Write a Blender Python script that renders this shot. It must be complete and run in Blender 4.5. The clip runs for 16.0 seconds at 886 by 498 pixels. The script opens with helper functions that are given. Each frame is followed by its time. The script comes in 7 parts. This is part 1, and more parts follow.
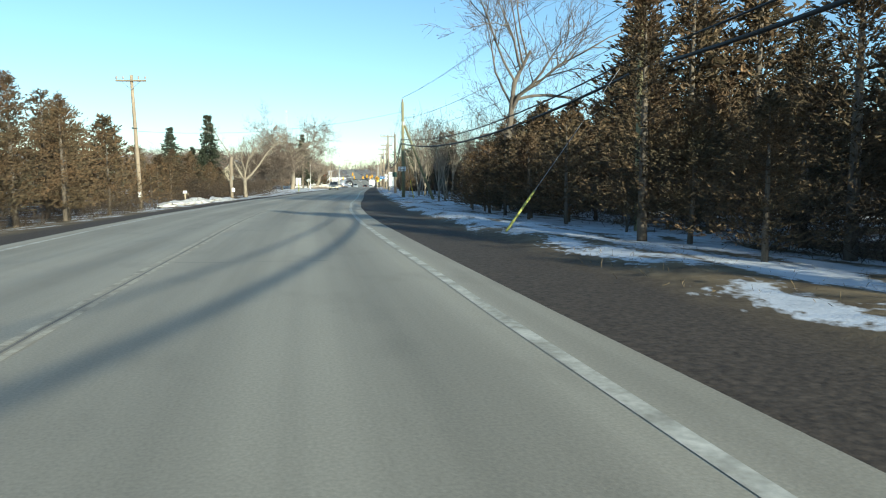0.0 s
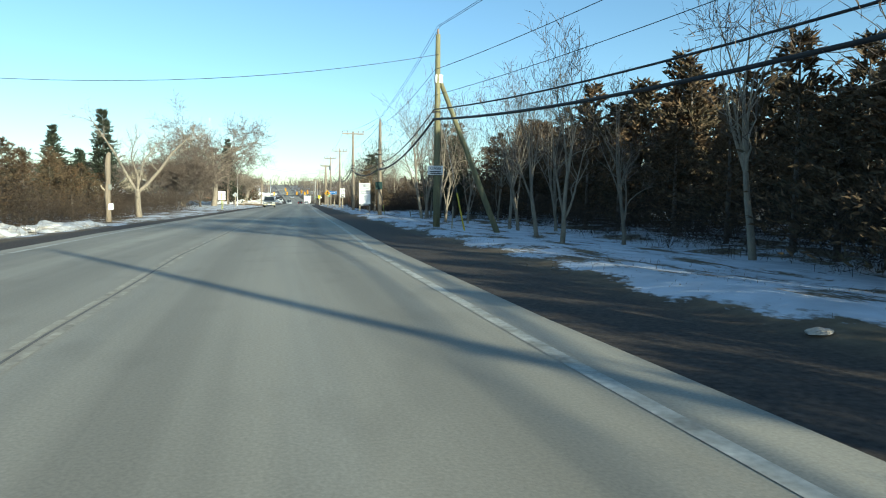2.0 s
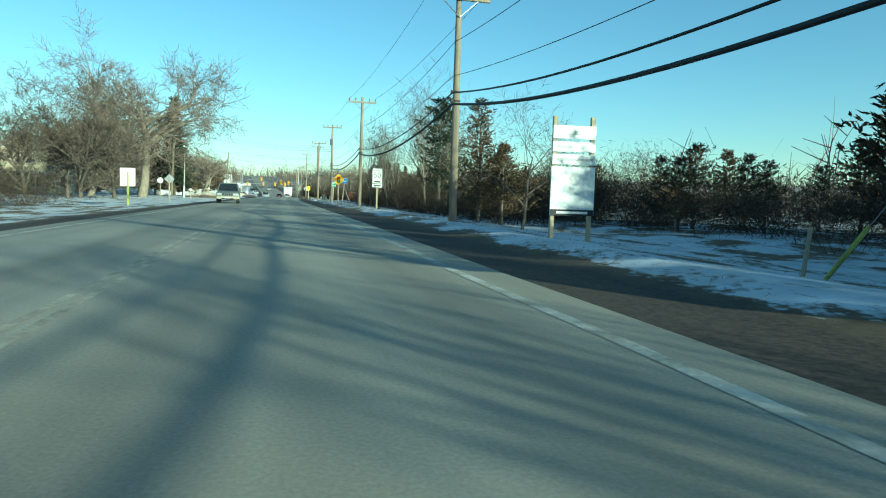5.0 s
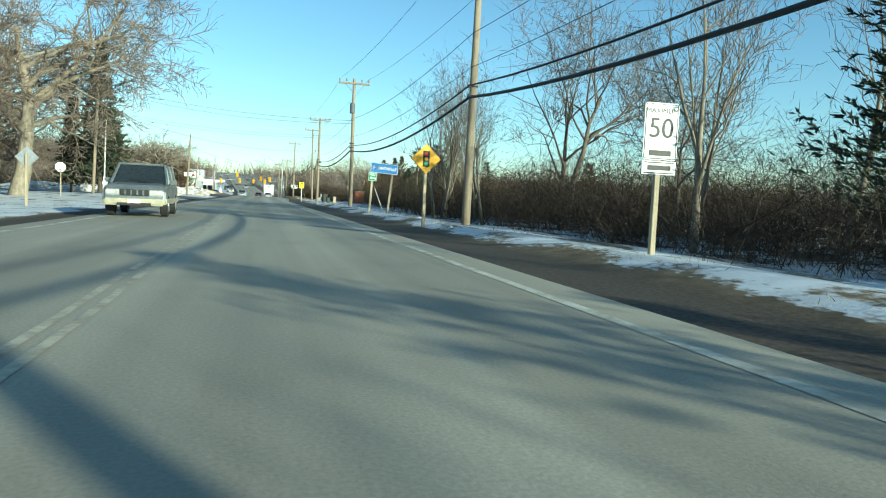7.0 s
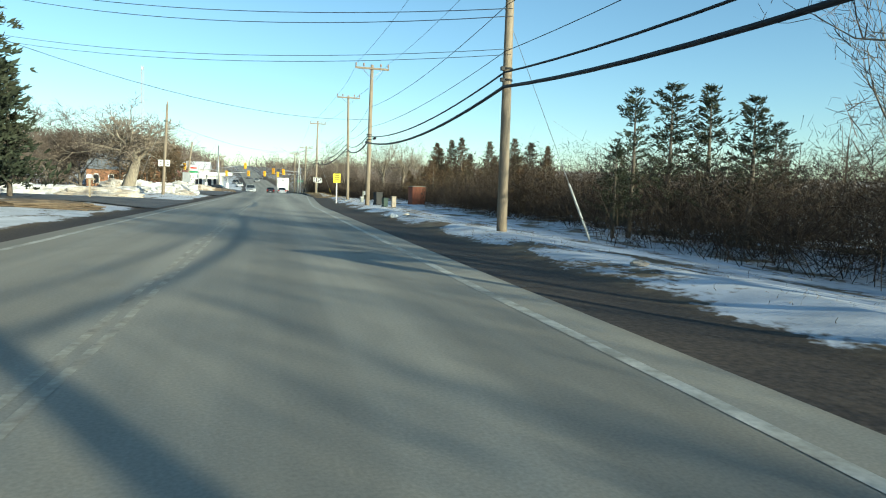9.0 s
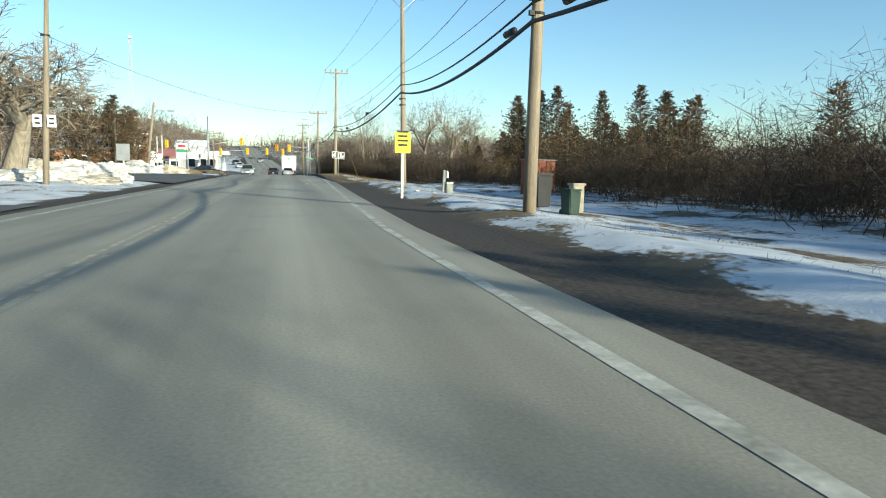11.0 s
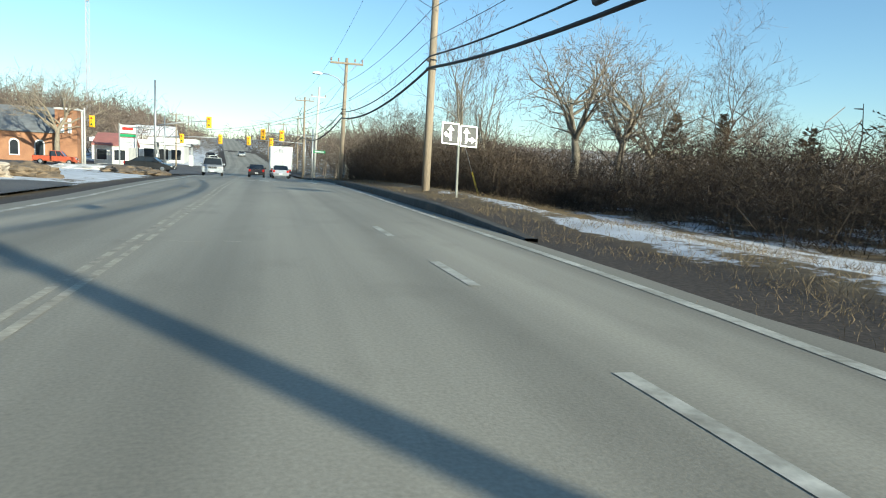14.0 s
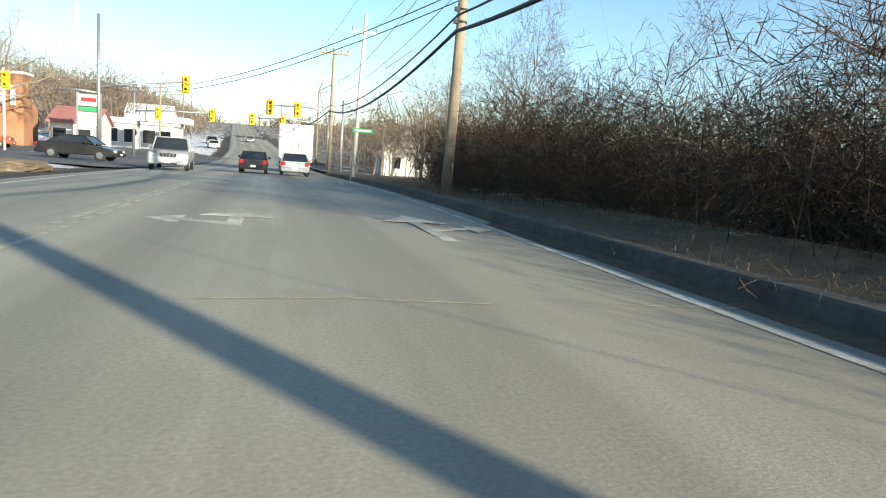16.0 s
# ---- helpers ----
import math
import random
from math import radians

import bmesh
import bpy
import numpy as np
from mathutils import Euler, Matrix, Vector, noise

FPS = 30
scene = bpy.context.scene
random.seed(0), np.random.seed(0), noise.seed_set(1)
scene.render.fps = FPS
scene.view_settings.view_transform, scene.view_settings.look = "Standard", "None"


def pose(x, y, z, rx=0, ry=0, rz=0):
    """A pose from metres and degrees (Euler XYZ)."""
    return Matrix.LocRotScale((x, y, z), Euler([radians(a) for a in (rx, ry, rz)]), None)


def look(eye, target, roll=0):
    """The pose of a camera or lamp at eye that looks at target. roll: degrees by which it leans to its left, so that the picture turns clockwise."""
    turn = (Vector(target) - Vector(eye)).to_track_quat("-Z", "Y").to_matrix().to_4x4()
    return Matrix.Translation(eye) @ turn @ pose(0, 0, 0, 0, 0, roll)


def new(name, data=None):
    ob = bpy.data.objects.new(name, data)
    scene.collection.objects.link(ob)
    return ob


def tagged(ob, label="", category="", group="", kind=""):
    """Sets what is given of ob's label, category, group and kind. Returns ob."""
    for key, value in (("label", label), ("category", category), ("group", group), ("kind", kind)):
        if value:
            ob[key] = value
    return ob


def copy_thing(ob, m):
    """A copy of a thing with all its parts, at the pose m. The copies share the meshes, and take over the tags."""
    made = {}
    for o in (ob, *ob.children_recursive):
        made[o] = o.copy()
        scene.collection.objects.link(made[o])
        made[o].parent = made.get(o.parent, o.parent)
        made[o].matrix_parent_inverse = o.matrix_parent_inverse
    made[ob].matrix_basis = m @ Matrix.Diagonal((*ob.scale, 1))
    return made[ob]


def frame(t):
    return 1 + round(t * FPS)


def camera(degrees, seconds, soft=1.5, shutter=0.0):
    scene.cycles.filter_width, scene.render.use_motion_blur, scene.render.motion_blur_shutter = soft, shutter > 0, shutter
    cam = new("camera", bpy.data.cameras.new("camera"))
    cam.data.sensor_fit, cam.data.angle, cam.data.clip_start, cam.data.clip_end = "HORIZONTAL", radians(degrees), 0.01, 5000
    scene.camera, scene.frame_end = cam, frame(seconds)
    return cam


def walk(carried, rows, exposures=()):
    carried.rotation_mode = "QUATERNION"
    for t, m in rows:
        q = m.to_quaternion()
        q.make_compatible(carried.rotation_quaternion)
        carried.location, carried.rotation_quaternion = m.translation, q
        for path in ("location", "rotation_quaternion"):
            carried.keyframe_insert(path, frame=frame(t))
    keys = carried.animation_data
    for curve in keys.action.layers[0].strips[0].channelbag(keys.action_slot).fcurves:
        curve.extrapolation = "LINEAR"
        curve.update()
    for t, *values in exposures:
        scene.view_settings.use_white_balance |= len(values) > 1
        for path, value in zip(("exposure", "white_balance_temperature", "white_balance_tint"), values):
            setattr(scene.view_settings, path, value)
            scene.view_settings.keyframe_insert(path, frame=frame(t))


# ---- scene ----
cam = camera(67.7, 16.0, soft=1.1)
PATH = [
    (0, (3.936, 0.328, 1.174), (4.136, 2.308, 0.976), -0.6),
    (0.5, (3.025, 7.187, 1.177), (3.256, 9.164, 0.983), -2.0),
    (1, (2.175, 13.941, 1.087), (2.48, 15.911, 0.919), -0.2),
    (1.5, (1.529, 20.977, 1.104), (1.871, 22.941, 0.942), -0.9),
    (2, (0.916, 28.073, 1.127), (1.329, 30.024, 0.983), 0.2),
    (2.5, (0.497, 35.4, 1.134), (0.952, 37.342, 0.989), 1.3),
    (3, (0.246, 42.682, 1.017), (0.665, 44.629, 0.839), 0.5),
    (3.5, (0.012, 49.946, 1.109), (0.46, 51.888, 0.946), 1.5),
    (4, (-0.08, 57.43, 1.086), (0.378, 59.372, 0.941), 1.9),
    (4.5, (-0.004, 64.844, 1.097), (0.463, 66.782, 0.946), 2.4),
    (4.7, (0.038, 67.814, 1.047), (0.508, 69.752, 0.895), 2.1),
    (6.8, (-0.512, 100.453, 0.953), (0.001, 102.381, 0.811), 1.3),
    (7, (-0.485, 103.541, 1.002), (0.061, 105.459, 0.855), 2.5),
    (7.5, (-0.238, 111.455, 1.073), (0.294, 113.377, 0.924), 3.3),
    (8, (-0.2, 118.521, 1.188), (0.319, 120.447, 1.038), 3.0),
    (8.5, (-0.226, 125.674, 1.235), (0.272, 127.604, 1.07), 1.5),
    (9, (-0.371, 132.674, 1.3), (0.14, 134.6, 1.127), 2.0),
    (9.5, (-0.317, 139.833, 1.304), (0.235, 141.749, 1.149), 4.7),
    (10, (-0.116, 146.893, 1.169), (0.405, 148.816, 1.0), 3.9),
    (10.2, (-0.014, 149.725, 1.165), (0.434, 151.662, 0.954), 1.3),
    (12.3, (0.769, 179.18, 1.144), (1.287, 181.096, 0.898), 1.5),
    (12.5, (0.757, 181.891, 1.122), (1.258, 183.813, 0.892), 1.2),
    (13, (0.584, 188.548, 1.14), (1.112, 190.463, 0.91), 3.6),
    (13.5, (0.39, 195.179, 1.165), (0.919, 197.095, 0.944), 2.9),
    (14, (0.304, 201.927, 1.19), (0.839, 203.84, 0.956), 2.9),
    (14.5, (0.327, 208.733, 1.2), (0.866, 210.643, 0.948), 2.6),
    (15, (0.433, 215.221, 1.095), (0.956, 217.132, 0.823), 2.0),
    (15.5, (0.672, 222.538, 1.169), (1.198, 224.45, 0.91), 2.9),
    (16, (1.063, 229.223, 1.083), (1.563, 231.141, 0.821), 4.0),
]
walk(cam, [(t, look(eye, target, roll)) for t, eye, target, roll in PATH],
     exposures=[(0, 0.97, 5550, -3), (2.5, 0.94, 5500, -8), (3.3, 0.89, 5420, -15), (4.7, 0.72, 4950, -31), (6.8, 0.86, 5260, -19), (8.5, 0.9, 5560, -10), (10.2, 0.9, 5680, -6), (12.5, 0.9, 5580, -3), (14.5, 1.0, 5550, -1), (16, 1.3, 6050, 3)])

# ---- world, sun ----
SUN_EL, SUN_AZ = 14.5, 149.0  # degrees; azimuth from the road's direction, clockwise
world = bpy.data.worlds.new("world")
scene.world = world
world.use_nodes = True
wn = world.node_tree
sky = wn.nodes.new("ShaderNodeTexSky")
sky.sky_type, sky.sun_disc = "NISHITA", False
sky.sun_elevation, sky.sun_rotation = radians(SUN_EL), radians(SUN_AZ)
sky.air_density, sky.dust_density, sky.ozone_density = 1.0, 0.35, 1.8
wn.links.new(sky.outputs["Color"], wn.nodes["Background"].inputs["Color"])
wn.nodes["Background"].inputs["Strength"].default_value = 0.10
sun_data = bpy.data.lights.new("sun", "SUN")
sun_data.energy, sun_data.angle, sun_data.color = 5.0, radians(0.6), (1.0, 0.85, 0.62)
sun_dir = Vector((math.sin(radians(SUN_AZ)) * math.cos(radians(SUN_EL)), math.cos(radians(SUN_AZ)) * math.cos(radians(SUN_EL)), math.sin(radians(SUN_EL))))
sun = new("sun", sun_data)
sun.matrix_world = look(sun_dir * 100, (0, 0, 0))

# ---- materials ----


def mat(name, c1, c2=None, size=1.0, rough=0.8, bump=0.0, metal=0.0, fine=None, stretch=(1, 1, 1), spread=0.0, island=0.0, spec=0.3, local=False):
    """A surface of two colours mixed by noise of the given size in metres, with fine grain, relief and a spread of brightness from object to object or piece to piece."""
    m = bpy.data.materials.new(name)
    m.use_nodes = True
    nt = m.node_tree
    n, l = nt.nodes, nt.links
    b = n["Principled BSDF"]
    b.inputs["Roughness"].default_value, b.inputs["Metallic"].default_value = rough, metal
    b.inputs["Specular IOR Level"].default_value = spec
    c2 = c2 or tuple(0.75 * v for v in c1)
    if local:
        co = n.new("ShaderNodeTexCoord").outputs["Object"]
    else:
        co = n.new("ShaderNodeNewGeometry").outputs["Position"]
    mp = n.new("ShaderNodeMapping")
    mp.inputs["Scale"].default_value = stretch
    l.new(co, mp.inputs["Vector"])
    big = n.new("ShaderNodeTexNoise")
    big.inputs["Scale"].default_value, big.inputs["Detail"].default_value = 1.0 / size, 5.0
    l.new(mp.outputs["Vector"], big.inputs["Vector"])
    small = n.new("ShaderNodeTexNoise")
    small.inputs["Scale"].default_value, small.inputs["Detail"].default_value = 1.0 / (fine or size * 0.12), 3.0
    l.new(mp.outputs["Vector"], small.inputs["Vector"])
    ramp = n.new("ShaderNodeValToRGB")
    ramp.color_ramp.elements[0].position, ramp.color_ramp.elements[1].position = 0.32, 0.68
    ramp.color_ramp.elements[0].color, ramp.color_ramp.elements[1].color = (*c1, 1), (*c2, 1)
    l.new(big.outputs["Fac"], ramp.inputs["Fac"])
    grain = n.new("ShaderNodeMapRange")
    grain.inputs["From Min"].default_value, grain.inputs["From Max"].default_value = 0.25, 0.75
    grain.inputs["To Min"].default_value, grain.inputs["To Max"].default_value = 0.8, 1.2
    l.new(small.outputs["Fac"], grain.inputs["Value"])
    value = grain.outputs["Result"]
    for amount, source in ((spread, "obj"), (island, "isl")):
        if amount:
            rnd = n.new("ShaderNodeObjectInfo").outputs["Random"] if source == "obj" else n.new("ShaderNodeNewGeometry").outputs["Random Per Island"]
            mr = n.new("ShaderNodeMapRange")
            mr.inputs["To Min"].default_value, mr.inputs["To Max"].default_value = 1 - amount, 1 + amount
            l.new(rnd, mr.inputs["Value"])
            mu = n.new("ShaderNodeMath")
            mu.operation = "MULTIPLY"
            l.new(value, mu.inputs[0]), l.new(mr.outputs["Result"], mu.inputs[1])
            value = mu.outputs["Value"]
    mix = n.new("ShaderNodeVectorMath")
    mix.operation = "SCALE"
    l.new(ramp.outputs["Color"], mix.inputs[0]), l.new(value, mix.inputs["Scale"])
    l.new(mix.outputs["Vector"], b.inputs["Base Color"])
    if bump:
        bu = n.new("ShaderNodeBump")
        bu.inputs["Strength"].default_value, bu.inputs["Distance"].default_value = bump, size * 0.05
        l.new(small.outputs["Fac"], bu.inputs["Height"])
        l.new(bu.outputs["Normal"], b.inputs["Normal"])
    return m


WOOD_GREY = mat("weathered_pole_wood", (0.30, 0.24, 0.17), (0.20, 0.165, 0.125), 0.5, 0.85, 0.5, stretch=(6, 6, 0.5), spread=0.2)
WOOD_POST = mat("sign_post_wood", (0.42, 0.35, 0.24), (0.30, 0.25, 0.18), 0.4, 0.8, 0.4, stretch=(6, 6, 0.6), spread=0.15)
METAL = mat("galvanised_steel", (0.42, 0.43, 0.44), (0.34, 0.35, 0.36), 0.6, 0.45, 0.05, metal=0.8)
WOOD_MOSSY = mat("mossy_pole_wood", (0.27, 0.245, 0.13), (0.19, 0.175, 0.10), 0.5, 0.88, 0.5, stretch=(6, 6, 0.5), spread=0.1)
PALE_POLE = mat("pale_concrete_pole", (0.55, 0.54, 0.50), (0.45, 0.44, 0.41), 0.8, 0.7, 0.1)
TRANSFORMER_GREY = mat("dark_grey_transformer_paint", (0.11, 0.12, 0.13), (0.08, 0.085, 0.09), 0.3, 0.55)
CABLE = mat("black_cable_sheath", (0.018, 0.018, 0.02), (0.03, 0.03, 0.03), 0.4, 0.6)
PORCELAIN = mat("porcelain_insulator", (0.22, 0.16, 0.13), (0.3, 0.24, 0.2), 0.2, 0.3)
BARK_GREY = mat("grey_bark", (0.17, 0.14, 0.11), (0.10, 0.085, 0.068), 0.35, 0.9, 0.6, stretch=(3, 3, 1), spread=0.2)
BARK_PALE = mat("pale_bark", (0.30, 0.255, 0.19), (0.18, 0.15, 0.115), 0.4, 0.9, 0.5, stretch=(3, 3, 1), spread=0.15)
TWIG = mat("bare_twigs", (0.15, 0.115, 0.09), (0.10, 0.078, 0.06), 0.8, 0.9, spread=0.15, island=0.3)
TWIG_PALE = mat("pale_bare_twigs", (0.26, 0.21, 0.16), (0.17, 0.135, 0.105), 0.8, 0.9, spread=0.15, island=0.3)
TWIG_OAK = mat("brown_oak_twigs", (0.19, 0.15, 0.12), (0.14, 0.108, 0.085), 0.8, 0.9, spread=0.1, island=0.3)
CEDAR = mat("winter_cedar_foliage", (0.122, 0.074, 0.038), (0.060, 0.052, 0.031), 1.1, 0.85, spread=0.2, island=0.4)
SPRUCE = mat("dark_spruce_foliage", (0.030, 0.042, 0.026), (0.042, 0.045, 0.025), 1.6, 0.8, spread=0.2, island=0.4)
BRUSH = mat("brown_winter_brush", (0.072, 0.052, 0.036), (0.036, 0.028, 0.021), 3.0, 0.95, island=0.5)
GRASS = mat("dry_verge_grass", (0.20, 0.150, 0.085), (0.12, 0.090, 0.052), 1.5, 0.95, island=0.35)
FAR_WOOD = mat("distant_winter_woods", (0.15, 0.115, 0.095), (0.10, 0.082, 0.068), 30.0, 1.0, island=0.35)
SNOW = mat("old_snow_heap", (0.66, 0.66, 0.67), (0.40, 0.36, 0.30), 0.5, 0.75, 0.7, fine=0.08)
SOIL_SNOW = mat("dirty_plough_heap", (0.60, 0.55, 0.48), (0.30, 0.24, 0.18), 0.8, 0.9, 0.7, fine=0.12)
SOIL = mat("bare_soil_heap", (0.22, 0.165, 0.11), (0.14, 0.105, 0.07), 0.8, 0.95, 0.6, fine=0.1)
PAINT_WHITE = mat("worn_white_road_paint", (0.54, 0.52, 0.45), (0.27, 0.255, 0.21), 0.35, 0.8, fine=0.05)
PAINT_CENTRE = mat("faded_centre_paint", (0.45, 0.41, 0.32), (0.25, 0.225, 0.18), 0.3, 0.8, fine=0.05)
CRACK = mat("dark_joint_sealant", (0.11, 0.10, 0.09), (0.18, 0.165, 0.14), 0.6, 0.7)
KERB = mat("dark_kerb_concrete", (0.085, 0.08, 0.07), (0.05, 0.047, 0.042), 0.7, 0.9, 0.3)
ASPHALT_DARK = mat("dark_side_road_asphalt", (0.085, 0.085, 0.088), (0.13, 0.125, 0.12), 2.5, 0.85, 0.2, fine=0.03)
SIGN_WHITE = mat("white_sign_sheet", (0.80, 0.80, 0.78), (0.74, 0.74, 0.72), 0.5, 0.28, spec=0.5)
SIGN_BLACK = mat("black_sign_paint", (0.02, 0.02, 0.02), (0.035, 0.035, 0.035), 0.4, 0.5)
SIGN_GREYBACK = mat("bare_aluminium_sign_back", (0.38, 0.39, 0.40), (0.32, 0.33, 0.34), 0.5, 0.5, metal=0.6)
SIGN_YELLOW = mat("yellow_warning_sheet", (0.80, 0.42, 0.02), (0.74, 0.38, 0.02), 0.4, 0.4)
SIGN_LEMON = mat("lemon_yellow_sign_sheet", (0.78, 0.66, 0.03), (0.72, 0.60, 0.03), 0.4, 0.4)
SIGN_BLUE = mat("blue_sign_sheet", (0.05, 0.20, 0.50), (0.045, 0.17, 0.44), 0.4, 0.24, spec=0.6)
PLATE_DARK = mat("dark_green_plate_paint", (0.022, 0.045, 0.042), (0.03, 0.05, 0.046), 0.3, 0.85, spec=0.1)
SIGN_GREEN = mat("green_sign_sheet", (0.04, 0.30, 0.12), (0.04, 0.26, 0.10), 0.4, 0.4)
SIGN_RED = mat("red_sign_paint", (0.55, 0.03, 0.02), (0.48, 0.03, 0.02), 0.4, 0.4)
SIGNAL_YELLOW = mat("yellow_signal_housing", (0.86, 0.48, 0.01), (0.78, 0.42, 0.01), 0.4, 0.4)
LENS_RED = mat("dull_red_lens", (0.30, 0.02, 0.02), (0.25, 0.02, 0.02), 0.2, 0.3)
LENS_AMBER = mat("amber_lens", (0.75, 0.35, 0.02), (0.65, 0.3, 0.02), 0.2, 0.3)
LENS_GREEN = mat("dark_green_lens", (0.02, 0.12, 0.07), (0.02, 0.10, 0.06), 0.2, 0.3)
TYRE = mat("black_rubber", (0.022, 0.022, 0.023), (0.035, 0.034, 0.033), 0.2, 0.85)
RIM = mat("alloy_rim", (0.45, 0.45, 0.46), (0.36, 0.36, 0.37), 0.3, 0.35, metal=0.8)
GLASS_DARK = mat("tinted_car_glass", (0.018, 0.022, 0.026), (0.025, 0.03, 0.034), 0.8, 0.08, spec=0.6)
CHROME = mat("chrome_trim", (0.6, 0.6, 0.6), (0.5, 0.5, 0.5), 0.5, 0.2, metal=1.0)
PLASTIC_BLACK = mat("black_plastic", (0.02, 0.02, 0.021), (0.03, 0.03, 0.03), 0.3, 0.6)
HEADLIGHT = mat("clear_headlamp", (0.5, 0.5, 0.48), (0.36, 0.36, 0.35), 0.1, 0.12, spec=0.6)
TAIL_RED = mat("red_tail_lamp", (0.45, 0.02, 0.015), (0.35, 0.02, 0.015), 0.1, 0.25)
CAR_SILVER = mat("silver_car_paint", (0.46, 0.47, 0.48), (0.40, 0.41, 0.42), 1.0, 0.28, metal=0.5)
CAR_PEWTER = mat("pewter_car_paint", (0.21, 0.225, 0.23), (0.17, 0.18, 0.185), 1.0, 0.3, metal=0.4)
CAR_GOLD = mat("beige_lower_car_paint", (0.48, 0.44, 0.32), (0.40, 0.36, 0.26), 1.0, 0.35, metal=0.3)
CAR_WHITE = mat("white_car_paint", (0.72, 0.72, 0.70), (0.62, 0.62, 0.60), 1.0, 0.3)
CAR_BLACK = mat("black_car_paint", (0.02, 0.021, 0.023), (0.03, 0.03, 0.032), 1.0, 0.25)
CAR_RED = mat("orange_red_car_paint", (0.42, 0.09, 0.04), (0.34, 0.07, 0.035), 1.0, 0.35)
CAR_DARKRED = mat("near_black_car_paint", (0.035, 0.032, 0.032), (0.026, 0.024, 0.025), 1.0, 0.3)
TRUCK_WHITE = mat("white_truck_box", (0.78, 0.78, 0.76), (0.66, 0.65, 0.62), 1.5, 0.45)
BRICK_WALL = mat("orange_brown_brick_wall", (0.36, 0.19, 0.105), (0.28, 0.14, 0.08), 1.5, 0.9, 0.3, fine=0.08)
SIDING_CREAM = mat("cream_house_siding", (0.52, 0.47, 0.34), (0.44, 0.39, 0.28), 1.2, 0.7, stretch=(0.3, 0.3, 6))
SIDING_WHITE = mat("white_shop_cladding", (0.60, 0.59, 0.55), (0.48, 0.47, 0.44), 1.5, 0.7)
ROOF_GREY = mat("grey_roof_shingles", (0.20, 0.21, 0.22), (0.14, 0.145, 0.15), 0.8, 0.9, 0.3)
ROOF_RED = mat("faded_red_metal_roof", (0.34, 0.15, 0.13), (0.27, 0.12, 0.11), 1.5, 0.6)
ROOF_SNOW = mat("snow_dusted_roof", (0.70, 0.72, 0.75), (0.45, 0.46, 0.48), 1.0, 0.85)
WINDOW_DARK = mat("dark_window_glass", (0.02, 0.025, 0.03), (0.03, 0.035, 0.04), 1.0, 0.1, spec=0.6)
BOX_BROWN = mat("rusty_brown_box_paint", (0.28, 0.10, 0.055), (0.20, 0.075, 0.045), 0.6, 0.8, 0.3)
BIN_GREEN = mat("dark_green_bin_plastic", (0.03, 0.055, 0.04), (0.025, 0.045, 0.035), 0.5, 0.6)
GUARD_YELLOW = mat("yellow_plastic_guy_guard", (0.70, 0.52, 0.05), (0.55, 0.42, 0.06), 0.3, 0.6)
GUARD_GREEN = mat("mossy_yellow_guy_guard", (0.40, 0.42, 0.10), (0.28, 0.28, 0.08), 0.3, 0.7)
POST_GREY = mat("grey_weathered_post", (0.27, 0.275, 0.24), (0.19, 0.19, 0.17), 0.3, 0.85, 0.3, stretch=(4, 4, 1))
MASONRY = mat("tan_stone_pillar", (0.42, 0.36, 0.28), (0.30, 0.25, 0.19), 0.2, 0.9, 0.5)
TOWER_PAINT = mat("pale_lattice_tower_steel", (0.46, 0.47, 0.5), (0.38, 0.39, 0.42), 2.0, 0.6, metal=0.3)


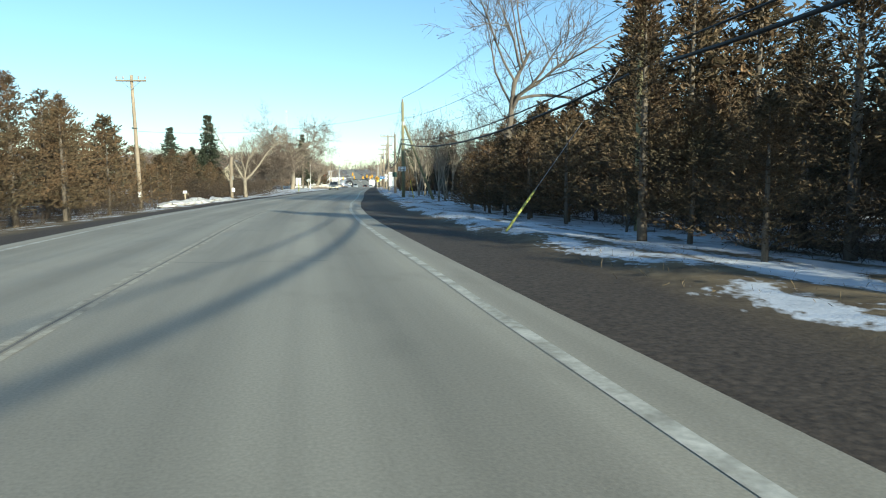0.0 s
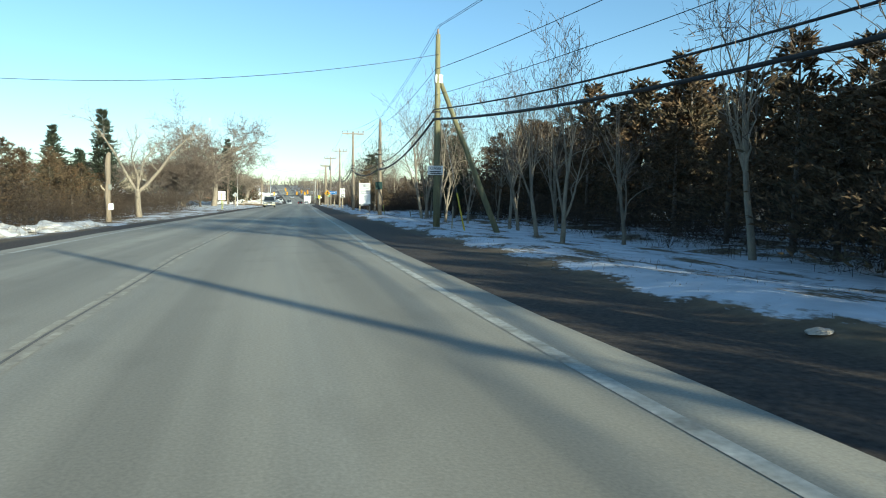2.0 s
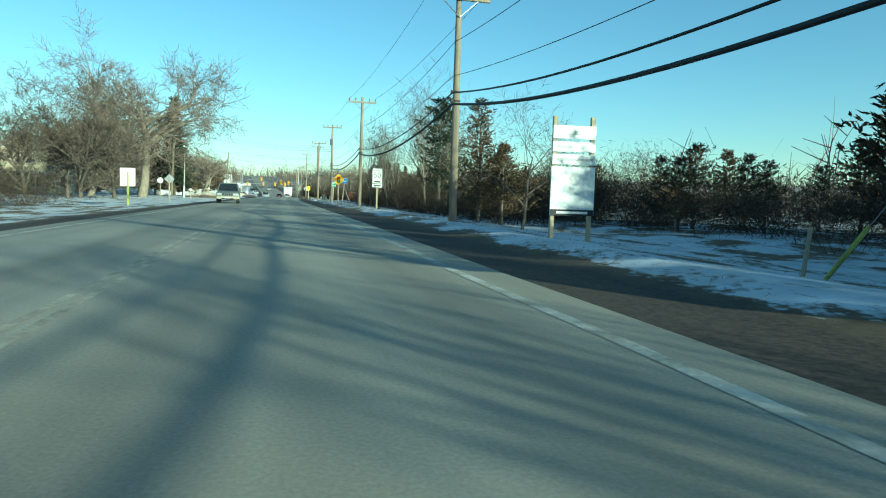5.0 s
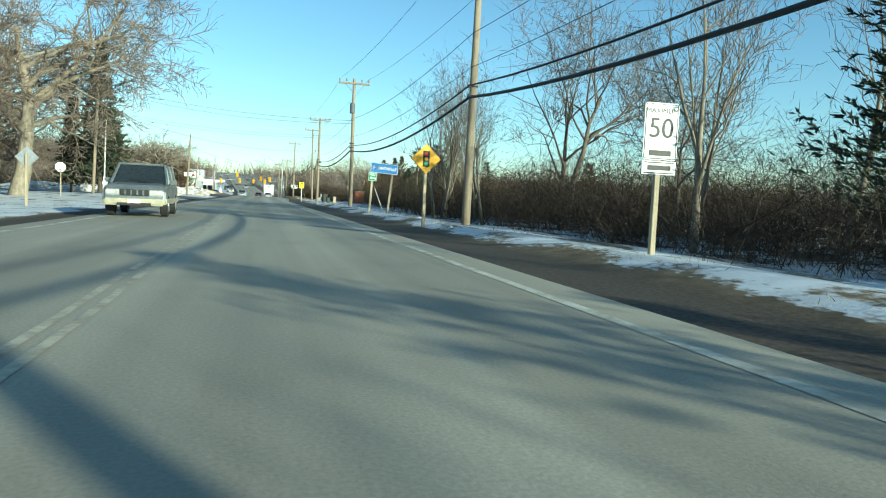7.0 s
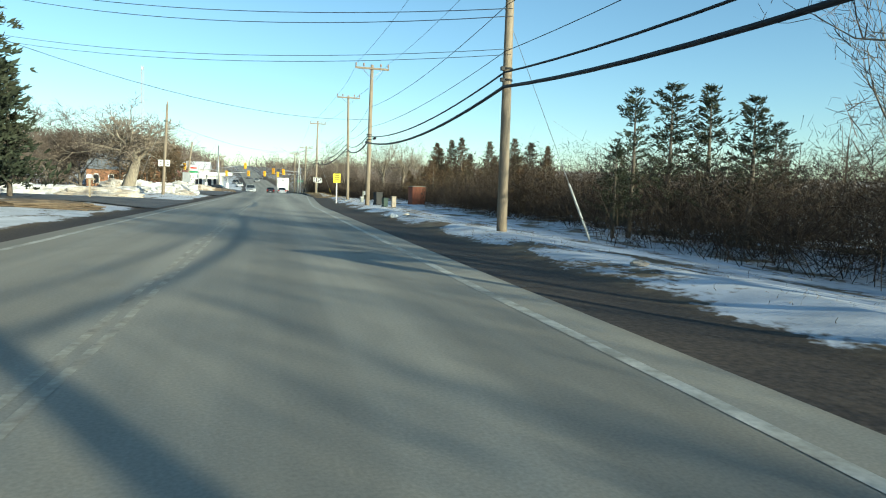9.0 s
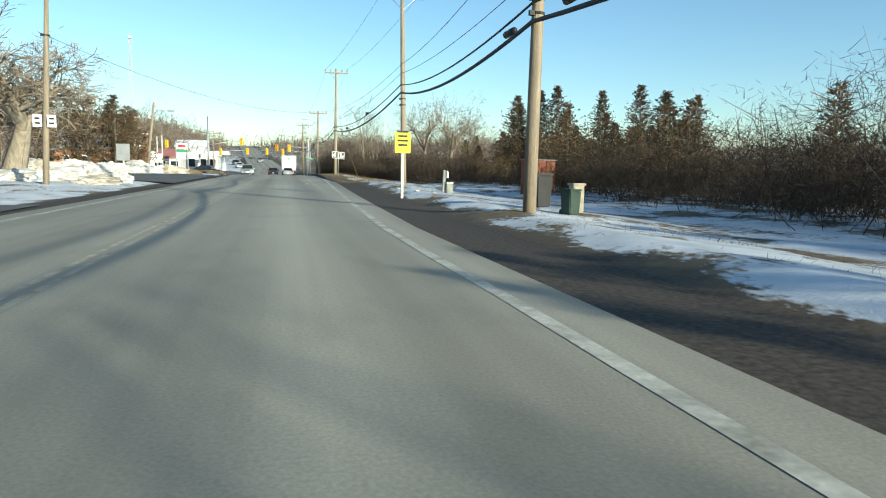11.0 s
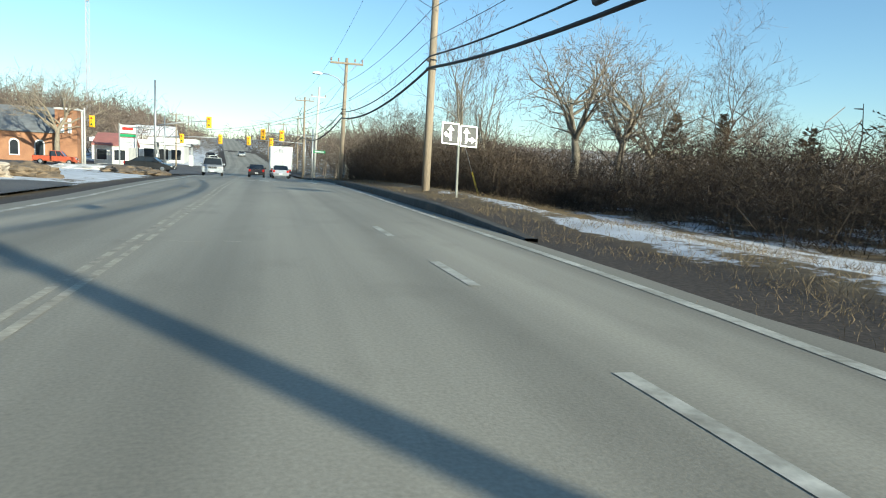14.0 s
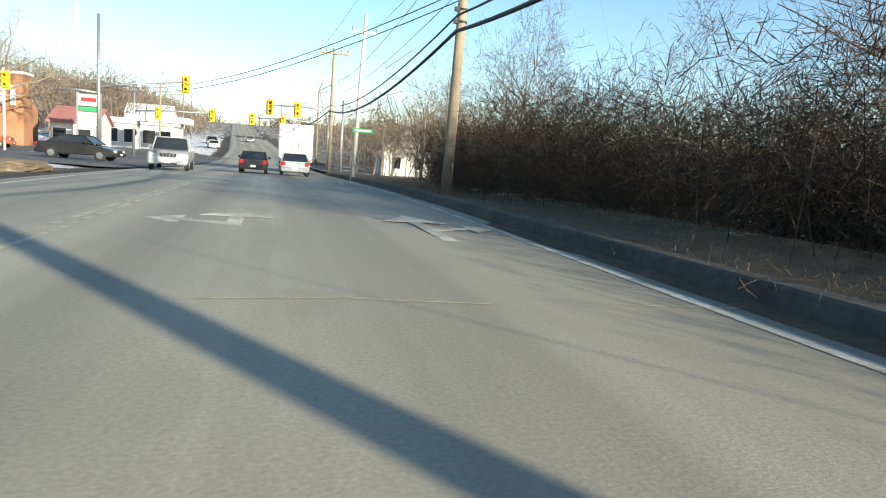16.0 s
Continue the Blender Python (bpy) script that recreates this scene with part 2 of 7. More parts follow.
def road_material():
    """Salt-bleached asphalt: wheel tracks, streaks along the road, grain and patches."""
    m = bpy.data.materials.new("salt_bleached_asphalt")
    m.use_nodes = True
    n, l = m.node_tree.nodes, m.node_tree.links
    b = n["Principled BSDF"]
    b.inputs["Roughness"].default_value, b.inputs["Specular IOR Level"].default_value = 0.75, 0.35
    uv = n.new("ShaderNodeUVMap")
    uv.uv_map = "lane"

    def noise_at(scale, detail, size):
        mp = n.new("ShaderNodeMapping")
        mp.inputs["Scale"].default_value = scale
        l.new(uv.outputs["UV"], mp.inputs["Vector"])
        t = n.new("ShaderNodeTexNoise")
        t.inputs["Scale"].default_value, t.inputs["Detail"].default_value = size, detail
        l.new(mp.outputs["Vector"], t.inputs["Vector"])
        return t.outputs["Fac"]

    def ranged(v, a, c, lo, hi):
        r = n.new("ShaderNodeMapRange")
        r.inputs["From Min"].default_value, r.inputs["From Max"].default_value = a, c
        r.inputs["To Min"].default_value, r.inputs["To Max"].default_value = lo, hi
        l.new(v, r.inputs["Value"])
        return r.outputs["Result"]

    def times(a, c):
        q = n.new("ShaderNodeMath")
        q.operation = "MULTIPLY"
        l.new(a, q.inputs[0]), l.new(c, q.inputs[1])
        return q.outputs["Value"]

    sep = n.new("ShaderNodeSeparateXYZ")
    l.new(uv.outputs["UV"], sep.inputs["Vector"])
    wob = n.new("ShaderNodeMath")
    wob.operation = "MULTIPLY_ADD"
    l.new(sep.outputs["X"], wob.inputs[0])
    wob.inputs[1].default_value, wob.inputs[2].default_value = 2 * math.pi / 1.95, 1.6
    wave = n.new("ShaderNodeMath")
    wave.operation = "SINE"
    l.new(wob.outputs["Value"], wave.inputs[0])
    tracks = ranged(wave.outputs["Value"], -1, 1, 0.86, 1.1)
    streaks = ranged(noise_at((1.6, 0.025, 1), 5, 1.0), 0.3, 0.7, 0.82, 1.17)
    patches = ranged(noise_at((0.25, 0.08, 1), 3, 1.0), 0.3, 0.7, 0.86, 1.14)
    stains = ranged(noise_at((1, 0.5, 1), 6, 1.3), 0.55, 0.75, 1.0, 0.85)
    grain = ranged(noise_at((1, 1, 1), 2, 45.0), 0.25, 0.75, 0.86, 1.14)
    v = times(times(tracks, streaks), times(patches, times(stains, grain)))
    sc = n.new("ShaderNodeVectorMath")
    sc.operation = "SCALE"
    sc.inputs[0].default_value = (0.282, 0.258, 0.204)
    l.new(v, sc.inputs["Scale"])
    l.new(sc.outputs["Vector"], b.inputs["Base Color"])
    bu = n.new("ShaderNodeBump")
    bu.inputs["Strength"].default_value, bu.inputs["Distance"].default_value = 0.16, 0.008
    l.new(noise_at((1, 1, 1), 2, 60.0), bu.inputs["Height"])
    l.new(bu.outputs["Normal"], b.inputs["Normal"])
    return m


def ground_material():
    """Frozen verge: patchy old snow over dry grass, gravel and leaf litter; the cover attribute says how much snow lies
    and how much gravel, the latter also darkening the verge behind the kerb for the thicket's shade.
    """
    m = bpy.data.materials.new("snow_patched_verge")
    m.use_nodes = True
    n, l = m.node_tree.nodes, m.node_tree.links
    b = n["Principled BSDF"]
    b.inputs["Roughness"].default_value, b.inputs["Specular IOR Level"].default_value = 0.85, 0.2
    pos = n.new("ShaderNodeNewGeometry").outputs["Position"]
    cover = n.new("ShaderNodeAttribute")
    cover.attribute_name = "cover"
    sep = n.new("ShaderNodeSeparateColor")
    l.new(cover.outputs["Color"], sep.inputs["Color"])

    def noise_at(size, detail, stretch=(1, 1, 1)):
        mp = n.new("ShaderNodeMapping")
        mp.inputs["Scale"].default_value = stretch
        l.new(pos, mp.inputs["Vector"])
        t = n.new("ShaderNodeTexNoise")
        t.inputs["Scale"].default_value, t.inputs["Detail"].default_value = 1 / size, detail
        l.new(mp.outputs["Vector"], t.inputs["Vector"])
        return t.outputs["Fac"]

    def ramp(v, p0, c0, p1, c1):
        r = n.new("ShaderNodeValToRGB")
        r.color_ramp.elements[0].position, r.color_ramp.elements[1].position = p0, p1
        r.color_ramp.elements[0].color, r.color_ramp.elements[1].color = (*c0, 1), (*c1, 1)
        l.new(v, r.inputs["Fac"])
        return r.outputs["Color"]

    def blend(f, a, c):
        x = n.new("ShaderNodeMix")
        x.data_type = "RGBA"
        l.new(f, x.inputs["Factor"]), l.new(a, x.inputs["A"]), l.new(c, x.inputs["B"])
        return x.outputs["Result"]

    grass = ramp(noise_at(0.35, 6), 0.3, (0.085, 0.062, 0.038), 0.7, (0.21, 0.16, 0.095))
    gravel = ramp(noise_at(0.06, 4), 0.3, (0.036, 0.029, 0.024), 0.75, (0.092, 0.074, 0.058))
    snow = ramp(noise_at(0.8, 5), 0.3, (0.46, 0.47, 0.49), 0.7, (0.68, 0.69, 0.72))
    base = blend(sep.outputs["Green"], grass, gravel)
    add = n.new("ShaderNodeMath")
    add.operation = "ADD"
    edge = n.new("ShaderNodeMath")
    edge.operation = "MULTIPLY_ADD"
    l.new(noise_at(1.1, 7, (1, 0.45, 1)), edge.inputs[0])
    edge.inputs[1].default_value, edge.inputs[2].default_value = 1.6, -0.8
    l.new(edge.outputs["Value"], add.inputs[0]), l.new(sep.outputs["Red"], add.inputs[1])
    tuft = n.new("ShaderNodeMath")
    tuft.operation = "MULTIPLY_ADD"
    l.new(noise_at(0.11, 4, (1, 0.6, 1)), tuft.inputs[0])
    tuft.inputs[1].default_value = 0.62
    l.new(add.outputs["Value"], tuft.inputs[2])
    step = n.new("ShaderNodeMapRange")
    step.inputs["From Min"].default_value, step.inputs["From Max"].default_value = 0.78, 0.92
    l.new(tuft.outputs["Value"], step.inputs["Value"])
    l.new(blend(step.outputs["Result"], base, snow), b.inputs["Base Color"])
    bu = n.new("ShaderNodeBump")
    bu.inputs["Strength"].default_value, bu.inputs["Distance"].default_value = 0.4, 0.015
    l.new(noise_at(0.05, 6), bu.inputs["Height"])
    l.new(bu.outputs["Normal"], b.inputs["Normal"])
    return m


ROAD = road_material()
GROUND = ground_material()

# ---- building tools ----


class Geo:
    """A growing list of corners and faces."""

    def __init__(self):
        self.v, self.f = [], []

    def box(self, cx, cy, cz, sx, sy, sz, top=1.0):
        k, i = len(self.v), 0
        for z, s in ((-0.5, 1.0), (0.5, top)):
            for x, y in ((-0.5, -0.5), (0.5, -0.5), (0.5, 0.5), (-0.5, 0.5)):
                self.v.append((cx + x * sx * s, cy + y * sy * s, cz + z * sz))
        for q in ((3, 2, 1, 0), (4, 5, 6, 7), (0, 1, 5, 4), (1, 2, 6, 5), (2, 3, 7, 6), (3, 0, 4, 7)):
            self.f.append(tuple(k + i for i in q))
        return self

    def tube(self, pts, radii, sides=8, caps=True):
        pts = [Vector(p) for p in pts]
        k = len(self.v)
        way = (pts[-1] - pts[0]).normalized() if (pts[-1] - pts[0]).length > 1e-9 else Vector((0, 0, 1))
        side = way.cross(Vector((0, 0, 1)) if abs(way.z) < 0.9 else Vector((1, 0, 0))).normalized()
        for i, p in enumerate(pts):
            a, c = pts[max(i - 1, 0)], pts[min(i + 1, len(pts) - 1)]
            d = (c - a).normalized()
            s = (side - d * side.dot(d)).normalized()
            u = d.cross(s)
            for j in range(sides):
                w = 2 * math.pi * j / sides
                q = p + (s * math.cos(w) + u * math.sin(w)) * radii[i]
                self.v.append((q.x, q.y, q.z))
        for i in range(len(pts) - 1):
            for j in range(sides):
                j2 = (j + 1) % sides
                self.f.append((k + i * sides + j, k + i * sides + j2, k + (i + 1) * sides + j2, k + (i + 1) * sides + j))
        if caps:
            self.f.append(tuple(k + j for j in reversed(range(sides))))
            self.f.append(tuple(k + (len(pts) - 1) * sides + j for j in range(sides)))
        return self

    def prism(self, outline, x0, x1, axis="x"):
        """An outline of (a, b) carried from x0 to x1 along an axis: x takes (y, z), y takes (x, z), z takes (x, y)."""
        k, m = len(self.v), len(outline)
        for c in (x0, x1):
            for a, b in outline:
                self.v.append({"x": (c, a, b), "y": (a, c, b), "z": (a, b, c)}[axis])
        self.f.append(tuple(k + j for j in range(m)))
        self.f.append(tuple(k + m + j for j in reversed(range(m))))
        for j in range(m):
            j2 = (j + 1) % m
            self.f.append((k + j2, k + j, k + m + j, k + m + j2))
        return self

    def mesh(self, name, bevel=0.0, smooth=False):
        me = bpy.data.meshes.new(name)
        me.from_pydata(self.v, [], self.f)
        bm = bmesh.new()
        bm.from_mesh(me)
        if len(self.f) < 3000:
            bmesh.ops.recalc_face_normals(bm, faces=bm.faces)
        if bevel:
            bmesh.ops.bevel(bm, geom=[e for e in bm.edges if e.is_manifold and e.calc_face_angle() > 0.5], offset=bevel, segments=2, affect="EDGES", clamp_overlap=True)
        bm.to_mesh(me)
        bm.free()
        if smooth:
            me.shade_smooth()
        return me


def part(name, geo, material, parent, label="", bevel=0.0, smooth=False):
    ob = new(name, geo.mesh(name, bevel, smooth))
    ob.data.materials.append(material)
    ob.parent = parent
    if label:
        tagged(ob, label)
    return ob


def thing(name, label, category, at=(0, 0, 0), turn=0.0, group="", kind=""):
    ob = new(name)
    ob.matrix_basis = pose(*at, 0, 0, turn)
    return tagged(ob, label, category, group, kind)


def solid(name, geo, material, label, category, group="", kind="", bevel=0.0, smooth=False, at=(0, 0, 0), turn=0.0):
    ob = new(name, geo.mesh(name, bevel, smooth))
    ob.data.materials.append(material)
    ob.matrix_basis = pose(*at, 0, 0, turn)
    return tagged(ob, label, category, group, kind)


def letters(name, text, size, at, material, parent, turn=(90, 0, 0)):
    """Raised lettering, centred at its place in the parent's axes."""
    cu = bpy.data.curves.new(name, "FONT")
    cu.body, cu.size, cu.extrude, cu.align_x, cu.align_y = text, size, 0.003, "CENTER", "CENTER"
    tmp = bpy.data.objects.new(name, cu)
    me = bpy.data.meshes.new_from_object(tmp)
    bpy.data.objects.remove(tmp)
    me.name = name
    me.materials.append(material)
    ob = new(name, me)
    ob.parent = parent
    ob.matrix_basis = pose(*at, *turn)
    return ob


def raw_mesh(name, verts, faces_per, material):
    """A mesh from an array of corners, each run of faces_per corners being one face."""
    verts = np.asarray(verts, np.float32).reshape(-1, 3)
    count = len(verts) // faces_per
    me = bpy.data.meshes.new(name)
    me.vertices.add(len(verts))
    me.vertices.foreach_set("co", verts.ravel())
    me.loops.add(len(verts))
    me.loops.foreach_set("vertex_index", np.arange(len(verts), dtype=np.int32))
    me.polygons.add(count)
    me.polygons.foreach_set("loop_start", np.arange(count, dtype=np.int32) * faces_per)
    me.update(calc_edges=True)
    me.materials.append(material)
    return me


def table(pairs):
    xs, ys = zip(*pairs)
    return lambda v: float(np.interp(v, xs, ys))


# ---- the lie of the land ----
fog_x = table([(-200, 30), (-60, 12.6), (0, 5.7), (6, 5.0), (12.5, 4.3), (20, 3.55), (27, 3.0), (34, 2.65), (42, 2.45), (56, 2.42), (80, 2.07), (140, 2.04), (172, 2.14), (184, 2.62), (196, 3.2), (208, 3.7), (220, 3.72), (236, 4.0), (250, 4.45), (264, 4.5), (300, 4.5), (345, 3.0), (600, -13), (1200, -60)])
mid_x = table([(-200, 26), (-60, 8.7), (0, 1.9), (6, 1.2), (12.5, 0.55), (20, -0.2), (27, -0.75), (34, -1.15), (42, -1.5), (56, -1.6), (80, -1.5), (100, -1.58), (160, -1.52), (196, -1.17), (206, -1.05), (218, -0.92), (236, -0.95), (264, -1.4), (300, -1.4), (345, -1.8), (600, -17), (1200, -64)])
left_x = table([(-200, 22), (-60, 4.9), (0, -1.8), (6, -2.3), (13, -3.0), (20, -3.8), (28, -4.5), (40, -5.0), (52, -5.25), (80, -4.5), (110, -4.5), (160, -4.2), (190, -3.85), (205, -3.75), (218, -3.35), (236, -3.5), (264, -4.7), (300, -4.8), (345, -6.0), (600, -21), (1200, -68)])
rise = table([(-300, 0), (48, 0), (84, 0.17), (204, 0.17), (216, 0.29), (236, 0.26), (262, -0.2), (290, -0.75), (320, -0.6), (360, 0.8), (430, 4.0), (520, 9.0), (620, 14.0), (720, 17.0), (850, 18.0), (2500, 18.0)])
narrow = table([(50, 1.0), (84, 0.85), (205, 0.85), (218, 0.76), (236, 0.78), (262, 1.0)])  # how much narrower the verges lie beside the straight


def road_z(y):
    return sum(rise(y + d) for d in (-12, -6, 0, 6, 12)) / 5


def bank(x, y):
    """Height of the snow-covered bank that buries the feet of poles and signs behind the shoulder."""
    return float(np.interp(y, [55, 75, 100, 204, 213], [0, 0.05, 0.08, 0.08, 0])) * float(np.interp(x - fog_x(y), [1.6, 3.2, 10, 18], [0, 1, 1, 0]))


def ground_z(x, y):
    return terrain_z(x, y) + bank(x, y)


def foot_z(x, y):
    """Where poles and posts stand: under the built-up verge."""
    return terrain_z(x, y) - (max(road_z(y), 0.0) if 40 < y < 262 else 0.0)


def terrain_z(x, y):
    """The ground before the snow was thrown up."""
    f, l = fog_x(y), left_x(y)
    z = road_z(y)
    if x > f:
        d = (x - f) / narrow(y)
        z += float(np.interp(d, [0, 0.5, 2.4, 3.4, 6.0, 9.0, 14, 40], [-0.03, -0.03, -0.06, 0.08, -0.12, -0.28, -0.05, 0.1]))
        if y > 211:
            z += float(np.interp(y, [211, 218], [0, 1])) * float(np.interp(d, [0.4, 0.9, 3.0, 5.0], [0, 0.21, 0.26, 0.08]))
    elif x < l:
        d = (l - x) / narrow(y)
        deep = float(np.interp(y, [90, 140, 160], [-0.55, -0.1, 0.1]))
        z += float(np.interp(d, [0, 0.5, 2.2, 3.2, 7.0, 40], [-0.03, -0.03, -0.08, -0.02 + 0.2 * deep, deep, deep]))
    if x > f + 2.6 or x < l - 2.4:
        w = min(1.0, min(abs(x - f), abs(x - l)) / 5)
        z += w * (0.10 * noise.noise((x * 0.35, y * 0.25, 1.7)) + 0.05 * noise.noise((x * 1.1, y * 0.9, 4.1)))
    # wooded slope behind the crossing, low hills all round the horizon
    z += 9 * float(np.interp(y, [335, 450], [0, 1])) * float(np.interp(mid_x(y) - x, [20, 50], [0, 1]))
    z += 22 * float(np.interp(math.hypot(x, 0.6 * (y - 150)), [140, 420, 1500], [0, 0.35, 1.0])) * float(np.interp(abs(x), [40, 200], [0, 1]))
    return z


def ground_sheet():
    def steps(bands):
        out = [bands[0][0]]
        for a, b, s in bands:
            out += list(np.linspace(a, b, max(1, round((b - a) / s)) + 1)[1:])
        return out

    xs = steps([(-2400, -400, 400), (-400, -100, 30), (-100, -30, 7), (-30, -12, 1.5), (-12, 14, 0.5), (14, 32, 1.5), (32, 100, 7), (100, 400, 30), (400, 2400, 400)])
    ys = steps([(-600, -100, 60), (-100, -10, 6), (-10, 300, 1.25), (300, 420, 6), (420, 900, 25), (900, 2600, 200)])
    me = bpy.data.meshes.new("ground")
    verts, cover = [], []
    for y in ys:
        f, l = fog_x(y), left_x(y)
        for x in xs:
            verts.append((x, y, ground_z(x, y)))
            if x > f:
                d = (x - f) / narrow(y)
                strip = float(np.interp(d, [2.2, 2.9, 6.5, 9.5, 16], [0, 0.64, 0.66, 0.6, 0.5]))
                strip *= float(np.interp(y, [-10, 8, 16, 212, 222], [0.75, 0.9, 1, 1, 0.55]))
                # behind the kerb the dark gravel share also paints in the thicket's shade
                gravel = float(np.interp(d, [2.2, 2.9], [1, 0])) * float(np.interp(y, [214, 222], [1, 0.6]))
            else:
                d = (l - x) / narrow(y)
                strip = float(np.interp(d, [1.9, 2.6, 12, 30], [0, 0.66, 0.60, 0.5])) * float(np.interp(y, [20, 45, 60, 110, 130], [0.6, 0.8, 0.8, 0.85, 1.15]))
                gravel = float(np.interp(d, [1.9, 2.5], [1, 0]))
            far = max(float(np.interp(abs(x), [35, 120], [0, 1])), float(np.interp(y, [380, 460], [0, 1])))
            strip += (0.42 - strip) * far
            cover.append((strip, gravel, 0, 1))
    w = len(xs)
    faces = [(j * w + i, j * w + i + 1, (j + 1) * w + i + 1, (j + 1) * w + i) for j in range(len(ys) - 1) for i in range(w - 1)]
    me.from_pydata(verts, [], faces)
    at = me.color_attributes.new("cover", "FLOAT_COLOR", "POINT")
    at.data.foreach_set("color", np.array(cover, np.float32).ravel())
    me.shade_smooth()
    me.materials.append(GROUND)
    return tagged(new("ground", me), "frozen verge with patchy old snow, dry grass and gravel", "ground", kind="structure")


def road_sheet():
    me = bpy.data.meshes.new("road")
    ys = list(np.arange(-100, 300, 2.0)) + list(np.arange(300, 900, 8.0))
    fr = [0.0, 0.12, 0.25, 0.38, 0.5, 0.62, 0.75, 0.88, 1.0]
    verts, uv = [], []
    for y in ys:
        a, b, c = left_x(y) - 0.5, fog_x(y) + 0.55, mid_x(y)
        if y > 205:
            b = fog_x(y) + 0.35
        for q in fr:
            x = a + (b - a) * q
            verts.append((x, y, road_z(y) + 0.025 - 0.04 * abs(q - 0.5)))
            uv.append((x - c, y))
    w = len(fr)
    faces = [(j * w + i, j * w + i + 1, (j + 1) * w + i + 1, (j + 1) * w + i) for j in range(len(ys) - 1) for i in range(w - 1)]
    me.from_pydata(verts, [], faces)
    layer = me.uv_layers.new(name="lane")
    for loop in me.loops:
        layer.data[loop.index].uv = uv[loop.vertex_index]
    me.shade_smooth()
    me.materials.append(ROAD)
    return tagged(new("road", me), "two-lane rural road of grey salt-bleached asphalt", "road", kind="structure")


def strip(name, centre, y0, y1, width, material, parent, lift=0.022, step=2.0, label="", ragged=0.0):
    """A painted or sealed line that follows the road."""
    g = Geo()
    ys = list(np.arange(y0, y1, step)) + [y1]
    rng = random.Random(name + str(y0))
    for y in ys:
        c = centre(y) + rng.uniform(-ragged, ragged)
        for s in (-0.5, 0.5):
            x = c + s * width * (1 + rng.uniform(-ragged, ragged) * 3)
            q = min(max((x - left_x(y) + 0.5) / (fog_x(y) - left_x(y) + 1.0), 0), 1)
            g.v.append((x, y, road_z(y) + 0.025 - 0.04 * abs(q - 0.5) + lift - 0.018))
    for j in range(len(ys) - 1):
        g.f.append((2 * j, 2 * j + 1, 2 * j + 3, 2 * j + 2))
    return part(name, g, material, parent, label)


ground_sheet()
road = road_sheet()

# ---- road markings, joints, kerb, side roads ----
strip("edge_line", fog_x, -90, 262, 0.13, PAINT_WHITE, road, label="worn white edge line", ragged=0.02)
strip("edge_line", left_x, -90, 262, 0.13, PAINT_WHITE, road, label="worn white edge line", ragged=0.02)
strip("centre_line", lambda y: mid_x(y) - 0.075, -90, 262, 0.07, PAINT_CENTRE, road, label="faded double centre line", ragged=0.02)
strip("centre_line", lambda y: mid_x(y) + 0.075, -90, 262, 0.07, PAINT_CENTRE, road, label="faded double centre line", ragged=0.02)
strip("centre_joint", mid_x, -20, 56, 0.03, CRACK, road, lift=0.021, label="dark sealed centre joint", ragged=0.012)
for y0, y1 in ((198.6, 200.6), (202.8, 204.8), (207.2, 208.6), (211.0, 212.4)):
    strip("lane_dash", lambda y: 2.08, y0, y1, 0.11, PAINT_WHITE, road, step=0.4)
for q, (y0, xa, xb) in enumerate(((10.5, 0.9, 3.2), (17.5, 0.2, 2.6), (44.3, -1.0, 2.2), (187.2, -0.2, 1.1), (192.2, 0.9, 2.9), (209.9, -1.7, 0.1), (224.6, -1.2, 2.2), (215.2, -1.5, 0.8), (233.0, -4.0, 4.2))):
    g = Geo()
    rng = random.Random(q)
    for i in range(10):
        x = xa + (xb - xa) * i / 9
        yy = y0 + rng.uniform(-0.06, 0.06)
        for s in (-0.012, 0.012):
            g.v.append((x, yy + s, road_z(yy) + 0.0285 - 0.04 * abs((x - left_x(yy) + 0.5) / (fog_x(yy) - left_x(yy) + 1.0) - 0.5)))
    for i in range(9):
        if q > 2 and i % 3 == 1:
            continue
        g.f.append((2 * i, 2 * i + 2, 2 * i + 3, 2 * i + 1))
    part("transverse_crack", g, PAINT_CENTRE if q > 2 else CRACK, road)


def arrow(x, y, turn):
    """A lane arrow on the asphalt: shaft, head and a side barb."""
    z = road_z(y) + 0.026
    g = Geo()
    for ol in ([(-0.09, -1.5), (0.09, -1.5), (0.09, 0.5), (-0.09, 0.5)], [(-0.45, 0.5), (0.45, 0.5), (0, 1.5)], [(turn * 0.09, -0.5), (turn * 0.6, -0.2), (turn * 0.6, 0.05), (turn * 0.09, -0.25)], [(turn * 0.6, -0.55), (turn * 1.0, -0.05), (turn * 0.6, 0.4)]):
        g.prism([(x + a, y + b) for a, b in ol], z, z + 0.003, "z")
    part("lane_arrow", g, PAINT_WHITE, road, "white painted lane arrow")


arrow(0.62, 237.5, -1)
arrow(3.0, 237.8, 1)
arrow(0.6, 255.0, -1)
arrow(3.6, 255.5, 1)


def kerb_run(name, line, y0, y1, width, height, label):
    g = Geo()
    ys = np.arange(y0, y1 + 0.1, 2.0)
    for y in ys:
        h = height * min(1.0, (y - y0) / 6 + 0.15)
        x = line(y)
        z = road_z(y)
        for a, b in ((0, -0.05), (0.02, h - 0.02), (0.05, h), (width, h), (width, -0.05)):
            g.v.append((x + a, y, z + b))
    for j in range(len(ys) - 1):
        for i in range(4):
            g.f.append((5 * j + i, 5 * j + i + 1, 5 * j + 6 + i, 5 * j + 5 + i))
    return solid(name, g, KERB, label, "kerb", kind="structure")


kerb_run("kerb", lambda y: fog_x(y) + 0.36, 211, 282, 0.24, 0.2, "dark grey concrete kerb along the turn lane")


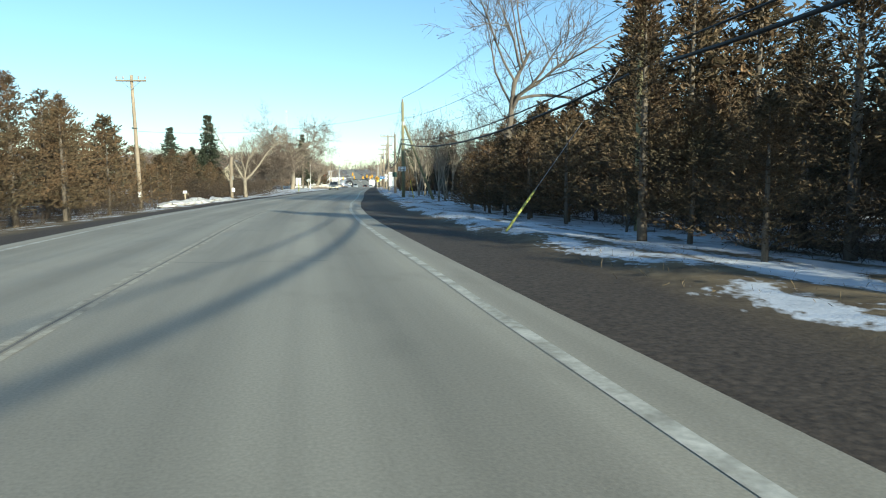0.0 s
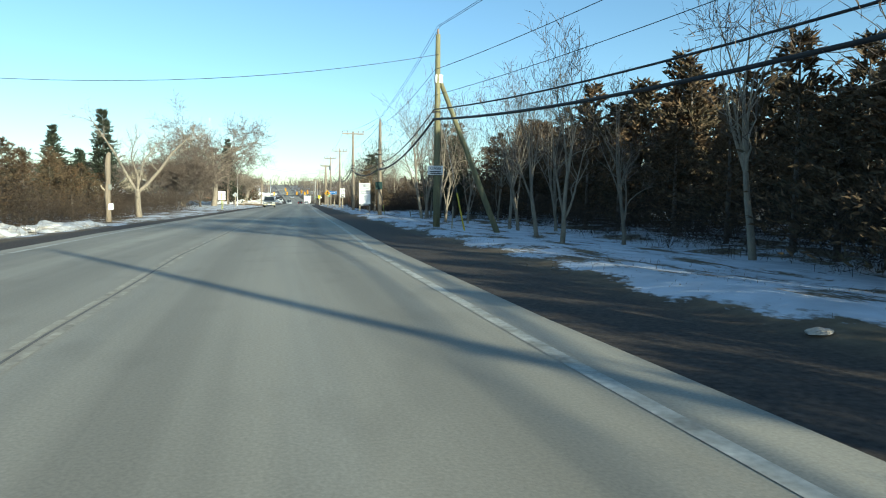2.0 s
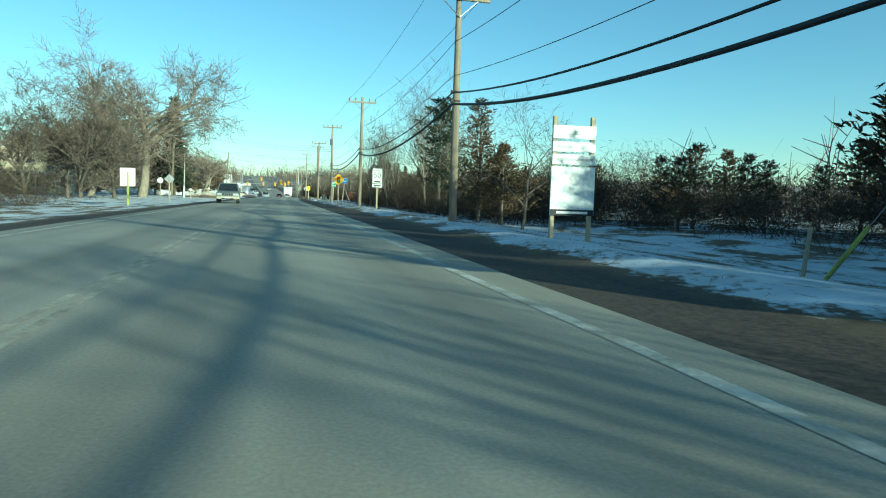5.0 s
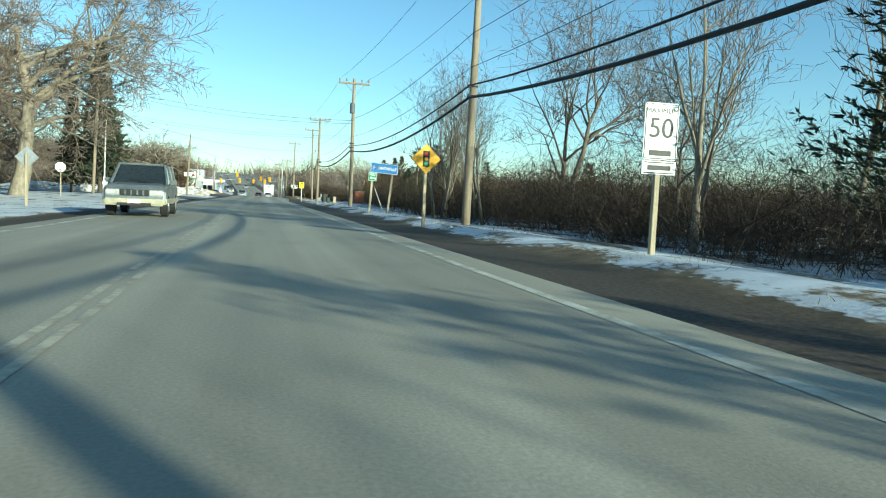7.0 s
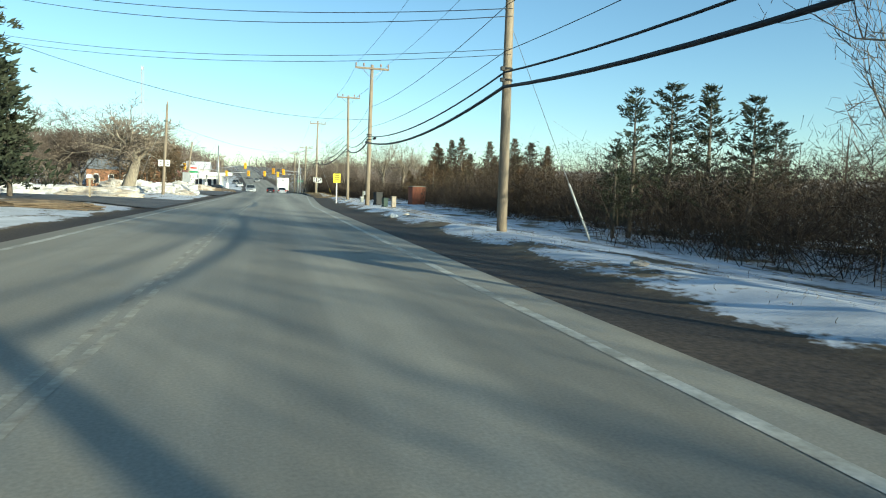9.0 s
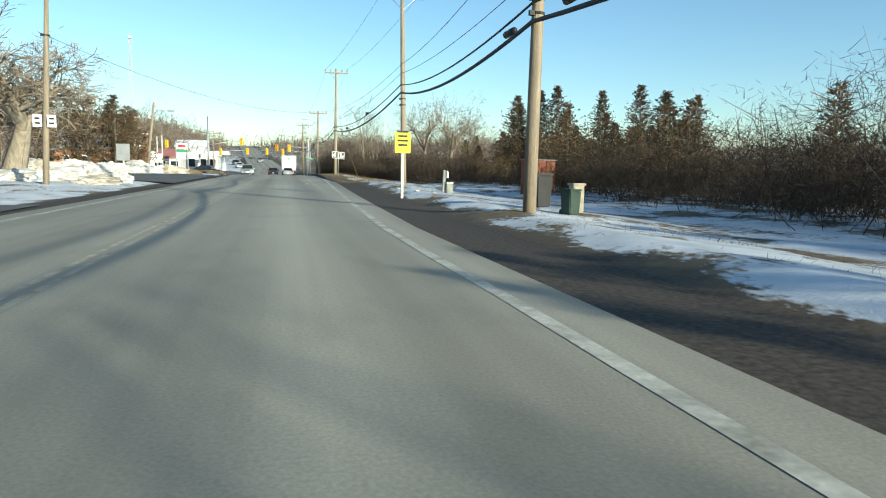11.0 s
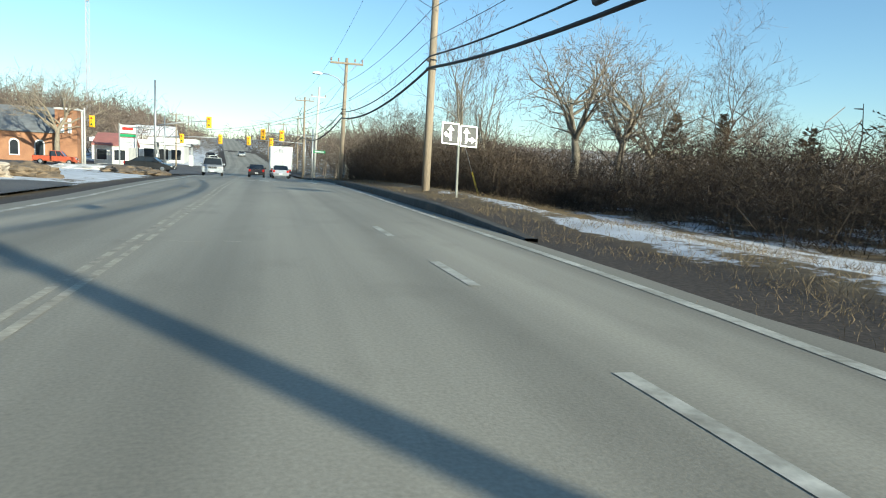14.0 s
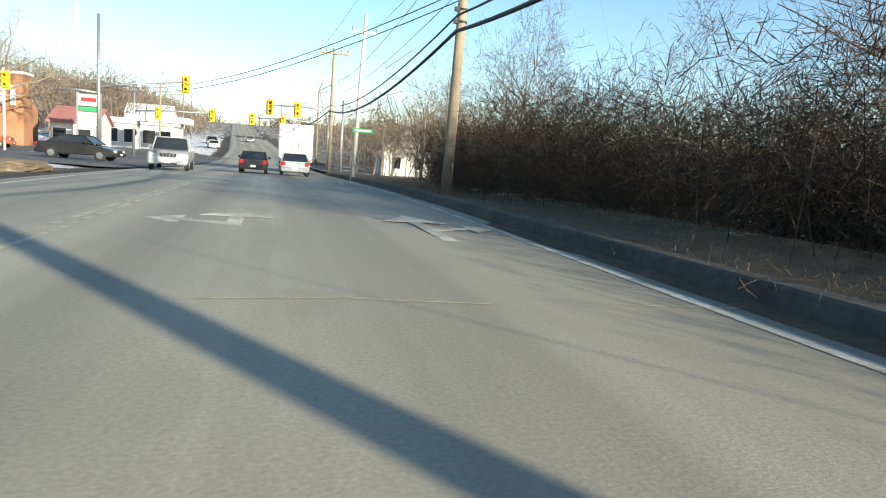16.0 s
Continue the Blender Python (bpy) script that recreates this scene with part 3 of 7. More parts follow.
def flat_patch(name, outline, material, label, lift=0.02, kind="structure"):
    """A flat paved patch that lies on the ground."""
    bm = bmesh.new()
    bm.faces.new([bm.verts.new((x, y, 0)) for x, y in outline])
    bmesh.ops.triangulate(bm, faces=bm.faces)
    bmesh.ops.subdivide_edges(bm, edges=bm.edges, cuts=6, use_grid_fill=True)
    for v in bm.verts:
        v.co.z = max(terrain_z(v.co.x + a, v.co.y + b) for a in (-0.8, 0, 0.8) for b in (-0.8, 0, 0.8)) + lift
    me = bpy.data.meshes.new(name)
    bm.to_mesh(me)
    bm.free()
    me.materials.append(material)
    return tagged(new(name, me), label, "pavement", kind=kind)


flat_patch("side_road", [(-5.1, 164), (-9, 166), (-30, 170), (-30, 178), (-9, 176), (-5.1, 179)], ASPHALT_DARK, "dark asphalt side road mouth with gravelly edge", lift=0.006)
flat_patch("side_road_1", [(-4.9, 199), (-9, 202), (-40, 207), (-40, 221), (-9, 220), (-4.9, 224)], ASPHALT_DARK, "dark asphalt side road mouth beside snow heaps")
flat_patch("forecourt", [(-5.2, 262), (-10, 258), (-48, 258), (-48, 330), (-10, 330), (-5.4, 320)], ASPHALT_DARK, "wide asphalt forecourt and crossing street", lift=0.03)
flat_patch("cross_street", [(4.9, 284), (60, 288), (60, 300), (4.6, 302)], ASPHALT_DARK, "asphalt side street at the signals", lift=0.03)

# ---- utility poles, cables, signs ----


def utility_pole(x, y, h, arm=None, lean=(0, 0), r=0.145, label="weathered wooden utility pole on the road verge", wood=WOOD_GREY, attach=(4.35, 4.65)):
    p = thing("utility_pole", label, "pole", (x, y, foot_z(x, y)), group="utility poles")
    top = (lean[0], lean[1], h)
    at = lambda z: Vector((lean[0] * z / h, lean[1] * z / h, z))
    part("shaft", Geo().tube([at(-0.3), at(h * 0.35), at(h * 0.7), top], [r, r * 0.92, r * 0.8, r * 0.66], 12), wood, p, smooth=True)
    for z in attach:
        part("clamp", Geo().tube([at(z - 0.025), at(z + 0.025)], [r * 1.02, r * 1.02], 10).box(at(z).x - r, at(z).y - 0.05, z, 0.12, 0.1, 0.1), CABLE, p, "black cable clamp")
    if arm:
        a, w = at(arm), 1.05
        part("crossarm", Geo().box(a.x, a.y - r * 0.9, arm, 2 * w, 0.1, 0.12), WOOD_GREY, p, bevel=0.01)
        for s in (-1, 1):
            part("brace", Geo().tube([a + Vector((s * w * 0.62, -r, -0.03)), a + Vector((0, -r * 0.8, -0.62))], [0.018, 0.018], 5), METAL, p)
        for s in (-0.95, -0.5, 0.5, 0.95):
            q = a + Vector((s * w, -r * 0.9, 0.06))
            part("insulator", Geo().tube([q, q + Vector((0, 0, 0.06)), q + Vector((0, 0, 0.09)), q + Vector((0, 0, 0.2)), q + Vector((0, 0, 0.25))], [0.02, 0.02, 0.055, 0.06, 0.03], 8), PORCELAIN, p)
    else:
        q = Vector(top)
        part("insulator", Geo().tube([q, q + Vector((0, 0, 0.1)), q + Vector((0, 0, 0.22))], [0.03, 0.055, 0.04], 8), PORCELAIN, p)
    return p


POLES = [  # x, y, height, crossarm height, lean at the top
    (11.2, 18.0, 8.0, None, (0.0, 0.0)),
    (6.2, 54.35, 7.7, None, (0.05, 0.0)),
    (6.15, 74.2, 6.6, None, (0.05, 0.0)),
    (5.83, 94.5, 8.0, 7.75, (0.0, 0.0)),
    (6.03, 123.9, 8.6, 8.2, (0.1, 0.0)),
    (5.82, 149.8, 9.1, 8.75, (0.02, 0.2)),
    (5.62, 174.3, 8.95, 8.7, (0.1, 0.0)),
    (6.68, 194.4, 9.8, 9.6, (-0.1, 0.3)),
    (5.72, 223.9, 10.0, 9.6, (0.15, 0.3)),
    (5.3, 245.6, 7.9, 7.55, (0.2, 0.1)),
    (4.9, 279.0, 9.2, 8.8, (0.0, 0.0)),
]
poles = [utility_pole(*q[:3], arm=q[3], lean=q[4], wood=WOOD_MOSSY if q[1] < 60 else WOOD_GREY) for q in POLES]


def cable(name, pts, sag, r, label, group="overhead cables"):
    """A hanging cable through its points, with the given sag in each span."""
    path = []
    for a, b in zip(pts[:-1], pts[1:]):
        a, b = Vector(a), Vector(b)
        s = sag * (b - a).length / 25
        for i in range(17):
            u = i / 16
            if i or not path:
                path.append(a.lerp(b, u) - Vector((0, 0, 4 * s * u * (1 - u))))
    return solid(name, Geo().tube(path, [r] * len(path), 6), CABLE, label, "cable", group, smooth=True)


def pole_at(i, z, side=0.0):
    x, y, h, arm, lean = POLES[i]
    return (x + lean[0] * z / h + side, y - 0.12, foot_z(x, y) + z)


order = range(len(POLES))
heights = [4.6, 4.62, 3.55, 4.5, 4.55, 4.4, 4.42, 5.2, 4.62, 4.35, 5.0]
low = [(9.8, -20, 5.2)] + [pole_at(i, heights[i] - 0.26, -0.16) for i in order] + [(2.0, 330, 6.0), (-4, 420, 10)]
high = [(9.8, -20, 5.6)] + [pole_at(i, heights[i] + 0.12, -0.16) for i in order] + [(2.0, 330, 6.4), (-4, 420, 10.4)]
cable("telephone_cable", low, 0.62, 0.046, "thick black telephone cable slung between the poles")
cable("overhead_wire", high, 0.55, 0.026, "black overhead wire slung between the poles")
cable("overhead_wire", [(q[0], q[1], q[2] + 0.55) for q in high], 0.35, 0.009, "thin overhead wire slung between the poles")
for s in (-1.0, 1.0):
    cable("power_line", [(9.8 + s, -20, 8)] + [pole_at(i, (POLES[i][3] or POLES[i][2]) + 0.3, s * (0.95 if POLES[i][3] else 0.05)) for i in order] + [(2.0 + s, 330, 9), (-4 + s, 420, 14)], 0.3, 0.008, "thin power line on the crossarm insulators")
cable("neutral_wire", [(9.8, -20, 6.6)] + [pole_at(i, 6.3, -0.14) for i in order] + [(2.0, 330, 8), (-4, 420, 12)], 0.4, 0.010, "thin neutral wire slung between the poles")
can = solid("pole_transformer", Geo().tube([(0, 0, 0), (0, 0, 0.03), (0, 0, 0.62), (0, 0, 0.68), (0, 0, 0.74)], [0.14, 0.17, 0.17, 0.16, 0.06], 14), TRANSFORMER_GREY, "dark grey transformer can bolted high on a utility pole", "transformer", at=(5.75, 149.9, foot_z(5.75, 150.0) + 6.7), smooth=False)
# splice cases on the telephone cable
for y, x, z in ((212.0, 5.62, 4.12), (201.0, 5.68, 4.38), (176.2, 5.75, 4.36), (172.8, 5.75, 4.36), (72.8, 6.05, 3.27)):
    solid("splice_case", Geo().tube([(x, y - 0.35, z), (x, y - 0.28, z), (x, y + 0.28, z), (x, y + 0.35, z)], [0.04, 0.085, 0.085, 0.04], 8), CABLE, "black splice case hung on the telephone cable", "splice case", "splice cases", smooth=True)
# wires that cross the road
cable("crossing_wire", [pole_at(1, 6.9), (-13.7, 52.6, 5.3)], 0.9, 0.010, "thin wire crossing the road between two poles")
cable("crossing_wire", [pole_at(5, 6.0), (-13.4, 165.0, 9.1)], 0.7, 0.011, "thin wire crossing the road between two poles")
cable("crossing_wire", [pole_at(5, 6.2), (-13.4, 165.0, 9.4)], 0.6, 0.011, "thin wire crossing the road between two poles")
cable("crossing_wire", [pole_at(5, 5.0), (-13.4, 165.0, 7.2)], 0.6, 0.008, "thin wire crossing the road between two poles")
cable("crossing_wire", [pole_at(5, 5.15), (-13.4, 165.0, 7.45)], 0.6, 0.008, "thin wire crossing the road between two poles")
cable("crossing_wire", [pole_at(6, 5.6), (-11, 157, 6.4), (-26, 150, 7.2)], 1.0, 0.010, "thin wire crossing the road between two poles")
cable("crossing_wire", [pole_at(8, 6.2), (-8.9, 191.8, 6.4)], 0.9, 0.010, "thin wire crossing the road between two poles")
for q in (0.0, 0.22):
    cable("crossing_wire", [pole_at(9, 4.9 + q), (-10.7, 279.4, 4.6 + q)], 0.8, 0.013, "black wire crossing the road between two poles")

# pole A: leaning brace pole, plate and guy guard
brace = thing("brace_pole", "leaning wooden brace pole bolted to the utility pole", "pole", (0, 0, 0))
part("shaft", Geo().tube([(6.32, 54.45, 6.05), (8.62, 53.7, -0.25)], [0.09, 0.12], 10), WOOD_MOSSY, brace, smooth=True)
part("bracket", Geo().box(6.28, 54.4, 6.0, 0.3, 0.3, 0.34), METAL, brace, "steel bracket", bevel=0.02)


def guy_guard(x, y, tx, ty, tz, h, material, label):
    """A guard sleeve low on a guy wire that runs from its anchor up to a pole."""
    z = foot_z(x, y)
    g = thing("guy_guard", label, "guy guard", (x, y, z))
    top = Vector((tx - x, ty - y, tz - z))
    e = top.normalized() * h
    part("sleeve", Geo().tube([e * -0.12, e * 0.5, e], [0.03, 0.032, 0.028], 8), material, g, smooth=True)
    part("guy_wire", Geo().tube([e * 0.98, top], [0.008, 0.008], 4), METAL, g)
    part("anchor_eye", Geo().tube([e * -0.25, e * -0.1], [0.02, 0.02], 6), METAL, g)


guy_guard(6.95, 52.6, 5.8, 53.6, 6.5, 1.5, GUARD_YELLOW, "yellow plastic guard on a guy wire in snow")
guy_guard(7.2, 79.9, 5.85, 74.5, 4.9, 1.4, GUARD_GREEN, "dull yellow guard on a guy wire in snow")
guy_guard(7.0, 15.7, 11.15, 18.0, 5.0, 1.3, GUARD_GREEN, "mossy yellow guard on a guy wire in snow")
guy_guard(8.1, 224.9, 5.85, 223.9, 5.5, 1.35, GUARD_YELLOW, "yellow plastic guard on a guy wire in dry grass")
guy_guard(7.95, 148.5, 5.85, 150.0, 6.0, 1.9, PALE_POLE, "leaning white plastic guard on a guy wire")


def plate(name, x, y, z, w, h, material, label, rows=0, ink=SIGN_BLACK, frame=None):
    """A flat sign plate fixed to a pole, facing down the road, with bars for unreadable writing."""
    p = thing(name, label, "sign", (x, y, z))
    part("panel", Geo().box(0, 0, 0, w, 0.012, h), material, p, bevel=0.003)
    if frame:
        for s in (-1, 1):
            part("border", Geo().box(s * (w / 2 - 0.015), -0.01, 0, 0.02, 0.006, h * 0.96), frame, p)
            part("border", Geo().box(0, -0.01, s * (h / 2 - 0.015), w * 0.96, 0.006, 0.02), frame, p)
    rng = random.Random(label)
    for i in range(rows):
        ww = w * rng.uniform(0.5, 0.8)
        part("text_bar", Geo().box(0, -0.009, h * (0.5 - (i + 0.8) / (rows + 0.6)), ww, 0.005, h * 0.4 / (rows + 0.5)), ink, p)
    return p


plate("pole_sign", 6.12, 54.18, foot_z(6.1, 54.1) + 2.3, 0.62, 0.36, SIGN_WHITE, "white rectangular advertising plate nailed to a pole")
oasis = bpy.data.objects["pole_sign"]
letters("lettering", "OASIS", 0.17, (0, -0.016, 0.08), SIGN_BLACK, oasis)
for i in range(2):
    part("text_bar", Geo().box(0.02 * i, -0.018, -0.05 - 0.075 * i, 0.46, 0.006, 0.035), SIGN_BLACK, oasis)
plate("pole_plate", 6.08, 74.0, 2.2, 0.48, 0.52, PLATE_DARK, "dark green square plate nailed to a pole")


def post_sign(name, x, y, w, h, zc, material, label, post=WOOD_POST, post_r=0.05, turn=0.0, back=False, square=True):
    """A sign on one post; returns the thing, whose local front is -y."""
    z = foot_z(x, y)
    s = thing(name, label, "road sign", (x, y, z), turn)
    g = Geo().box(0, 0.05 if not back else -0.05, (zc + h * 0.3) / 2 - 0.2, post_r * 1.8, post_r * 1.8, zc + h * 0.3 + 0.4) if square else Geo().tube([(0, 0.05, -0.2), (0, 0.05, zc + h * 0.4)], [post_r] * 2, 8)
    part("post", g, post, s, bevel=0.006 if square else 0)
    part("panel", Geo().prism([(-w / 2 + 0.03, zc - h / 2), (w / 2 - 0.03, zc - h / 2), (w / 2, zc - h / 2 + 0.03), (w / 2, zc + h / 2 - 0.03), (w / 2 - 0.03, zc + h / 2), (-w / 2 + 0.03, zc + h / 2), (-w / 2, zc + h / 2 - 0.03), (-w / 2, zc - h / 2 + 0.03)], -0.012, 0.0, "y"), material, s)
    return s


def outline(s, w, h, zc, t, material, y=-0.015, cx=0.0):
    for k in (-1, 1):
        part("border", Geo().box(cx + k * (w / 2 - t), y, zc, t * 0.7, 0.006, h - 2 * t), material, s)
        part("border", Geo().box(cx, y, zc + k * (h / 2 - t), w - 2 * t, 0.006, t * 0.7), material, s)


# speed limit sign with its tab
s50 = post_sign("speed_limit_sign", 5.85, 113.1, 0.61, 0.92, 2.28, SIGN_WHITE, "white maximum 50 speed limit sign on a wooden post", turn=-3)
outline(s50, 0.61, 0.92, 2.28, 0.02, SIGN_BLACK)
letters("lettering", "MAXIMUM", 0.125, (0, -0.018, 2.61), SIGN_BLACK, s50)
letters("lettering", "50", 0.46, (0, -0.018, 2.32), SIGN_BLACK, s50)
part("text_bar", Geo().box(0, -0.016, 1.93, 0.4, 0.006, 0.09), SIGN_BLACK, s50)
part("tab", Geo().box(0, -0.006, 1.69, 0.61, 0.012, 0.22), SIGN_WHITE, s50, "white tab plate", bevel=0.003)
for k in (-1, 1):
    part("tab_border", Geo().box(0, -0.016, 1.69 + k * 0.085, 0.55, 0.006, 0.016), SIGN_BLACK, s50)
part("text_bar", Geo().box(0, -0.016, 1.69, 0.42, 0.006, 0.08), SIGN_BLACK, s50)

# signal-ahead diamond
sdia = thing("warning_sign", "yellow diamond signal-ahead warning sign on a post", "road sign", (4.28, 122.5, foot_z(4.28, 122.5) + 0.12), 0)
part("post", Geo().box(0, 0.06, 0.9, 0.09, 0.09, 2.2), WOOD_POST, sdia, bevel=0.006)
part("panel", Geo().prism([(-0.44, 2.1), (0, 1.66), (0.44, 2.1), (0, 2.54)], -0.012, 0.0, "y"), SIGN_YELLOW, sdia)
part("signal_symbol", Geo().box(0, -0.016, 2.1, 0.2, 0.006, 0.46), SIGN_BLACK, sdia)
for dz, m in ((0.14, SIGN_RED), (0, LENS_AMBER), (-0.14, SIGN_GREEN)):
    part("symbol_light", Geo().tube([(0, -0.018, 2.1 + dz), (0, -0.024, 2.1 + dz)], [0.055, 0.055], 14), m, sdia)

# village name board on two posts with a route shield
town = thing("village_sign", "blue village name board tilted on two wooden posts", "road sign", (5.35, 136.0, foot_z(5.35, 136.0)))
town.matrix_basis = pose(5.35, 136.0, foot_z(5.35, 136.0) + 0.08, -4.2, 3.2, 0)
for sx, lean, top in ((-0.48, 0.05, 2.36), (0.52, 0.16, 2.3)):
    part("post", Geo().prism([(sx - lean, -0.4), (sx - lean + 0.1, -0.4), (sx + 0.1, top), (sx, top)], 0.03, 0.13, "y"), WOOD_POST, town, bevel=0.006)
part("panel", Geo().box(0.12, 0, 2.34, 1.36, 0.02, 0.5), SIGN_BLUE, town, bevel=0.004)
outline(town, 1.36, 0.5, 2.34, 0.016, SIGN_WHITE, -0.016, 0.12)
letters("lettering", "SHANNONVILLE", 0.19, (0.12, -0.016, 2.34), SIGN_WHITE, town)
for child in town.children:
    if child.name.startswith("lettering"):
        child.scale = (0.86, 1.15, 1.0)
rp = part("route_plate", Geo().box(-0.44, 0.01, 1.88, 0.40, 0.012, 0.40), SIGN_WHITE, town, "green route marker with a white border", bevel=0.003)
part("field", Geo().box(-0.44, -0.001, 1.88, 0.365, 0.006, 0.365), SIGN_GREEN, rp, "green field")
letters("lettering", "401", 0.2, (-0.44, -0.006, 1.985), SIGN_WHITE, town)
part("arrow_symbol", Geo().prism([(-0.5, 1.80), (-0.32, 1.80), (-0.32, 1.72), (-0.28, 1.72), (-0.28, 1.84), (-0.5, 1.84)], -0.011, -0.006, "y").prism([(-0.59, 1.82), (-0.49, 1.75), (-0.49, 1.89)], -0.011, -0.006, "y"), SIGN_WHITE, rp, "white left arrow")

# lemon yellow sign beside a pole
lem = post_sign("yellow_sign", 4.6, 183.6, 0.54, 0.7, 2.1, SIGN_LEMON, "lemon yellow rectangular sign on a wooden post", post=PALE_POLE)
for i in range(4):
    part("text_bar", Geo().box(0, -0.016, 2.47 - i * 0.15, 0.38 - 0.05 * (i % 2), 0.006, 0.07), SIGN_BLACK, lem)


def arrow_sign(x, turn_dir, parent, zc):
    w = 0.52
    part("panel", Geo().box(x, 0, zc, w, 0.012, 0.6), SIGN_WHITE, parent, bevel=0.004)
    part("field", Geo().box(x, -0.011, zc, w - 0.06, 0.006, 0.54), SIGN_BLACK, parent, "black sign field")
    g = Geo()
    shapes = [[(-0.03, -0.2), (0.03, -0.2), (0.03, 0.1), (-0.03, 0.1)], [(-0.1, 0.09), (0.1, 0.09), (0, 0.23)]]
    t = turn_dir
    if t < 0:
        shapes += [[(-0.03, -0.06), (-0.12, 0.0), (-0.12, -0.06), (-0.03, -0.13)], [(-0.12, -0.11), (-0.12, 0.06), (-0.21, -0.03)]]
    else:
        shapes = [[(a - 0.08, b) for a, b in o] for o in shapes] + [[(-0.05, -0.13), (0.08, -0.13), (0.08, -0.06), (-0.05, -0.06)], [(0.08, -0.19), (0.21, -0.095), (0.08, 0.0)]]
    for o in shapes:
        g.prism([(x + a, zc + b) for a, b in o], -0.022, -0.016, "y")
    part("arrow_symbol", g, SIGN_WHITE, parent, "white arrow")


lanes = thing("lane_sign", "two black and white lane direction signs on one post", "road sign")
lanes.matrix_basis = pose(5.6, 219.75, foot_z(5.6, 219.75) + 0.05, -6, 2.0, 6)
part("post", Geo().box(0.02, 0.06, 0.9, 0.06, 0.06, 2.3), POST_GREY, lanes, bevel=0.006)
arrow_sign(-0.26, -1, lanes, 2.0)
arrow_sign(0.3, 1, lanes, 1.97)

# advertising board on two posts
board = thing("advertising_board", "tall white advertising board of stacked panels on two posts", "sign board", (6.15, 85.6, foot_z(6.15, 85.6)), -6)
for sx in (-0.42, 0.42):
    part("post", Geo().box(sx, 0.07, 1.3, 0.09, 0.09, 3.2), WOOD_POST, board, bevel=0.006)
part("main_panel", Geo().box(0, 0, 1.3, 0.98, 0.03, 1.05), SIGN_WHITE, board, bevel=0.005)
for i, z in enumerate((1.98, 2.25, 2.56)):
    part("slat_panel", Geo().box(0, 0, z, 0.96, 0.03, 0.22 + 0.06 * (i == 2)), SIGN_WHITE, board, bevel=0.005)
    part("text_bar", Geo().box(0.02, -0.019, z, 0.8, 0.006, 0.05 + 0.05 * (i == 2)), SIGN_GREYBACK, board)
part("foot_panel", Geo().box(0, -0.02, 0.84, 0.96, 0.012, 0.13), SIGN_BLACK, board, "black foot panel")
part("text_bar", Geo().box(0, -0.03, 0.84, 0.7, 0.006, 0.05), SIGN_WHITE, board)
part("emblem", Geo().tube([(-0.02, -0.018, 1.58), (-0.02, -0.024, 1.58)], [0.06, 0.06], 12), SIGN_GREYBACK, board)

# posts of the verge
for x, y, h, w, dx in ((6.3, 79.2, 0.8, 0.03, 0.1), (8.6, 75.5, 0.6, 0.04, -0.12), (6.6, 53.3, 0.9, 0.03, 0.05)):
    z = foot_z(x, y)
    solid("stake", Geo().tube([(x, y, z - 0.1), (x + dx, y, z + h)], [w, w * 0.9], 6), WOOD_POST, "short weathered wooden stake in snow", "stake", "stakes")

mb = thing("mailbox_post", "grey weathered post with a small pale box in snow", "mailbox", (7.3, 188.4, ground_z(7.3, 188.4)), 0)
part("post", Geo().prism([(-0.11, -0.3), (0.03, -0.3), (0.07, 0.93), (-0.05, 0.97)], -0.06, 0.06, "y"), POST_GREY, mb, bevel=0.012)
part("box", Geo().box(0.12, 0.0, 0.76, 0.09, 0.24, 0.3), SIGN_WHITE, mb, "small pale metal box", bevel=0.025)
part("flap", Geo().box(0.12, -0.13, 0.78, 0.075, 0.015, 0.22), SIGN_GREYBACK, mb, bevel=0.004)
pb = thing("utility_shed", "square brown wooden utility hut with a flat lid in snow", "utility box", (12.35, 190.4, ground_z(12.35, 190.4)), 10)
part("body", Geo().box(0, 0, 0.7, 1.25, 1.0, 1.7), BOX_BROWN, pb, bevel=0.015)
for k in range(5):
    part("board", Geo().box(-0.5 + 0.25 * k, -0.508, 0.72, 0.235, 0.02, 1.6), BOX_BROWN, pb, bevel=0.004)
part("lid", Geo().box(0, -0.02, 1.575, 1.36, 1.12, 0.05), POST_GREY, pb, "thin grey lid", bevel=0.01)
mb2 = thing("pedestal", "low grey cable pedestal with a cap in snow", "pedestal", (6.85, 185.9, ground_z(6.85, 185.9)), 12)
part("body", Geo().box(0, 0, 0.12, 0.27, 0.24, 0.5), POST_GREY, mb2, bevel=0.02)
part("cap", Geo().box(0, 0, 0.395, 0.31, 0.28, 0.05), PALE_POLE, mb2, bevel=0.015)


def bin_at(x, y, label, material, size):
    b = thing("wheelie_bin", label, "bin", (x, y, ground_z(x, y)), 15, "bins by the drive")
    b.scale = (size, size, size)
    part("body", Geo().box(0, 0, 0.46, 0.46, 0.5, 0.84, top=1.15), material, b, bevel=0.03)
    part("lid", Geo().box(0, 0, 0.92, 0.56, 0.62, 0.07), material, b, bevel=0.02)
    for s in (-1, 1):
        part("wheel", Geo().tube([(s * 0.2 - 0.03, 0.26, 0.1), (s * 0.2 + 0.03, 0.26, 0.1)], [0.1, 0.1], 12), TYRE, b)


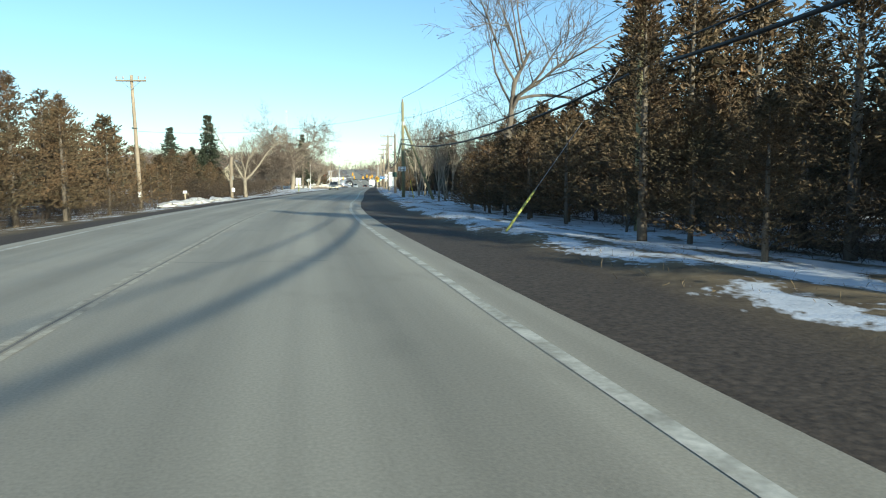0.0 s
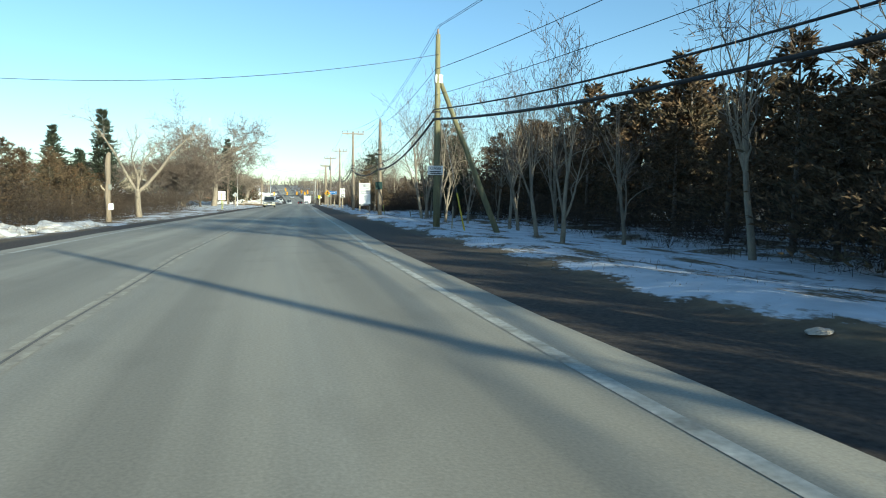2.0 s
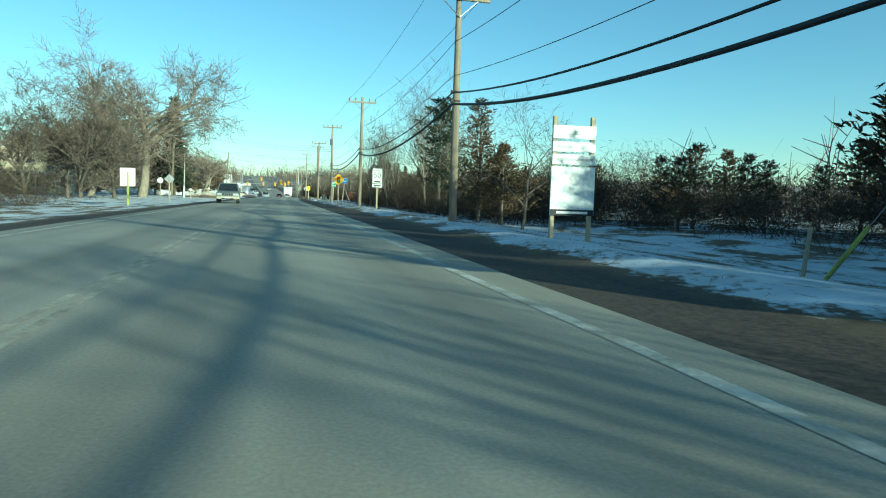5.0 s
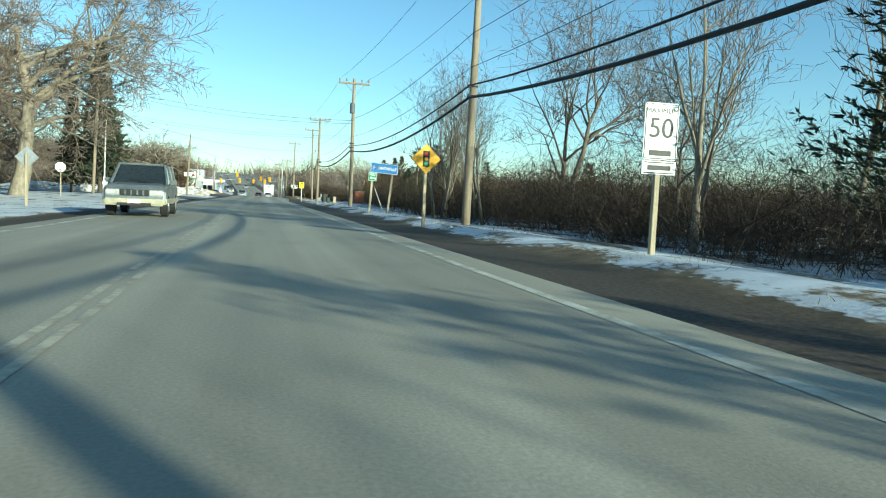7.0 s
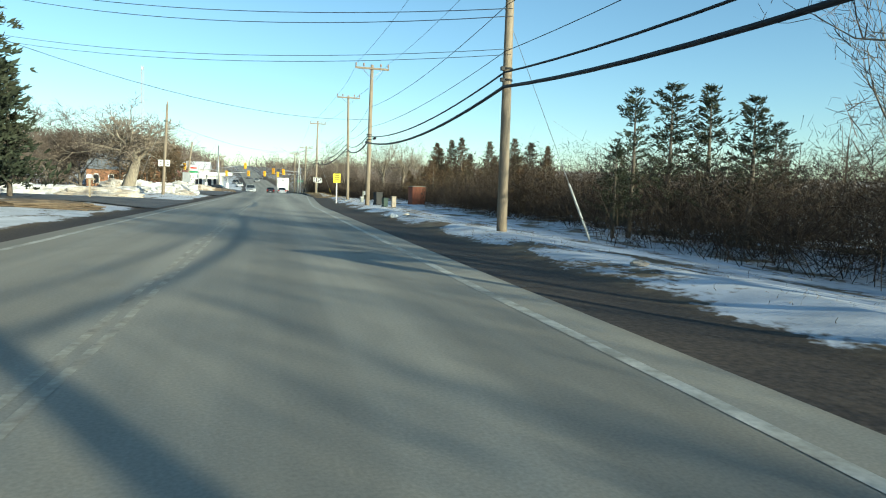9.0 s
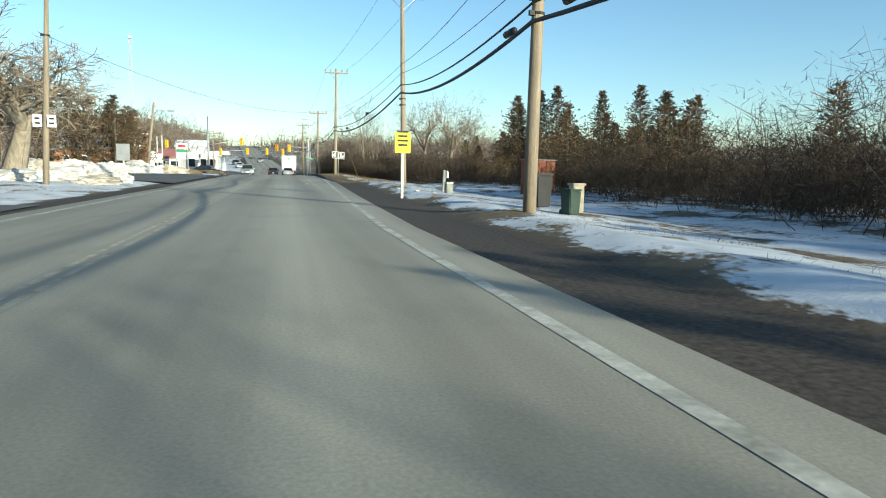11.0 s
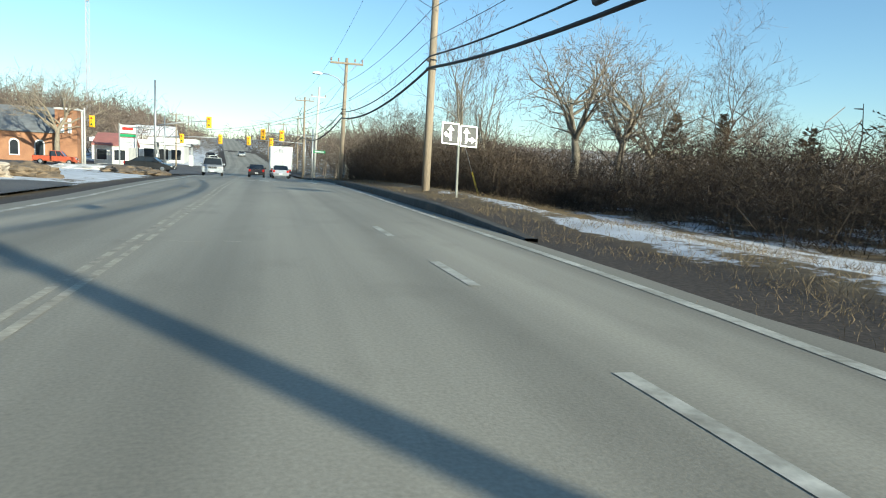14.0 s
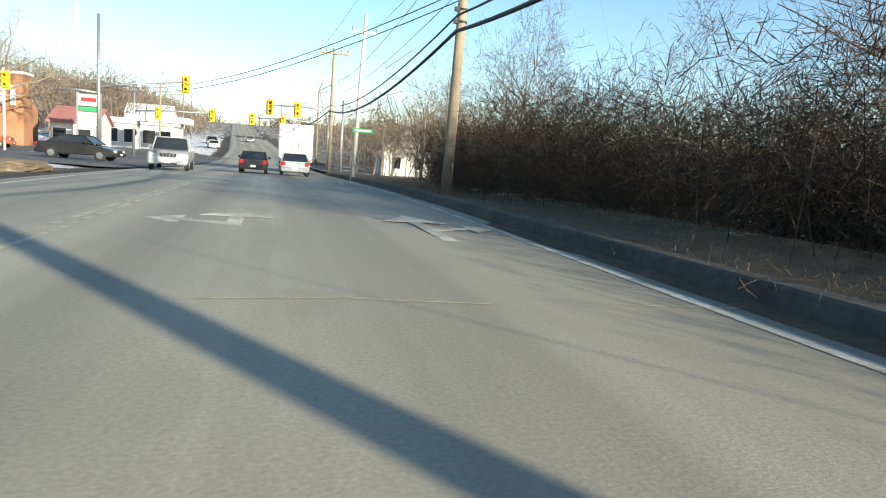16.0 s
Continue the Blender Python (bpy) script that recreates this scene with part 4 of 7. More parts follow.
bin_at(6.85, 174.9, "small dark green wheeled rubbish bin on snow", BIN_GREEN, 0.62)
bin_at(6.6, 176.2, "black wheeled rubbish bin on snow", PLASTIC_BLACK, 0.9)
pil = thing("stone_pillar", "tan masonry drive pillar with a cap", "pillar", (7.7, 176.4, ground_z(7.7, 176.4)))
pil.scale = (0.7, 0.7, 0.62)
part("shaft", Geo().box(0, 0, 0.5, 0.42, 0.42, 1.2), MASONRY, pil, bevel=0.02)
part("cap", Geo().box(0, 0, 1.13, 0.52, 0.52, 0.09), MASONRY, pil, bevel=0.02)
bag = Geo()
for dx, dy, r in ((0, 0, 0.14), (0.16, 0.05, 0.11), (-0.1, 0.1, 0.09)):
    bag.tube([(dx, dy, 0), (dx, dy, r * 0.5), (dx, dy, r), (dx, dy, r * 1.35)], [r * 0.7, r, r * 0.8, r * 0.2], 8)
solid("litter_bag", bag, SIGN_WHITE, "crumpled white plastic bag on the gravel shoulder", "litter", smooth=True, at=(4.4, 158.8, ground_z(4.4, 158.8)))

# ---- trees and scrub ----


def conifer_meshes(seed, h, r, branches, droop, leaf, taper=0.85, bare=0.08, dense=1.0, per=2, slim=(0.16, 0.32), loose=1.0):
    """Trunk and crown of one evergreen: boughs in all directions, each a flat fan of side sprigs set with slivers of foliage."""
    rng = np.random.default_rng(seed)
    trunk = Geo().tube([(0, 0, -0.3), (rng.normal(0, 0.04), rng.normal(0, 0.04), h * 0.5), (0, 0, h * 0.985)], [0.035 * h * 0.5 + 0.03, 0.02 * h * 0.5 + 0.02, 0.012], 6)
    quads = []
    lobes = rng.uniform(0, 2 * math.pi, 6)
    up = np.array([0, 0, 1.0])
    for _ in range(branches):
        u = rng.uniform(bare, 1.0) ** 0.9
        ln = (r * (1 - u) ** taper + 0.1) * rng.uniform(0.4, 1.3)
        a = rng.uniform(0, 2 * math.pi)
        ln *= 1 + 0.28 * math.sin(2 * a + lobes[0] + 5 * u) + 0.2 * math.sin(3 * a + lobes[1] - 9 * u)
        out = np.array([math.cos(a), math.sin(a), 0.0])
        side = np.array([-out[1], out[0], 0.0])
        base = up * u * h
        m = max(3, int((4 + 7 * ln / max(r, 0.1)) * dense))
        tip = rng.uniform(0.05, 0.4)
        for t in rng.uniform(0.12, 1.0, m):
            c = base + out * ln * t + up * (droop * ln * t + tip * ln * t ** 3 * 0.6) + rng.normal(0, 0.035 * loose, 3)
            hand = 1 if rng.random() < 0.5 else -1
            d = out * rng.uniform(0.5, 1.0) + side * hand * rng.uniform(0.2, 0.9) * (1.1 - 0.7 * t) + up * (0.15 + tip) + rng.normal(0, 0.16 * loose, 3)
            d /= np.linalg.norm(d) + 1e-6
            reach = leaf * (0.7 + 1.5 * (1 - t)) * rng.uniform(0.6, 1.2)
            for k in range(per):
                e = d + rng.normal(0, 0.3, 3)
                e /= np.linalg.norm(e) + 1e-6
                q = c + d * reach * (k + 0.2) / per
                s = np.cross(e, rng.normal(0, 1, 3))
                s /= np.linalg.norm(s) + 1e-6
                l = leaf * rng.uniform(0.6, 1.2)
                w = l * rng.uniform(*slim)
                quads += [q - e * l * 0.35, q + s * w, q + e * l * 0.8, q - s * w]
    return trunk, np.array(quads)


def evergreen(seed, h, r, branches, droop, leaf, material, label, taper=0.85, bare=0.08, dense=1.0, per=2, slim=(0.16, 0.32), loose=1.0):
    trunk, quads = conifer_meshes(seed, h, r, branches, droop, leaf, taper, bare, dense, per, slim, loose)
    t = thing("evergreen_tree", label, "tree", (0, 0, -500), group="evergreen trees")
    part("trunk", trunk, BARK_GREY, t, smooth=True)
    crown = new("crown", raw_mesh("crown", quads, 4, material))
    crown.parent = t
    return t


def bare_tree(seed, h, spread, limbs, bark, twig, label, fork=0.3, up=0.55, fine=1.0, trunk_r=None, girth=1.0, bend=0.14):
    """A leafless tree: tapered trunk, limbs that divide four times, and fine twigs."""
    rng = random.Random(seed)
    wood, thin = Geo(), []
    tr = trunk_r or h * 0.0145

    def vec():
        return Vector((rng.gauss(0, 1), rng.gauss(0, 1), rng.gauss(0, 1)))

    def bough(p, d, length, r, level):
        n = 5 if level < 2 else 4 if level < 4 else 3
        pts, rad, q = [p], [r], p.copy()
        for i in range(n):
            d = (d + vec() * (bend if level < 2 else 0.24) + Vector((0, 0, 0.07 * up))).normalized()
            q = q + d * (length / n)
            pts.append(q.copy())
            rad.append(max(r * (1 - 0.75 * (i + 1) / n), 0.004))
        if level >= 3:
            thin.append((pts, rad))
        else:
            wood.tube(pts, rad, (7, 6, 4)[level], caps=False)
        if level == 4:
            return
        kids = {0: limbs, 1: 6, 2: 5, 3: int(4 * fine)}[level]
        for k in range(kids):
            u = rng.uniform(fork if level == 0 else 0.25, 1.0)
            i = min(int(u * n), n - 1)
            at = pts[i].lerp(pts[i + 1], u * n - i)
            side = vec()
            side = (side - d * side.dot(d)).normalized()
            nd = (d * rng.uniform(0.35, 0.9) + side * rng.uniform(0.5, 1.0) * (spread if level == 0 else 1.0) + Vector((0, 0, up * 0.5))).normalized()
            bough(at, nd, length * rng.uniform(0.42, 0.68) * (1.15 if level == 0 else 1), max(rad[i] * rng.uniform(0.45, 0.7), 0.005), level + 1)

    bough(Vector((0, 0, -0.3)), Vector((rng.gauss(0, 0.04), rng.gauss(0, 0.04), 1)).normalized(), h * 0.62, tr, 0)
    quads = []
    for pts, rad in thin:
        for i in range(len(pts) - 1):
            a, b = pts[i], pts[i + 1]
            s = (b - a).cross(vec()).normalized()
            w0, w1 = max(rad[i], 0.006 * girth) * 1.2, max(rad[i + 1], 0.003 * girth) * 1.2
            quads += [a - s * w0, a + s * w0, b + s * w1, b - s * w1]
    t = thing("bare_tree", label, "tree", (0, 0, -500), group="bare trees")
    part("trunk", wood, bark, t, smooth=True)
    crown = new("crown", raw_mesh("crown", [tuple(v) for v in quads], 4, twig))
    crown.parent = t
    return t


def forked_tree():
    """A pale roadside tree: a short trunk, two long wide-set limbs, a thin middle one, and sparse crooked branches."""
    rng = random.Random(48)
    t = thing("bare_tree", "pale leafless roadside tree forking low", "tree", (0, 0, -500), group="bare trees")
    wood, fine = Geo(), Geo()
    wood.tube([(0.1, 0, -0.3), (0.02, 0, 0.8), (0, 0, 1.9), (0.02, 0, 2.5)], [0.3, 0.24, 0.22, 0.24], 9)
    limbs = [([(0, 0, 2.2), (-0.7, 0.3, 3.4), (-1.6, 0.5, 5.3), (-2.6, 0.4, 7.0), (-3.6, 0.2, 8.6)], 0.15),
             ([(0, 0, 2.2), (0.9, -0.3, 3.0), (1.9, -0.5, 4.2), (2.9, -0.4, 5.7), (4.1, -0.2, 6.9), (5.2, 0.1, 7.1)], 0.17),
             ([(0, 0, 2.3), (0.2, 0.4, 3.6), (0.5, 0.7, 5.0), (1.4, 0.9, 6.2), (2.6, 1.0, 7.4)], 0.09),
             ([(0, 0, 2.3), (0.1, -0.7, 3.6), (-0.3, -1.6, 5.2), (0.2, -2.4, 6.8)], 0.10)]

    def sprig(p, d, length, r, level):
        pts, q = [p], p.copy()
        for _ in range(3):
            d = (d + Vector((rng.gauss(0, 0.25), rng.gauss(0, 0.25), rng.gauss(0.08, 0.2)))).normalized()
            q = q + d * (length / 3)
            pts.append(q.copy())
        fine.tube(pts, [r, r * 0.75, r * 0.5, r * 0.25], 4, caps=False)
        if level < 2:
            for k in range(4):
                a = pts[rng.choice((1, 2, 3))]
                e = Vector((rng.gauss(0, 1), rng.gauss(0, 1), rng.gauss(0.2, 0.8))).normalized()
                sprig(a, (d + e).normalized(), length * rng.uniform(0.4, 0.65), r * 0.5, level + 1)

    for pts, r in limbs:
        pts = [Vector(p) for p in pts]
        n = len(pts)
        wood.tube(pts, [r * (1 - 0.8 * i / (n - 1)) for i in range(n)], 7, caps=False)
        for i in range(1, n):
            for k in range(1 if i < 2 else 3):
                d = (pts[i] - pts[i - 1]).normalized() + Vector((rng.gauss(0, 0.7), rng.gauss(0, 0.7), rng.gauss(0.1, 0.5)))
                sprig(pts[i - 1].lerp(pts[i], rng.uniform(0.3, 1.0)), d.normalized(), rng.uniform(0.9, 1.9), 0.035, 0)
    part("trunk", wood, BARK_PALE, t, smooth=True)
    part("crown", fine, BARK_PALE, t)
    return t


def stand(proto, x, y, size=1.0, turn=0.0, label="", first=None, lean=(0, 0)):
    """Plant a copy of a tree."""
    m = pose(x, y, ground_z(x, y) - 0.05, lean[0], lean[1], turn)
    ob = copy_thing(proto, m)
    ob.scale = (size, size, size)
    if label:
        tagged(ob, label)
    return ob


near_cedars = [
    evergreen(1, 6.0, 2.5, 430, 0.12, 0.125, CEDAR, "dense brown-green winter cedar at the wood's edge", taper=0.7, dense=1.3, per=4, slim=(0.1, 0.2), loose=1.6),
    evergreen(2, 7.0, 2.3, 440, 0.18, 0.125, CEDAR, "tall brown-green winter cedar with a ragged top", taper=0.75, dense=1.3, per=4, slim=(0.1, 0.2), loose=1.6),
    evergreen(3, 5.0, 2.6, 400, 0.1, 0.12, CEDAR, "low bushy brown-green winter cedar", taper=0.7, dense=1.3, per=4, slim=(0.1, 0.2), loose=1.6),
    evergreen(4, 7.5, 2.8, 460, 0.05, 0.13, CEDAR, "broad brown-green winter cedar", taper=0.75, dense=1.3, per=4, slim=(0.1, 0.2), loose=1.6),
]
cedars = [
    evergreen(5, 6.0, 2.8, 250, 0.12, 0.2, CEDAR, "dense brown-green winter cedar in the wood", taper=0.72, loose=1.8, per=3, slim=(0.11, 0.24)),
    evergreen(6, 7.0, 2.5, 255, 0.18, 0.2, CEDAR, "tall brown-green winter cedar with a ragged top", taper=0.78, loose=1.8, per=3, slim=(0.11, 0.24)),
    evergreen(7, 5.0, 2.9, 235, 0.1, 0.19, CEDAR, "low bushy brown-green winter cedar", taper=0.7, loose=1.8, per=3, slim=(0.11, 0.24)),
    evergreen(8, 7.5, 3.0, 260, 0.05, 0.21, CEDAR, "broad brown-green winter cedar", taper=0.76, loose=1.8, per=3, slim=(0.11, 0.24)),
]
spires = [
    evergreen(13, 7.6, 3.5, 520, 0.1, 0.16, CEDAR, "pointed brown-green winter cedar", taper=1.0, bare=0.03, loose=1.5, per=4, slim=(0.1, 0.22)),
    evergreen(14, 6.6, 3.5, 480, 0.12, 0.16, CEDAR, "pointed bushy brown-green cedar", taper=0.95, bare=0.03, loose=1.5, per=4, slim=(0.1, 0.22)),
]
deep_cedars = [
    evergreen(9, 8.0, 2.8, 130, 0.1, 0.36, CEDAR, "tall dark winter cedar inside the wood", 0.68, 0.04, per=3, slim=(0.14, 0.27), loose=2.0),
    evergreen(10, 7.0, 2.7, 120, 0.15, 0.36, CEDAR, "dark winter cedar inside the wood", 0.68, 0.04, per=3, slim=(0.14, 0.27), loose=2.0),
]
spruces = [
    evergreen(11, 11.0, 3.5, 520, -0.28, 0.34, SPRUCE, "dark green spruce with drooping boughs", 0.9, per=3, slim=(0.12, 0.24)),
    evergreen(12, 9.0, 2.4, 360, -0.18, 0.3, SPRUCE, "narrow dark green spruce", 0.9, per=3, slim=(0.12, 0.24)),
]
pines = [
    evergreen(21, 6.5, 2.3, 150, 0.2, 0.17, SPRUCE, "open ragged dark pine above the scrub", 0.7, 0.16, 1.5, 4, (0.1, 0.2), 1.3),
    evergreen(22, 7.5, 2.0, 160, 0.26, 0.17, SPRUCE, "tall thin ragged dark pine", 0.75, 0.12, 1.5, 4, (0.1, 0.2), 1.3),
]
bares = [
    bare_tree(31, 10.5, 1.0, 9, BARK_GREY, TWIG, "tall leafless tree with steep limbs", 0.35, 0.6, 1.5, 0.2),
    bare_tree(32, 9.0, 0.55, 6, BARK_PALE, TWIG, "slender pale leafless tree", 0.3, 0.9, 0.5, bend=0.06),
    bare_tree(33, 7.0, 0.5, 6, BARK_PALE, TWIG, "thin leafless sapling tree", 0.25, 1.0, 0.5, bend=0.06),
    bare_tree(34, 8.5, 1.1, 8, BARK_GREY, TWIG, "spreading leafless tree with crooked limbs", 0.35, 0.4),
]
oak = bare_tree(41, 11.5, 1.9, 15, BARK_PALE, TWIG_OAK, "broad bare oak with a thick pale trunk and brown twigs", 0.36, 0.14, 5.0, 0.36, 1.9)
old_tree = bare_tree(43, 10.0, 1.3, 12, BARK_PALE, TWIG_PALE, "old spreading leafless tree with a thick pale trunk", 0.3, 0.3, 1.0, 0.34, 1.2, 0.2)
forked = forked_tree()
dome = bare_tree(47, 8.6, 2.0, 15, BARK_PALE, TWIG_PALE, "old broad-domed leafless tree with a thick pale trunk", 0.42, 0.12, 2.0, 0.45, 1.9)
thick = bare_tree(45, 9.5, 1.15, 12, BARK_GREY, TWIG, "dense many-limbed leafless tree", 0.12, 0.45, 3.0, 0.2, 2.4)
protos = spires + [thick, forked, dome] + near_cedars + cedars + deep_cedars + spruces + pines + bares + [oak, old_tree]
rng = random.Random(7)

# the cedar wood beside the bend
for x, y, k, s in ((12.0, 10.8, 1, 0.79), (13.6, 9.0, 3, 0.72), (15.0, 7.0, 0, 0.78), (12.9, 13.4, 0, 0.79), (14.6, 12.4, 1, 0.76), (16.2, 10.0, 3, 0.76), (12.6, 16.8, 2, 0.76), (14.6, 16.2, 3, 0.66), (16.6, 15.0, 0, 0.78), (12.2, 20.2, 2, 0.72), (14.2, 20.6, 0, 0.66), (16.2, 19.0, 1, 0.69), (12.0, 24.0, 2, 0.70), (14.2, 24.6, 0, 0.66), (11.9, 27.4, 0, 0.56), (14.0, 28.2, 3, 0.55), (16.5, 23.0, 1, 0.69), (12.3, 31.4, 1, 0.51), (14.4, 32.0, 0, 0.58), (15.8, 28.6, 3, 0.58), (11.6, 6.6, 2, 0.80), (13.4, 4.4, 0, 0.80), (16.5, 3.5, 1, 0.80), (9.7, 9.6, 2, 0.50), (10.3, 13.2, 2, 0.55), (10.6, 17.4, 2, 0.39), (10.4, 22.0, 2, 0.43)):
    stand((near_cedars if x < 15 and y < 18 else cedars)[k], x, y, s, rng.uniform(0, 360))
for x, y, s in ((17.5, 6.0, 0.66), (18.2, 10.5, 0.7), (20.5, 7.5, 0.75), (17.6, 14.5, 0.68), (20.0, 13.0, 0.75), (19.0, 18.5, 0.7), (17.4, 2.0, 0.62)):
    stand(rng.choice(deep_cedars), x, y, s, rng.uniform(0, 360))
for i in range(64):
    y = rng.uniform(-24, 84)
    x = (18.0 if y < 34 else 16.0) + 15 * rng.random() ** 1.3
    stand(rng.choice(deep_cedars), x, y, rng.uniform(0.6, 0.8) if y < 34 else rng.uniform(0.7, 0.95), rng.uniform(0, 360))
deep_rng = random.Random(19)
for i in range(46):
    stand(deep_rng.choice(deep_cedars), deep_rng.uniform(17.5, 27), deep_rng.uniform(40, 92), deep_rng.uniform(0.8, 1.0), deep_rng.uniform(0, 360))
for x, y, s in ((9.3, 27.4, 0.62), (9.7, 24.6, 0.72), (8.9, 30.2, 0.5), (10.0, 21.0, 0.7), (10.6, 29.6, 0.72), (10.8, 35.0, 0.6), (11.6, 35.5, 0.7), (12.2, 38.0, 0.8), (12.9, 41.0, 0.8)):
    stand(cedars[2], x, y, s, rng.uniform(0, 360))
for x, y, k, s in ((13.2, 36, 0, 0.8), (12.8, 39.5, 2, 0.9), (13.4, 43, 1, 0.62), (13.9, 46.5, 0, 0.7), (14.2, 50, 2, 0.8), (14.0, 54, 1, 0.62), (14.3, 58, 3, 0.62), (14.6, 62, 0, 0.75), (14.2, 66, 1, 0.75), (13.8, 70.5, 3, 0.75), (14.6, 75, 1, 0.82), (13.2, 78.5, 0, 0.9), (15.5, 71, 1, 0.9), (16.5, 66, 3, 0.9), (17, 76, 1, 0.95), (15.8, 81, 0, 0.9)):
    stand(cedars[k], x, y, s, rng.uniform(0, 360))
stand(cedars[1], 13.2, 80.6, 1.05, 20)
stand(pines[1], 12.0, 79.6, 0.95, 70)
for x, y, s in ((11.3, 73.5, 0.85), (10.6, 75.0, 0.9), (12.3, 77.0, 0.9)):
    stand(pines[0], x, y, s, rng.uniform(0, 360))
for x, y, k, s in ((16.6, 31.2, 1, 1.5), (18.6, 30.0, 3, 1.45), (20.4, 33.2, 1, 1.55), (17.8, 34.8, 1, 1.4), (21.4, 29.2, 3, 1.5), (19.4, 37.4, 1, 1.45), (22.6, 36.0, 3, 1.5), (15.4, 28.6, 1, 1.15), (23.0, 32.0, 1, 1.6)):
    stand(cedars[k], x, y, s, rng.uniform(0, 360), "tall ragged dark cedar standing above the wood")
for x, y, s in ((8.9, 29.0, 0.62), (8.6, 32.0, 0.55), (9.0, 26.0, 0.6), (8.9, 34.6, 0.5), (9.3, 23.2, 0.6)):
    stand(cedars[2], x, y, s, rng.uniform(0, 360))
stand(near_cedars[1], 9.5, 13.7, 0.74, 130)
# big leafless tree by the wood and the thin ones along the clearing
stand(bares[0], 9.9, 33.2, 1.3, 215, "tall leafless tree with steep limbs beside the cedars")
stand(bares[3], 11.0, 34.0, 0.95, 200)
for x, y, k, s in ((8.3, 46.2, 2, 0.85), (9.3, 51.0, 1, 0.72), (9.9, 55.0, 2, 0.9), (10.6, 58.5, 1, 0.75), (8.0, 63.5, 1, 0.82), (8.6, 63.9, 2, 0.9), (10.0, 64.4, 2, 0.75), (9.6, 74.2, 1, 0.88), (9.9, 74.9, 2, 0.9), (8.6, 71.0, 1, 0.95), (8.9, 71.5, 2, 0.95), (11.5, 42.0, 1, 0.8), (12.0, 56.0, 2, 0.85), (11.2, 48.0, 2, 0.8), (12.6, 67.0, 2, 0.8), (7.6, 92.5, 3, 0.5)):
    stand(bares[k], x, y, s, rng.uniform(0, 360))
# evergreen behind the tall pole, scrub pines and the scattered ones beyond
for x, y, k, s in ((7.5, 97.0, 1, 0.68), (8.9, 98.4, 2, 0.66), (8.2, 96.2, 2, 0.6), (13.0, 92.0, 2, 0.5), (14.6, 93.5, 2, 0.62), (16.4, 92.0, 2, 0.5), (16.0, 98.0, 0, 0.5), (18.0, 95.0, 2, 0.58), (20.5, 92.0, 2, 0.66), (22.5, 96.0, 2, 0.55), (12.5, 105, 2, 0.5), (15.5, 103.0, 2, 0.55), (24.0, 90.0, 0, 0.6), (19.5, 88.0, 2, 0.6)):
    stand(cedars[k], x, y, s, rng.uniform(0, 360))
for x, y, k, s in ((9.2, 110.8, 0, 1.05), (9.9, 112.0, 1, 0.95), (11.0, 152.0, 1, 0.64), (12.6, 152.4, 0, 0.78), (10.2, 151.6, 1, 0.42), (13.8, 152.0, 0, 0.76), (11.6, 147.2, 0, 0.6), (13.0, 163.5, 0, 0.5), (12.0, 164.5, 0, 0.42), (16.5, 152.0, 0, 0.6), (14.6, 172.0, 0, 0.6), (17.0, 178.0, 1, 0.55), (15.0, 184.0, 0, 0.6), (13.8, 190.5, 1, 0.6), (20.0, 190.0, 1, 0.65)):
    stand((pines if y < 160 else cedars)[k], x, y, s, rng.uniform(0, 360))
for x, y, k, s in ((20.0, 214.2, 0, 0.93), (21.6, 213.0, 0, 0.98), (22.6, 212.0, 0, 1.02), (21.0, 216.5, 1, 1.0), (25.6, 210.0, 0, 0.96), (24.2, 213.5, 1, 0.9), (28.4, 209.0, 0, 1.02), (30.4, 208.6, 1, 1.1), (27.0, 212.0, 1, 0.85), (31.5, 206.0, 0, 0.9), (17.4, 216.4, 1, 0.45), (22.7, 234.8, 1, 0.72), (19.0, 226.0, 0, 0.5), (18.4, 213.0, 1, 0.62), (20.4, 210.4, 1, 0.66), (22.6, 208.2, 1, 0.64), (24.8, 206.2, 1, 0.7), (27.0, 204.8, 1, 0.66)):
    stand(spires[k], x, y, s, rng.uniform(0, 360))
for x, y, s in ((15.6, 210.5, 0.42), (17.0, 206.0, 0.6), (18.8, 203.5, 0.66), (20.6, 201.5, 0.62), (16.2, 200.5, 0.5), (22.4, 199.5, 0.7), (18.0, 197.5, 0.6), (20.0, 195.0, 0.7), (15.8, 195.5, 0.5), (24.0, 202.0, 0.8), (17.4, 192.4, 0.6), (26.0, 199.0, 0.85), (22.0, 194.0, 0.75), (15.2, 204.0, 0.4)):
    stand(cedars[2], x, y, s, rng.uniform(0, 360))
